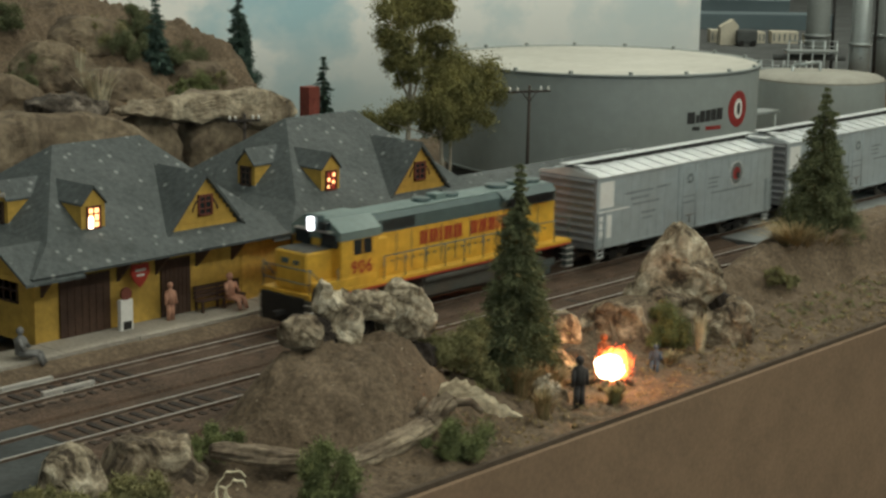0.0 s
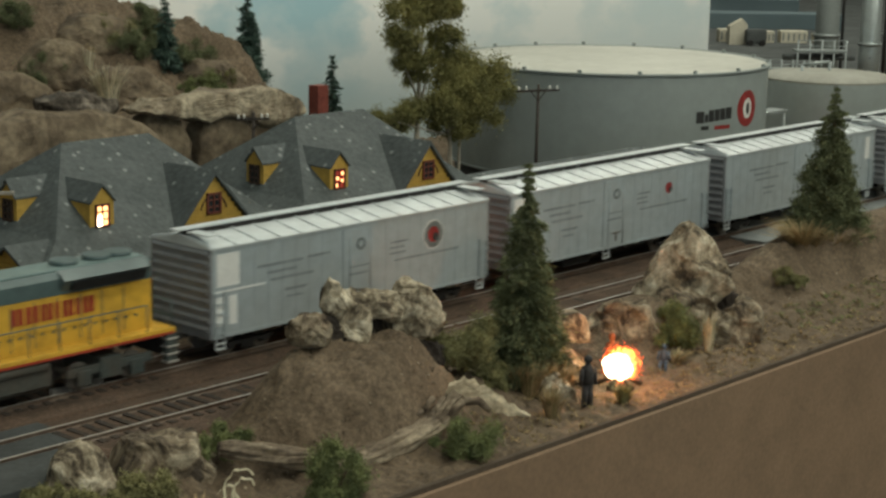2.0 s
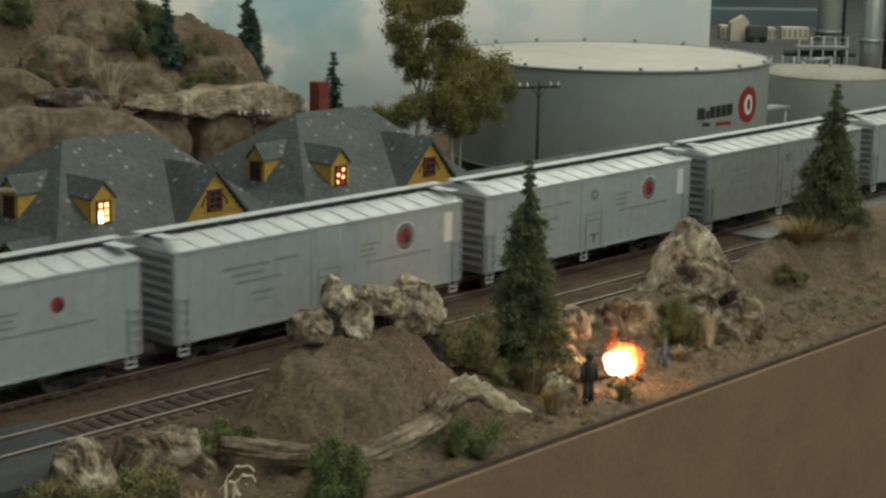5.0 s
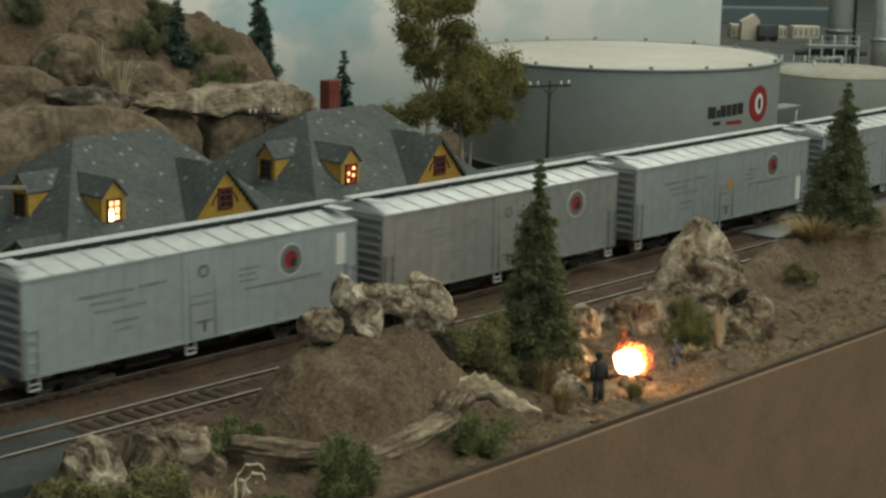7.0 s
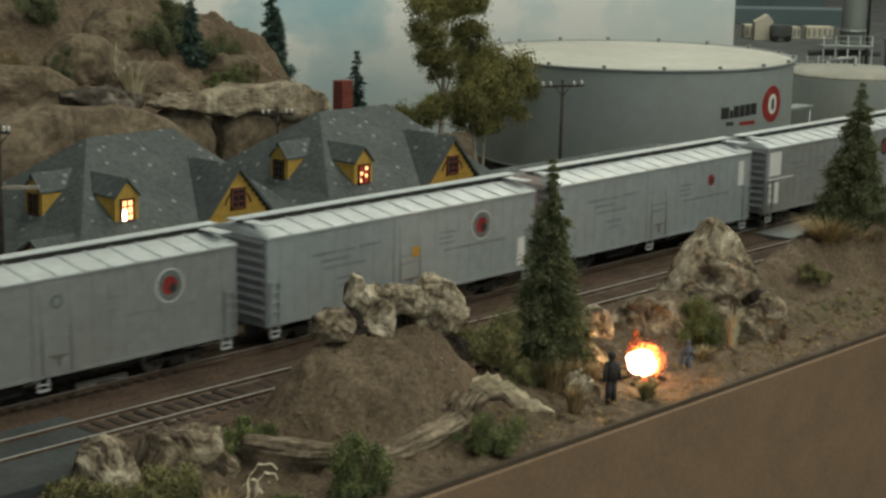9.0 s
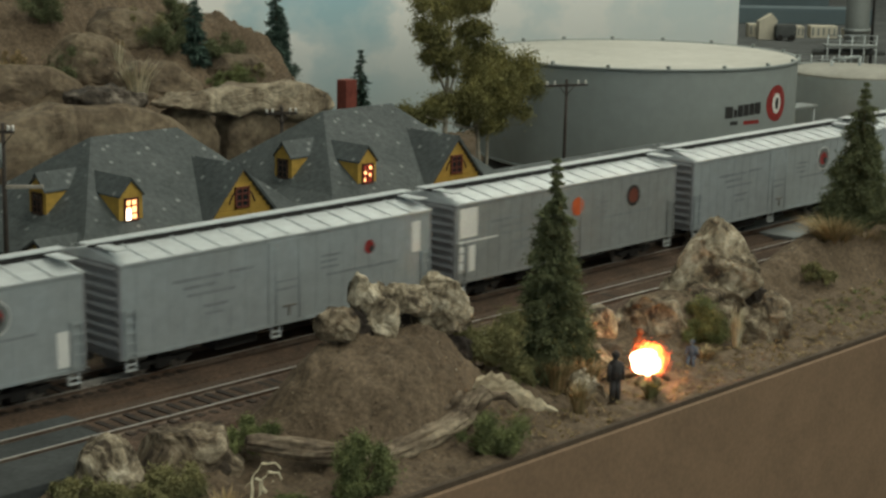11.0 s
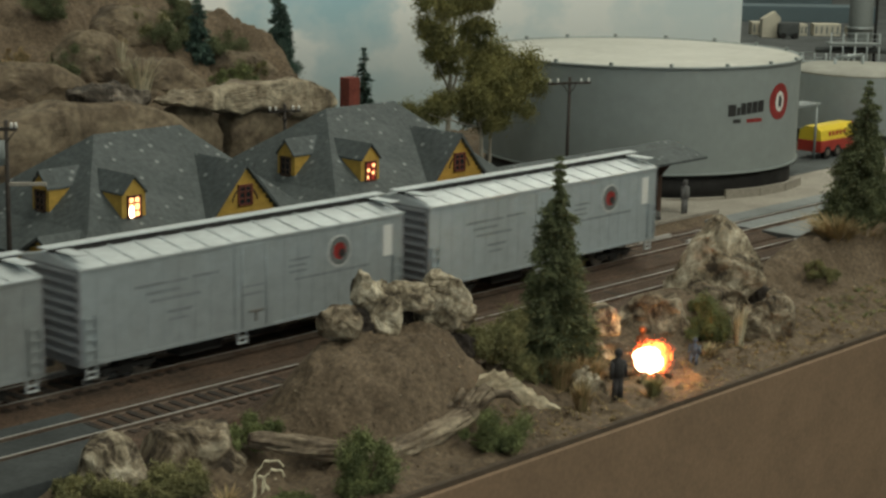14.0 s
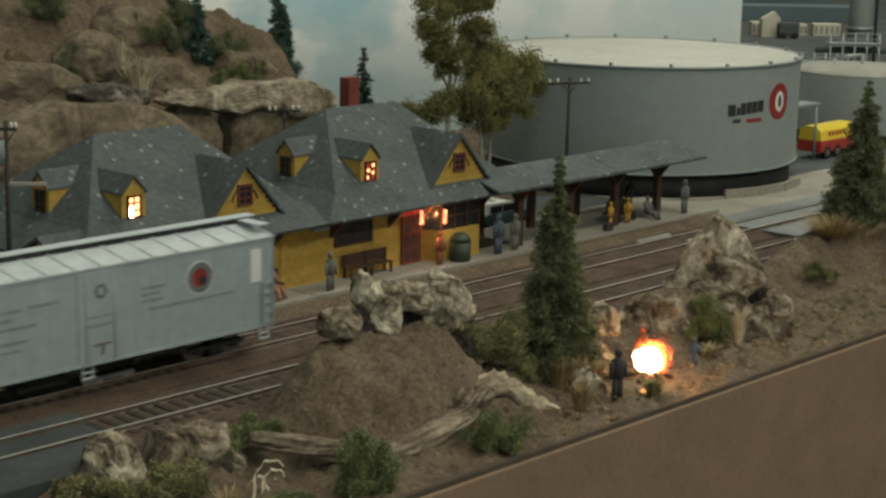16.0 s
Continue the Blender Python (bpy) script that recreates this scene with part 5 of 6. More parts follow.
def crag(x, y, turn, top, low, thick, material, label, seed, facet=0.20, under=0.0, cells=26, grow=1.10, name="rock"):
    """A broken rock: its upper and lower edge run along its own x axis; flat chips and cracks cover it. under: how far the foot is hollowed."""
    rng = np.random.default_rng(seed)
    ball, faces = BALL
    q = ball / (np.abs(ball) ** 4.5).sum(1)[:, None] ** (1 / 4.5)
    x0, x1 = top[0][0], top[-1][0]
    u = (x0 + x1) / 2 + q[:, 0] * (x1 - x0) / 2
    hi = np.interp(u, [p[0] for p in top], [p[1] for p in top])
    lo = np.interp(u, [p[0] for p in low], [p[1] for p in low])
    k = (q[:, 2] + 1) / 2
    w = np.stack([u, q[:, 1] * thick * (1.1 - 0.45 * k), lo + (hi - lo) * k], 1)
    w[:, 1] += under * np.clip(0.45 - k, 0, 1) * 2 * (q[:, 1] < 0.3)
    size = ((x1 - x0) / 2 + (hi - lo).max() / 2 + thick) / 3
    mid = w.mean(0)
    bumps = np.array([noise.fractal(Vector(p) * (1.1 / size) + Vector((seed * 2.3, seed, 0)), 0.8, 2.1, 4) for p in w])
    rugged = np.array([noise.ridged_multi_fractal(Vector(p) * (1.5 / size) + Vector((seed, 3.1, seed * 1.7)), 0.9, 2.0, 3, 0.9, 1.6) - 1.1 for p in w])
    w = mid + (w - mid) * np.array([grow, grow, 1.04]) + ball * (facet * size * (1.0 * bumps - 0.55 * rugged))[:, None]
    whole = w.copy()
    chips = [(cells, 0.95, facet * 1.1)] + [(cells * 6, 0.36, facet * 0.5)]
    for count, reach, deep in chips:
        for _ in range(count):
            c = whole[rng.integers(len(w))]
            n = (c - mid) / np.array([x1 - x0, 2 * thick, np.ptp(w[:, 2])]) + rng.normal(size=3) * 0.22
            n /= np.linalg.norm(n)
            near = np.linalg.norm(w - c, axis=1) / (reach * size)
            over = np.clip((w - c) @ n + deep * size * rng.uniform(0.0, 1.0), 0, 1.2 * deep * size) * np.clip((1 - near) * 8, 0, 1)
            over *= np.clip(1 - ((whole - w) ** 2).sum(1) / (1.6 * facet * size) ** 2, 0, 1)
            w = w - over[:, None] * n
    grit = np.array([noise.fractal(Vector(p) * (5.0 / size), 0.8, 2.2, 3) for p in w])
    w = w + ball * (facet * 0.13 * size * grit)[:, None]
    ob = raw(name, w, faces, M[material])
    tagged_at(ob, at(x, y, 0, 0, 0, turn), label, "rock", "scenery rocks")
    return ob


# the crag on the mound
crag(-9.6, -9.2, -25, ((-2.07, 4.13), (-1.89, 4.57), (-1.62, 4.64), (-1.35, 4.32), (-0.99, 4.12), (-0.1, 4.06)), ((-2.06, 3.37), (-1.5, 2.98), (-1.11, 2.0), (-0.43, 1.9), (-0.1, 3.0)), 0.75, "rock_pale", "pale craggy rock standing on the dirt mound", 1, 0.22, 0.3, 30, 1.12)
crag(-9.2, -9.0, -25, ((-0.8, 3.91), (0.04, 3.99), (0.8, 4.04)), ((-0.8, 2.94), (0.05, 2.93), (0.8, 2.62)), 0.7, "rock_pale", "pale rock bridging two crags", 2, 0.18, 0.4, 22, 1.25)
crag(-8.2, -9.4, -25, ((-0.72, 3.74), (-0.44, 4.05), (-0.17, 4.43), (0.08, 4.50), (0.59, 4.31), (0.96, 3.73), (1.43, 3.52), (1.96, 2.92)), ((-0.7, 2.58), (-0.48, 1.9), (0.06, 1.75), (0.64, 1.81), (1.24, 1.6), (1.99, 1.74)), 0.9, "rock_pale", "tall pale crag with a hollow foot", 3, 0.22, 0.8, 40, 1.12)
crag(-11.8, -9.3, -25, ((-1.8, 3.25), (-1.44, 3.60), (-0.9, 3.82), (-0.35, 3.65), (0.15, 3.3)), ((-1.8, 2.5), (-0.89, 2.2), (0.15, 2.2)), 0.5, "rock", "low brown rock at the mound top", 4, 0.2, 0.4, 26, 1.0)
# dark rocks added below the crag, in place of the shade there
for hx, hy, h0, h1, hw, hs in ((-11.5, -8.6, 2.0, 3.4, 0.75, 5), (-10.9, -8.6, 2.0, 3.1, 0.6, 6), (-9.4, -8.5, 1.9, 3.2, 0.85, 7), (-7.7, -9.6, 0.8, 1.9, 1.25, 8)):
    crag(hx, hy, -25, ((-hw, h1 - 0.2), (0, h1), (hw, h1 - 0.2)), ((-hw, h0), (0, h0 - 0.2), (hw, h0)), 0.45, "hollow", "dark rock put in as the shade of the hollow under the crag", hs, 0.15)
# the tall rock and its neighbours beside the fire
crag(11.6, -9.2, -30, ((-2.64, 0.62), (-1.7, 1.78), (-1.18, 2.69), (-0.78, 3.34), (-0.47, 4.0), (-0.11, 4.2), (0.35, 3.8), (0.95, 3.41), (1.28, 2.72), (1.77, 1.89), (2.31, 1.12)), ((-2.61, -0.4), (-0.84, -1.1), (0.87, -0.25), (2.35, 0.5)), 1.5, "rock_pale", "tall pointed craggy rock beside the campfire", 11, 0.15, 0.8, 44)
crag(10.6, -9.9, -30, ((-2.34, 0.55), (-0.97, 1.2), (0.48, 0.8), (1.31, 0.3), (1.71, -0.3)), ((-2.24, -1.5), (-0.81, -1.6), (0.63, -1.7), (1.78, -1.5)), 0.9, "rock", "brown broken foot of the tall rock", 12, 0.2)
# another dark rock whose colour is the shade of the undercut
crag(13.0, -10.2, -30, ((-0.9, 0.5), (0, 0.75), (0.9, 0.5)), ((-0.9, -0.6), (0, -0.8), (0.9, -0.6)), 0.5, "hollow", "dark rock put in as the shade in the hollow of the tall rock", 13, 0.15)
crag(10.6, -12.4, -30, ((-1.31, -0.31), (-0.81, 0.32), (-0.27, 0.69), (0.55, 1.11), (1.04, 1.04), (1.49, 0.19)), ((-1.25, -1.3), (-0.42, -1.5), (0.72, -1.55), (1.27, -1.3), (1.54, -0.8)), 0.8, "rock", "grey brown split rock near the layout edge", 14, 0.2)
crag(5.6, -9.6, -25, ((-1.85, 0.37), (-1.1, 1.08), (-0.27, 1.4), (0.72, 1.25), (1.61, 0.62), (2.13, -0.07)), ((-1.8, -0.9), (0.12, -1.1), (2.18, -1.0)), 0.9, "rock", "low brown rock behind the campfire", 15, 0.2)
crag(2.1, -9.9, -25, ((-0.8, 0.9), (-0.55, 1.35), (-0.02, 1.46), (0.42, 1.15), (0.6, 0.72)), ((-0.78, 0.21), (0.64, -0.04)), 0.5, "rock_pale", "rounded pale stone beside the tree", 9, 0.06)
crag(-2.2, -12.6, -30, ((-0.93, -0.83), (-0.86, -0.13), (-0.44, 0.3), (0.06, -0.08), (0.55, -0.35), (0.77, -0.95)), ((-0.9, -1.5), (-0.12, -1.6), (0.79, -1.5)), 0.5, "rock_pale", "pale rock lit by the campfire", 16, 0.22)
crag(-0.3, -11.2, -30, ((-0.89, -0.32), (-0.67, 0.34), (-0.05, 0.55), (0.59, 0.26), (0.86, -0.43)), ((-0.87, -1.3), (0.89, -1.3)), 0.6, "rock", "brown rock lit by the campfire", 17, 0.2)
# boulders by the siding
crag(-23, -9.0, -35, ((-1.04, -0.21), (-0.66, 0.73), (-0.38, 1.1), (0.07, 1.19), (0.43, 1.1), (0.78, 0.56), (1.16, 0.17)), ((-1.07, -1.2), (0.11, -1.3), (1.13, -1.3)), 0.9, "rock_pale", "pale pointed boulder beside the siding", 18, 0.13, 0, 18)
crag(-19.7, -9.2, -30, ((-1.76, -0.12), (-1.33, 0.49), (-0.67, 0.73), (0.1, 0.67), (0.73, 0.74), (1.1, 0.66), (1.44, -0.04), (1.77, -0.37), (1.96, -1.2)), ((-1.79, -1.6), (0.06, -1.8), (1.96, -1.8)), 1.1, "rock", "grey brown boulder beside the siding", 19, 0.13, 0, 20)
# the hillside
crag(-3, 17.6, 0, ((-9.5, 7.0), (-6.63, 7.55), (-4.74, 7.75), (-3.44, 7.84), (-0.08, 7.7), (2.02, 7.2), (3.46, 6.7), (4.74, 5.8)), ((-9.5, -0.8), (4.7, -0.8)), 2.0, "cliff", "broad smooth tan bulge of the hillside", 21, 0.035, 0, 14)
crag(4, 18.3, 0, ((-3.3, 7.3), (-1.7, 7.2), (-0.14, 7.2)), ((-3.3, -0.8), (-0.14, -0.8)), 1.2, "cliff", "tan cliff block beside a dark cleft", 22, 0.06)
crag(8.5, 18.3, 0, ((-3.75, 7.1), (-1.5, 6.9), (1.4, 6.3), (3.4, 6.0)), ((-3.75, -0.8), (3.4, -0.8)), 1.5, "cliff", "broad tan cliff face above the station roof", 23, 0.05)
crag(7.5, 18.0, 0, ((-7.33, 7.62), (-6.15, 7.85), (-5.03, 7.97), (-3.75, 8.12)), ((-7.34, 7.4), (-5.04, 6.9), (-3.75, 6.75)), 1.2, "ledge", "pale flat ledge overhanging the cliff block", 24, 0.12)
crag(7.5, 18.0, 0, ((-3.7, 8.15), (-1.33, 8.30), (1.95, 8.1), (3.44, 7.7), (4.71, 7.0)), ((-3.7, 6.7), (-1.34, 6.5), (1.95, 5.9), (4.71, 6.3)), 1.2, "ledge", "broad pale ledge overhanging the cliff", 25, 0.08)
crag(-1.7, 18.2, 0, ((-3.38, 8.5), (-2.43, 8.75), (-1.06, 8.72), (0.34, 8.45), (0.97, 8.0)), ((-3.39, 8.2), (-2.46, 7.7), (-0.22, 7.4), (0.96, 7.5)), 0.9, "slab", "dark layered slab of rock on the hillside", 26, 0.15)
for cx, cy, h0, h1, hw, hs in ((4.9, 24.6, 6.5, 9.0, 2.6, 31), (-3.2, 25.2, 6.0, 9.3, 3.2, 32), (2.4, 26.9, 7.5, 10.4, 2.4, 33), (12.2, 26.0, 6.5, 8.9, 2.2, 34), (6.0, 28.5, 9.0, 11.6, 2.8, 35)):
    crag(cx, cy, -10, ((-hw, h1 - 1.4), (-hw * 0.4, h1), (hw * 0.4, h1 - 0.15), (hw, h1 - 1.2)), ((-hw, h0), (hw, h0)), 1.6, "cliff", "rounded brown outcrop on the hill", hs, 0.07)


def scatter(name, n, material, label, category, size, region, seed, blade=False):
    """Loose pebbles or short tufts spread over the ground, as one piece of stuff."""
    rng = np.random.default_rng(seed)
    verts, faces = [], []
    x0, x1, y0, y1 = region
    for k in range(n):
        x, y = rng.uniform(x0, x1), rng.uniform(y0, y1)
        z = ground_z(x, y)
        s = size * rng.uniform(0.4, 1.6)
        b = len(verts)
        if blade:
            for j in range(5):
                a, lean = rng.uniform(0, 6.28), rng.uniform(0.6, 2.4) * s
                c, d = math.cos(a), math.sin(a)
                q = len(verts)
                verts += [(x - d * 0.03, y + c * 0.03, z - 0.02), (x + d * 0.03, y - c * 0.03, z - 0.02), (x + c * lean, y + d * lean, z + s)]
                faces.append((q, q + 1, q + 2))
        else:
            p = rng.normal(size=(6, 3)) * 0.18 + np.array([(1, 0, 0), (-1, 0, 0), (0, 1, 0), (0, -1, 0), (0, 0, 0.8), (0, 0, -0.6)])
            verts += [(x + s * u, y + s * v, z + s * w * 0.8) for u, v, w in p]
            faces += [(b + i, b + j, b + k2) for i, j, k2 in ((0, 2, 4), (2, 1, 4), (1, 3, 4), (3, 0, 4), (2, 0, 5), (1, 2, 5), (3, 1, 5), (0, 3, 5))]
    return tagged(raw(name, verts, faces, M[material]), label, category, kind="stuff")


scatter("pebbles", 900, "rock", "small brown pebbles strewn over the dirt", "gravel", 0.045, (-20, 34, -15.6, -8.0), 1)
scatter("dirt_clods", 700, "dirt", "loose clods of brown dirt", "gravel", 0.05, (-17, -4, -14.0, -7.2), 2)
scatter("pale_pebbles", 120, "rock_pale", "few pale pebbles on the dirt", "gravel", 0.06, (-20, 34, -15.6, -8.0), 3)
scatter("grass_flecks", 3000, "dry", "short dry grass along the layout edge", "grass", 0.07, (-8, 36, -15.6, -11.5), 4, True)
scatter("moss_flecks", 420, "moss", "green moss tufts along the layout edge", "grass", 0.1, (15, 30, -14.0, -11.8), 5, True)


# ---- plants ----
def conifer(x, y, z, h, r, material, label, seed, n=6500, size=0.16):
    rng = np.random.default_rng(seed)
    th = thing("conifer", at(x, y, z), label, "conifer", "model trees")
    part("trunk", rod(bmesh.new(), (0, 0, -0.1), (0.04, 0, h * 0.97), 0.13, 0.02, 8), M["bark"], th, "thin brown trunk")
    whorls = int(h * 3.2)
    pts, nrm = [], []
    for k in range(whorls):
        f = (k + 0.5) / whorls
        zz = h * (0.06 + 0.94 * f)
        reach = r * (1 - f) ** 0.85 + 0.06
        boughs = max(5, int(11 * (1 - f) + 4))
        for j in range(boughs):
            a = rng.uniform(0, 2 * math.pi)
            ln = reach * rng.uniform(0.6, 1.12)
            m = max(6, int(n * ln / (whorls * 8 * r * 0.55)))
            t = rng.uniform(0.12, 1, m) ** 0.75
            spread = 0.16 * ln + 0.05
            d = np.array([math.cos(a), math.sin(a), 0])
            p = d[None] * (t * ln)[:, None] + rng.normal(size=(m, 3)) * spread * 0.55
            p[:, 2] += zz - 0.30 * ln * t ** 1.5 + 0.12 * ln
            pts.append(p)
            nrm.append(np.repeat(d[None] + [0, 0, -0.25], m, 0))
    flecks("crown", np.concatenate(pts), size, M[material], th, rng, 1.5, np.concatenate(nrm), "feathery green needles", 0.30)


conifer(-1.7, -10.2, -0.9, 9.15, 1.75, "needle", "slim dark green model conifer by the campfire", 1, 42000, 0.078)
conifer(25.6, -8.5, 1.1, 8.1, 2.1, "needle", "dark green model conifer on the long bank", 2, 40000, 0.078)
conifer(17.2, 28.0, 6.4, 6.1, 1.35, "needle_dark", "dark blue green conifer at the hill edge", 3, 15000, 0.095)
conifer(9.6, 26.6, 8.0, 4.6, 0.8, "needle_dark", "small dark conifer on the hill", 4, 2200, 0.15)
conifer(20.7, 24.0, 2.5, 6.2, 1.0, "needle_dark", "small dark conifer behind the chimney", 5, 2600, 0.15)


def bush(x, y, z, rx, ry, rz, material, label, seed, n=2600, size=0.052, name="bush"):
    """A clumpy shrub: limbs and many small leaves gathered in uneven clumps."""
    rng = np.random.default_rng(seed)
    z = ground_z(x, y) - 0.1 if y > 22.5 else z
    rx, ry, n = rx * 1.22, ry * 1.22, int(n * 6.0)
    th = thing(name, at(x, y, z), label, "bush", "model shrubs")
    limbs = bmesh.new()
    pts = []
    clumps = 26
    mean = (rx + ry + rz) / 3
    for k in range(clumps):
        d = rng.normal(size=3)
        d /= np.linalg.norm(d)
        d[2] = abs(d[2])
        c = d * rng.uniform(0.25, 1.2) * np.array([rx * 0.86, ry * 0.86, rz * 0.78])
        c[2] += rz * 0.08
        rod(limbs, (0, 0, -0.05), tuple(c), 0.05, 0.02, 5)
        m = n // clumps
        q = rng.normal(size=(m, 3))
        q /= np.linalg.norm(q, axis=1)[:, None]
        wisp = rng.random((m, 1)) < 0.15
        pts.append(c + q * (rng.uniform(0.25, 1.0, (m, 1)) + wisp * rng.uniform(0, 0.8, (m, 1))) * mean * rng.uniform(0.14, 0.33) * rng.uniform(0.8, 1.2, 3))
    part("stem", limbs, M["bark"], th, "thin brown twigs")
    flecks("foliage", np.concatenate(pts), size, M[material], th, rng, 1.5, label="crumbly green foliage", width=0.35)
    return th


for spec in (
    (-5.0, -9.9, 0.2, 1.45, 1.2, 2.5, "bush", "olive green bush beside the crag", 11, 4200),
    (-4.3, -10.6, -0.5, 0.7, 0.6, 1.1, "bush", "olive green bush at the tree foot", 29, 2000),
    (7.6, -11.2, -0.9, 1.2, 1.0, 2.2, "moss", "round green bush behind the campfire", 12, 3200),
    (-10.0, -14.5, -1.1, 1.25, 0.9, 1.55, "moss", "green bush under the log", 13, 3200),
    (-17.0, -14.6, -1.1, 1.25, 0.9, 2.15, "moss", "bright green bush at the layout edge", 14, 3600),
    (-17.5, -9.7, -0.2, 1.0, 0.7, 0.95, "moss", "moss green tuft by the boulder", 15, 2000),
    (-24.6, -9.3, -0.9, 0.7, 0.6, 1.2, "bush", "dark green bush near the boulders", 16, 2000),
    (-23.6, -10.3, -1.0, 1.0, 0.8, 0.95, "bush", "low dark bush among the boulders", 36, 2200),
    (-22.0, -10.9, -1.0, 1.35, 0.9, 1.35, "bush", "olive bush among the boulders", 17, 2800),
    (-19.3, -13.6, -1.1, 0.7, 0.5, 0.5, "moss", "low green weed at the layout edge", 30, 1200),
    (18.4, -10.2, 0.1, 0.5, 0.4, 0.9, "bush", "small weed on the bank", 18, 600),
    (19.3, -10.6, 0.0, 0.5, 0.4, 0.5, "bush", "small weed on the bank", 19, 500),
    (0.7, 29.0, 8.3, 1.4, 0.9, 1.6, "needle", "dark green shrub on the hill", 20, 1800),
    (0.6, 26.2, 8.3, 1.2, 0.9, 2.2, "needle", "large dark green shrub on the hill", 37, 2200),
    (7.4, 26.6, 8.0, 1.5, 1.0, 2.2, "needle", "dark green shrub on the hill", 21, 2000),
    (9.3, 28.4, 8.0, 1.7, 1.0, 2.4, "needle", "dark green shrub near the hilltop", 38, 2000),
    (11.9, 26.8, 7.6, 1.5, 0.9, 1.8, "needle", "dark green shrub on the hill", 22, 1800),
    (6.8, 27.6, 7.6, 1.0, 0.9, 1.8, "bush", "olive shrub on the hill", 39, 1500),
    (10.2, 23.8, 6.6, 1.3, 0.8, 1.3, "moss", "green shrub behind the cliff", 24, 1500),
    (12.4, 24.6, 6.7, 0.9, 0.6, 0.8, "bush", "green tuft behind the cliff", 25, 900),
    (3.9, 26.9, 7.2, 0.8, 0.7, 1.1, "dry", "dry shrub on the hillside", 26, 900),
    (-2.2, 27.5, 10.2, 0.7, 0.6, 1.2, "dry", "dry shrub near the hilltop", 27, 800),
):
    bush(*spec)


def tuft(x, y, z, h, spread, material, label, seed, n=70, lean=0.0, name="grass_tuft"):
    rng = np.random.default_rng(seed)
    verts, faces = [], []
    for k in range(n):
        a = rng.uniform(0, 2 * math.pi)
        r0, ln = spread * 0.35 * rng.uniform(0, 1), h * rng.uniform(0.6, 1.1)
        c, d = math.cos(a), math.sin(a)
        top = spread * rng.uniform(0.3, 1.1)
        q = len(verts)
        w = 0.035
        verts += [(r0 * c - d * w, r0 * d + c * w, -0.1), (r0 * c + d * w, r0 * d - c * w, -0.1), ((r0 + top * 0.4) * c + lean * 0.4 - d * w * 0.8, (r0 + top * 0.4) * d + c * w * 0.8, ln * 0.6),
                  ((r0 + top * 0.4) * c + lean * 0.4 + d * w * 0.8, (r0 + top * 0.4) * d - c * w * 0.8, ln * 0.6), ((r0 + top) * c + lean, (r0 + top) * d, ln)]
        faces += [(q, q + 1, q + 3, q + 2), (q + 2, q + 3, q + 4)]
    z = ground_z(x, y) if y > 15 else z
    ob = raw(name, verts, faces, M[material])
    tagged_at(ob, at(x, y, z), label, "grass", "grass tufts")


for spec in (
    (8.2, -12.7, -0.95, 1.8, 0.45, "straw", "pale straw tuft beside the split rock", 1, 90),
    (-4.2, -13.7, -1.0, 1.1, 0.7, "dry", "dry grass tuft near the fire", 2, 120),
    (-2.7, -10.8, -0.9, 1.2, 1.1, "dry", "dry grass under the conifer", 3, 200, 0.3),
    (-2.9, -11.6, -0.9, 1.2, 1.0, "dry", "golden dry grass leaning at the tree foot", 14, 240, 0.4),
    (-2.0, -12.3, -0.9, 1.2, 0.9, "dry", "golden dry grass leaning at the tree foot", 15, 160, 0.3),
    (-1.3, -11.0, -0.9, 1.3, 1.0, "dry", "dry grass under the conifer", 4, 160),
    (22.6, -8.9, 1.0, 1.5, 2.0, "dry", "dry grass round the bank conifer", 5, 420, -0.8),
    (24.6, -9.5, 0.9, 1.2, 2.0, "dry", "dry grass round the bank conifer", 6, 260),
    (27.0, -9.2, 1.1, 1.2, 1.3, "moss", "green grass round the bank conifer", 7, 200),
    (3.2, 23.6, 6.9, 2.3, 1.3, "straw", "pale straw tuft on the hillside", 8, 170),
    (3.3, 25.6, 7.3, 2.3, 0.5, "straw", "thin pale grass on the hillside", 9, 60),
    (-21.0, -12.6, -1.05, 0.7, 0.7, "dry", "dry grass at the layout edge", 11, 90),
    (5.8, -12.6, -1.0, 0.5, 0.8, "dry", "low dry grass by the fire", 12, 80),
    (-0.6, -14.5, -1.0, 0.7, 0.6, "bush", "low green weed by the fire", 13, 120),
):
    tuft(*spec)


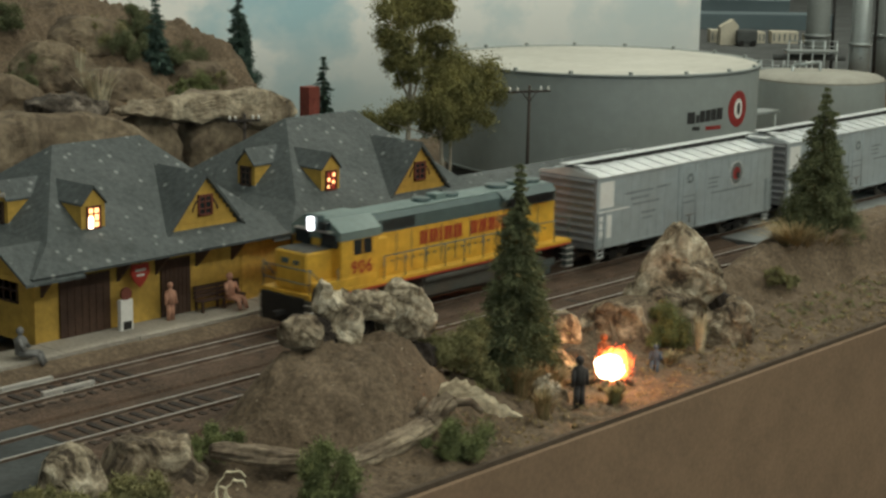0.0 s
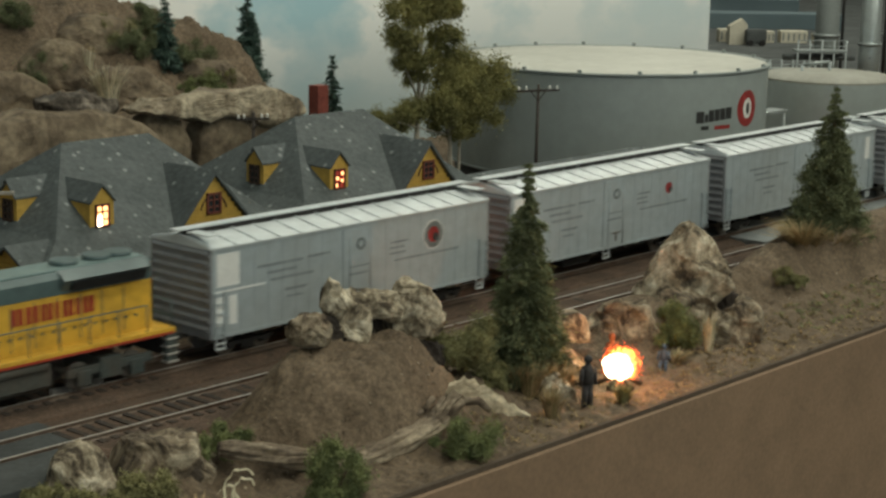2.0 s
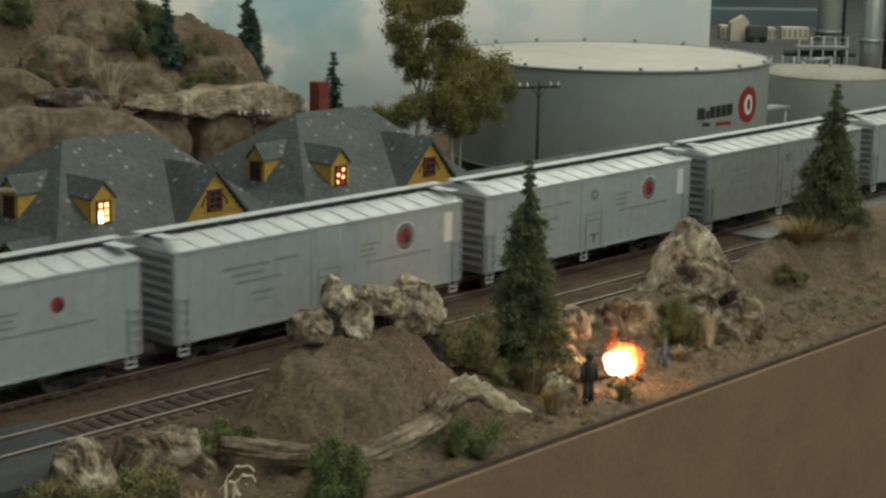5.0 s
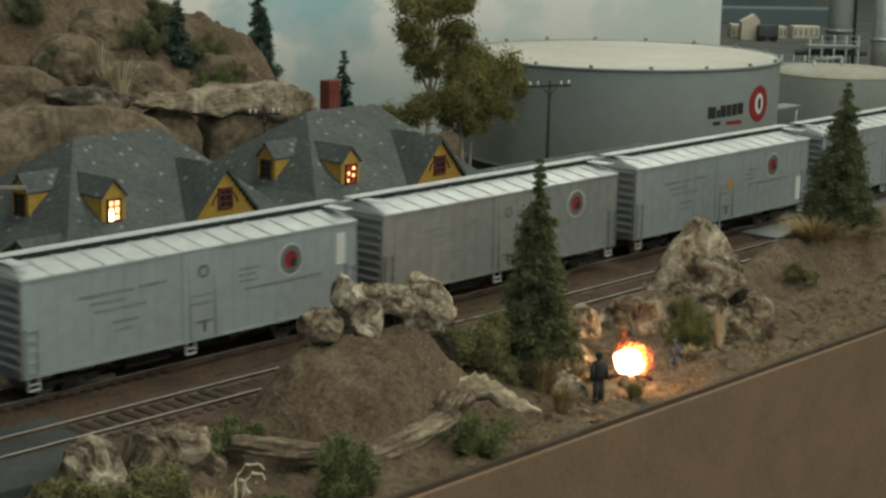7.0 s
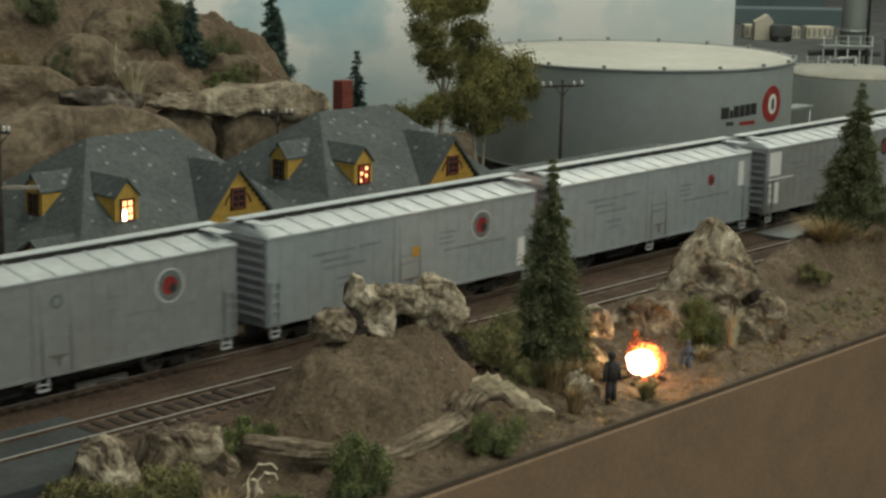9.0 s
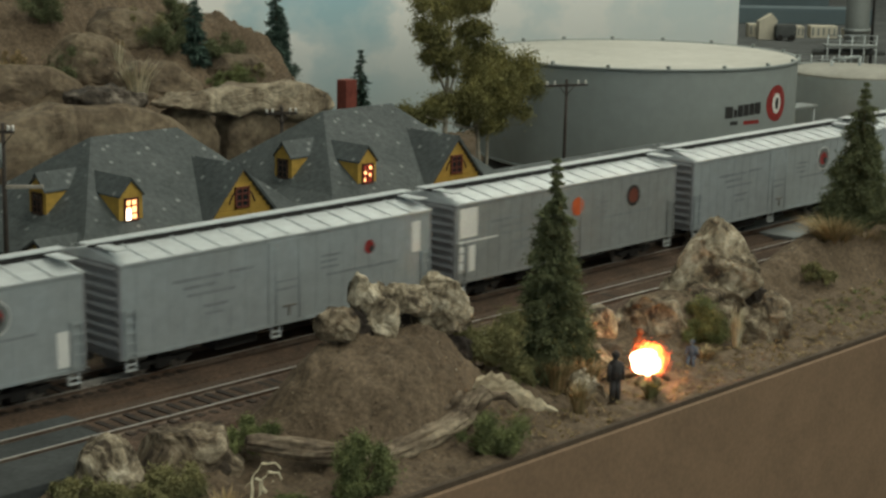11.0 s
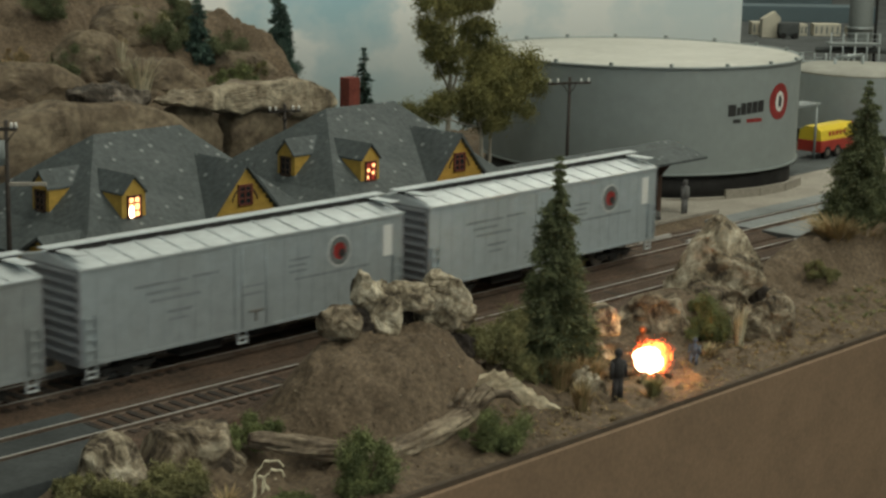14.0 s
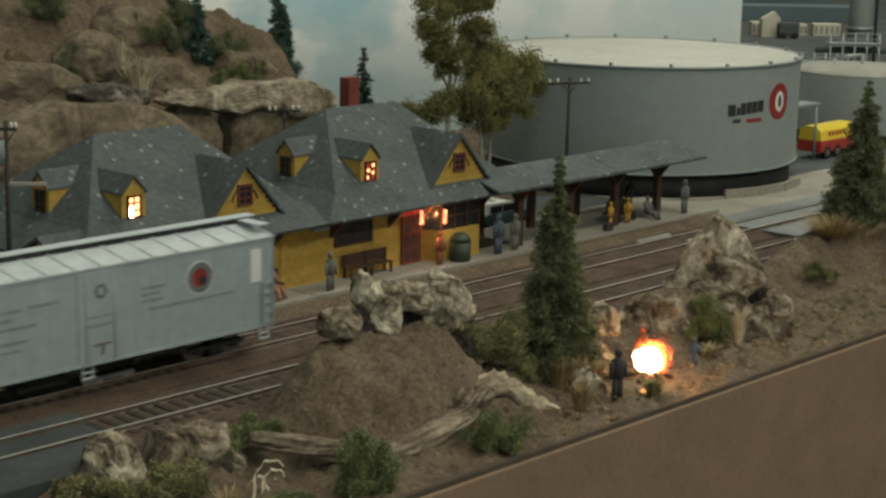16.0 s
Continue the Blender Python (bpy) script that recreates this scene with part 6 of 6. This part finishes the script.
def leafy_tree():
    rng = np.random.default_rng(7)
    th = thing("leafy_tree", at(20.2, 16.0, -0.5), "tall model tree with pale trunks and olive leaves", "tree")
    bm = bmesh.new()
    limbs = [((-0.4, 0, 0), (-0.2, 0, 7.0), 0.2, 0.14), ((-0.2, 0, 7.0), (0.2, 0, 12.6), 0.14, 0.05), ((3.0, 0, 0), (2.6, 0, 5.6), 0.16, 0.1), ((3.7, 0.2, 0), (3.6, 0, 5.2), 0.13, 0.08), ((-0.3, 0, 6.0), (1.4, -0.2, 11.6), 0.1, 0.04),
             ((-0.3, 0, 7.4), (-2.2, 0, 10.6), 0.08, 0.03), ((2.7, 0, 4.6), (1.0, 0, 7.6), 0.08, 0.03), ((2.7, 0, 4.6), (4.6, 0, 7.6), 0.08, 0.03), ((2.6, 0, 4.8), (-2.8, -0.4, 6.2), 0.07, 0.03)]
    for a, b, r0, r1 in limbs:
        rod(bm, a, b, r0, r1, 8)
    part("trunk", bm, M["birch"], th, "pale thin trunks and limbs")
    pts = []
    for cx, cz, r, m in ((-2.3, 10.9, 1.0, 700), (-1.2, 12.6, 1.1, 800), (0.4, 13.4, 1.2, 800), (1.7, 12.4, 0.8, 500), (1.0, 11.0, 0.9, 500), (-1.5, 9.6, 0.8, 450), (1.0, 9.8, 0.7, 300), (2.2, 13.6, 0.7, 350),
                          (-0.9, 8.4, 0.6, 200), (4.0, 8.3, 1.5, 1400), (2.4, 8.0, 1.4, 1200), (5.2, 7.0, 1.1, 800), (3.6, 6.8, 1.4, 1100), (0.8, 7.0, 1.3, 1000), (-1.2, 6.4, 1.1, 800), (-3.0, 6.1, 0.9, 600), (-4.4, 6.0, 0.6, 250), (1.8, 5.8, 1.0, 600), (4.9, 5.6, 0.9, 450), (3.0, 5.0, 0.8, 350)):
        for _ in range(5):
            c = np.array([cx * 1.02 + 0.45, 0, cz]) + rng.normal(size=3) * r * np.array([0.62, 0.6, 0.42])
            pts.append(c + rng.normal(size=(int(m * 1.7), 3)) * r * 0.30)
    flecks("crown", np.concatenate(pts), 0.085, M["leaf"], th, rng, 1.2, width=0.4, label="olive brown leaf clumps")


leafy_tree()


# ---- log and campfire ----
def log():
    th = thing("driftwood_log", at(0, 0, 0), "twisted grey driftwood log with a pale split end", "log")
    way = [Vector(p) for p in ((-18.5, -10.7, 0.30), (-17.8, -11.1, 0.12), (-16.6, -11.8, -0.2), (-15.5, -12.3, -0.45), (-14.4, -12.75, -0.62), (-13.2, -12.95, -0.56), (-12.0, -13.0, -0.45), (-10.9, -13.0, -0.34), (-10.1, -13.0, -0.12), (-9.6, -13.0, 0.25), (-9.0, -13.05, 0.62))]
    rad = [0.20, 0.34, 0.38, 0.33, 0.30, 0.40, 0.47, 0.45, 0.40, 0.36, 0.36]
    for strand, (share, off) in enumerate(((0.74, 0.36), (0.66, 0.50), (0.52, 0.62), (0.40, 0.75))):
        verts, faces, seg, steps = [], [], 26, 130
        for i in range(steps + 1):
            t = i / steps * (len(way) - 1)
            k = min(int(t), len(way) - 2)
            f = t - k
            p0, p1, p2, p3 = way[max(k - 1, 0)], way[k], way[k + 1], way[min(k + 2, len(way) - 1)]
            c = 0.5 * ((2 * p1) + (p2 - p0) * f + (2 * p0 - 5 * p1 + 4 * p2 - p3) * f * f + (3 * p1 - p0 - 3 * p2 + p3) * f ** 3)
            d = (p2 - p1).normalized()
            u = d.cross(Vector((0, 0, 1))).normalized()
            v = u.cross(d)
            r = rad[k] * (1 - f) + rad[k + 1] * f
            turn = strand * 1.57 + t * 0.75
            c = c + (u * math.cos(turn) + v * math.sin(turn)) * r * off * (0.8 + 0.4 * noise.noise(Vector((t * 0.7, strand * 3.0, 0))))
            for j in range(seg):
                a = 2 * math.pi * j / seg
                g = 1 + 0.30 * noise.noise(Vector((math.cos(a) * 1.8, math.sin(a) * 1.8 + strand * 5, t * 0.8))) + 0.20 * math.sin(5 * a + t * 1.9) + 0.24 * noise.noise(Vector((math.cos(a) * 5, math.sin(a) * 5, t * 2.2)))
                verts.append(c + (u * math.cos(a) + v * math.sin(a)) * r * share * g)
            if i:
                e = i * seg
                faces += [(e - seg + j, e - seg + (j + 1) % seg, e + (j + 1) % seg, e + j) for j in range(seg)]
        faces += [tuple(range(seg))[::-1], tuple(range(steps * seg, steps * seg + seg))]
        raw("stem", verts, faces, M["driftwood"], th, "twisted weathered stem", True)
    # the pale split end: a tapering plank with a ragged edge
    spine = [Vector(p) for p in ((-9.5, -13.0, 1.05), (-8.75, -13.1, 1.0), (-7.9, -13.4, 0.48), (-6.95, -13.7, -0.12), (-5.85, -14.0, -0.62))]
    wide = (0.20, 0.36, 0.36, 0.26, 0.04)
    bm = bmesh.new()
    rows = []
    for i in range(25):
        t = i / 24 * 4
        k = min(int(t), 3)
        c, w = spine[k].lerp(spine[k + 1], t - k), wide[k] + (wide[k + 1] - wide[k]) * (t - k)
        w *= 1 + 0.16 * math.sin(i * 1.7) + 0.12 * math.sin(i * 4.1)
        across = Vector((0.38, -0.13, 0.92)).normalized()
        back = Vector((0.55, 0.6, -0.5)).normalized() * (0.30 * (1 - i / 24) + 0.05)
        ridge = Vector((-0.07, -0.07, 0.02)) * (0.6 + 0.5 * math.sin(i * 0.9))
        rows.append([bm.verts.new(p) for p in (c + across * w, c + across * w * 0.3 + ridge, c - across * w * 0.4 + ridge * 0.6, c - across * w, c - across * w * 0.8 + back, c + across * w * 0.7 + back)])
    for p, q in zip(rows, rows[1:]):
        for j in range(6):
            bm.faces.new((p[j], p[(j + 1) % 6], q[(j + 1) % 6], q[j])).material_index = 0 if j < 3 else 1
    bm.faces.new(rows[0][::-1])
    bm.faces.new(rows[-1])
    part("split_end", bm, [M["cutwood"], M["driftwood"]], th, "pale split wood face")
    for way_points, r0, r1 in ((((-9.7, -13.2, 0.05), (-9.0, -13.3, 0.5), (-8.3, -13.5, 0.42), (-7.9, -13.7, 0.0)), 0.22, 0.12), (((-11.9, -12.7, -0.1), (-11.0, -12.6, 0.12), (-10.4, -12.6, 0.28), (-9.9, -12.7, 0.7)), 0.07, 0.12),
                               (((-16.9, -11.3, 0.12), (-15.9, -11.9, -0.08), (-14.9, -12.2, -0.18)), 0.07, 0.05), (((-13.3, -12.6, -0.3), (-12.6, -12.6, 0.02), (-12.2, -12.65, 0.0)), 0.08, 0.05)):
        bm = bmesh.new()
        n = len(way_points) - 1
        for k in range(n):
            rod(bm, way_points[k], way_points[k + 1], r0 + (r1 - r0) * k / n, r0 + (r1 - r0) * (k + 1) / n, 10)
        part("root", bm, M["driftwood"], th, "gnarled root of the log")


log()


def curled_twig():
    th = thing("curled_twig", at(-19.3, -12.5, -1.05), "pale curled dry twig at the layout edge", "twig")
    for x0, top, reach, lean in ((-0.5, 1.15, 1.5, 0.2), (-0.2, 0.95, 0.8, -0.3), (0.1, 0.7, -0.7, 0.2)):
        verts, faces = [], []
        for k in range(25):
            t = k / 24
            c = Vector((x0 + reach * t * t + 0.05 * math.sin(t * 17 + x0), lean * t, top * math.sin(t * 2.4) + 0.03 * math.sin(t * 23)))
            r = 0.062 * (1.1 - 0.7 * t)
            verts += [c + Vector((math.cos(a) * r * 0.7 + math.sin(a) * r * t, math.cos(a) * r * 0.5, math.sin(a) * r)) + Vector((math.cos(a) * r * (1 - t), 0, 0)) for a in (j * math.pi / 3 for j in range(6))]
            if k:
                e = k * 6
                faces += [(e - 6 + j, e - 6 + (j + 1) % 6, e + (j + 1) % 6, e + j) for j in range(6)]
        raw("branch", verts, faces, M["straw"], th, "", True)


curled_twig()


def campfire():
    th = thing("campfire", at(1.05, -13.05, -0.95), "glowing campfire of small logs with sparks", "campfire")
    rng = random.Random(3)
    for k in range(6):
        a = k * math.pi / 3 + 0.2
        part("fire_log", rod(bmesh.new(), (0.95 * math.cos(a), 0.95 * math.sin(a), 0.05), (0.15 * math.cos(a + 2.6), 0.15 * math.sin(a + 2.6), 0.5), 0.11, 0.09, 8), M["bark"], th, "charred stick")
    def flame(name, n, reach, spread, length, width, material, label):
        bm = bmesh.new()
        for _ in range(n):
            d = Vector((rng.gauss(0.40, 0.7), rng.gauss(-0.1, 0.7), rng.gauss(0.1, 0.7))).normalized()
            p = Vector((0.02, 0, 0.76)) + d * (reach + abs(rng.gauss(0, spread)) * (1.0 + 0.5 * d.x))
            rod(bm, p, p + (d + Vector((0, 0, 0.35))) * length * rng.uniform(0.4, 1.3), width * rng.uniform(0.5, 1.2), 0.004, 4)
        return part(name, bm, M[material], th, label)
    core = bmesh.new()
    bmesh.ops.create_icosphere(core, subdivisions=4, radius=0.59)
    for v in core.verts:
        n = v.co.copy()
        v.co *= 1 + 0.20 * noise.noise(n * 2.4) + 0.10 * noise.noise(n * 9.0)
        v.co.z = v.co.z * 0.88 + 0.78
        v.co.x -= 0.10
    part("flame_core", core, M["fire_core"], th, "white hot flame core")
    # emissive spikes build the soft orange and red glow round the core
    flame("flame", 1500, 0.50, 0.12, 0.045, 0.020, "fire_mid", "orange flame tongues that also stand in for the glow round the core")
    flame("flame", 1300, 0.60, 0.14, 0.040, 0.011, "fire_out", "red sparks standing in for the halo at the flame edge")


campfire()
figurine(-2.2, -13.9, -1.0, 2.05, "dark_coat", "stand", "dark painted miniature standing by the campfire", -20)
figurine(4.9, -12.6, -1.1, 1.4, "blue_coat", "sit", "blue painted miniature sitting by the campfire", -60)
figurine(2.75, -11.4, -0.9, 2.0, "rust_coat", "sit", "rust painted miniature sitting behind the fire", 0)


# ---- far layout beyond the backdrop ----
def far_layout():
    tagged(part("ground", boxed(87.4, 40.9, -2.0, 330, 210, -0.6, 0.1), M["far_dark"]), "dark grey far layout surface", "ground", kind="structure")

    def placed(name, px_x, dist, label, category, group=""):
        a = radians(47.07) + math.atan((px_x - 784) / 3061.8)
        k = dist / math.cos(a - radians(47.07))
        return thing(name, at(-55 + k * math.sin(a), -53.5 + k * math.cos(a), -0.6, 0, 0, -47), label, category, group)

    for x, w, h in ((1340, 3.4, 1.7), (1398, 2.6, 1.5), (1450, 3.6, 1.6), (1500, 2.0, 1.2)):
        th = placed("far_shed", x, 236, "small cream shed on the far layout", "shed", "far sheds")
        part("wall", boxed(-w / 2, -1.2, 0, w / 2, 1.2, h, 0.04), M["far_cream"], th)
        slits = bmesh.new()
        for k in range(5):
            box(slits, -w / 2 + 0.2 + k * w / 5, -1.24, 0.3, -w / 2 + 0.42 + k * w / 5, -1.19, h - 0.3)
        part("window", slits, M["far_grey"], th)
    th = placed("far_house", 1352, 232, "small white gabled building on the far layout", "house")
    bm = bmesh.new()
    prism(bm, [(-1.2, -1, 0), (1.2, -1, 0), (1.2, -1, 2.6), (0.5, -1, 3.4), (-1.2, -1, 2.4)], (0, 2, 0))
    part("wall", bm, M["far_cream"], th)
    th = placed("far_vehicle", 1385, 230, "dark toy vehicle on the far layout", "vehicle")
    part("body", boxed(-1.4, -0.8, 0.3, 1.4, 0.8, 2.2, 0.4), M["far_dark"], th)
    part("wheel", rod(rod(bmesh.new(), (-0.8, -0.85, 0.4), (-0.8, 0.8, 0.4), 0.4), (0.8, -0.85, 0.4), (0.8, 0.8, 0.4), 0.4), M["black"], th)
    th = placed("far_warehouse", 1420, 262, "long blue grey warehouse on the far layout", "warehouse")
    part("wall", boxed(-14, -3, 0, 9.5, 3, 2.3, 0.1), M["far_blue"], th)
    th = placed("far_hall", 1350, 300, "pale blue glazed hall on the far layout", "hall")
    part("wall", boxed(-7, -3, 0, 10, 3, 4.6, 0.1), M["far_blue"], th)
    bm = bmesh.new()
    prism(bm, [(-7, -3.2, 2.2), (10, -3.2, 2.2), (12, 0, 4.9), (-5, 0, 4.9)], (0, 0.3, 0.2))
    part("roof", bm, M["backpale"], th, "pale blue sloping glass roof")
    for k in range(4):
        part("window", boxed(-3.5 + k * 1.6, -3.6, 2.6, -2.6 + k * 1.6, -3.0, 3.6, 0.05), M["far_dark"], th)
    # refinery
    for x, r, h, d, m in ((1511, 1.25, 18, 178, "far_grey"), (1588, 1.0, 18, 168, "far_pipe"), (1640, 1.7, 18, 180, "far_grey")):
        th = placed("process_tower", x, d, "tall grey refinery tower", "tower", "refinery towers")
        part("column", lathe(bmesh.new(), [(r, 0), (r, h * 0.3), (r * 0.96, h * 0.31), (r * 0.96, h)], 32), M[m], th)
        part("collar", lathe(bmesh.new(), [(r + 0.02, 5.4), (r + 0.16, 5.45), (r + 0.16, 5.7), (r + 0.02, 5.75)], 32), M["far_pipe"], th)
    for x, d in ((1538, 168), (1614, 160)):
        th = placed("lamp_mast", x, d, "thin dark mast at the refinery", "mast", "refinery masts")
        part("post", rod(bmesh.new(), (0, 0, 0), (0, 0, 18), 0.16, 0.12), M["black"], th)
    for x, z, w, d in ((1500, 5.6, 4.6, 158), (1530, 3.6, 5.5, 150), (1450, 3.2, 4.5, 165), (1560, 2.6, 4.0, 146)):
        th = placed("pipe_rack", x, d, "grey pipe rack with thin railings", "pipe rack", "refinery racks")
        part("deck", boxed(-w / 2, -1.0, z, w / 2, 1.0, z + 0.2, 0.02), M["far_grey"], th)
        for k in range(5):
            xx = -w / 2 + 0.1 + k * (w - 0.2) / 4
            part("leg", rod(bmesh.new(), (xx, -0.9, 0), (xx, -0.9, z + 1.1), 0.08, seg=6), M["far_pipe"], th)
        for dz in (0.6, 1.1):
            part("rail", rod(bmesh.new(), (-w / 2, -0.9, z + dz), (w / 2, -0.9, z + dz), 0.05, seg=6), M["far_pipe"], th)
        part("pipe", rod(bmesh.new(), (-w / 2 - 1, 0.3, z - 0.5), (w / 2 + 1, 0.3, z - 0.5), 0.28, seg=12), M["far_dark"], th)
    for x, d, r in ((1425, 168, 0.9), (1470, 172, 0.8)):
        th = placed("drum", x, d, "dark horizontal drum at the refinery", "drum", "refinery drums")
        part("barrel", rod(bmesh.new(), (-1.2, 0, 2.4), (1.6, 0, 2.4), r, seg=20), M["far_dark"], th)
        part("saddle", boxed(-0.9, -0.5, 0, -0.4, 0.5, 1.7), M["far_dark"], th)
        part("saddle", boxed(0.8, -0.5, 0, 1.3, 0.5, 1.7), M["far_dark"], th)
    th = placed("vent_pipe", 1492, 138, "pale bent vent pipe over the small tank", "pipework")
    bm = bmesh.new()
    rod(bm, (-1.2, -1, 0), (-1.2, -1, 6.4), 0.13)
    rod(bm, (-1.2, -1, 6.4), (1.0, -1, 6.7), 0.13)
    rod(bm, (1.0, -1, 6.7), (1.0, -1, 4.8), 0.13)
    part("pipe", bm, M["far_pipe"], th)


far_layout()


# ---- what moves ----
def motions():
    for ob, x0 in TRAIN:
        walk(ob, [(t, at(x0 - SPEED * t, 0, 0)) for t in range(0, 17, 2)])


motions()
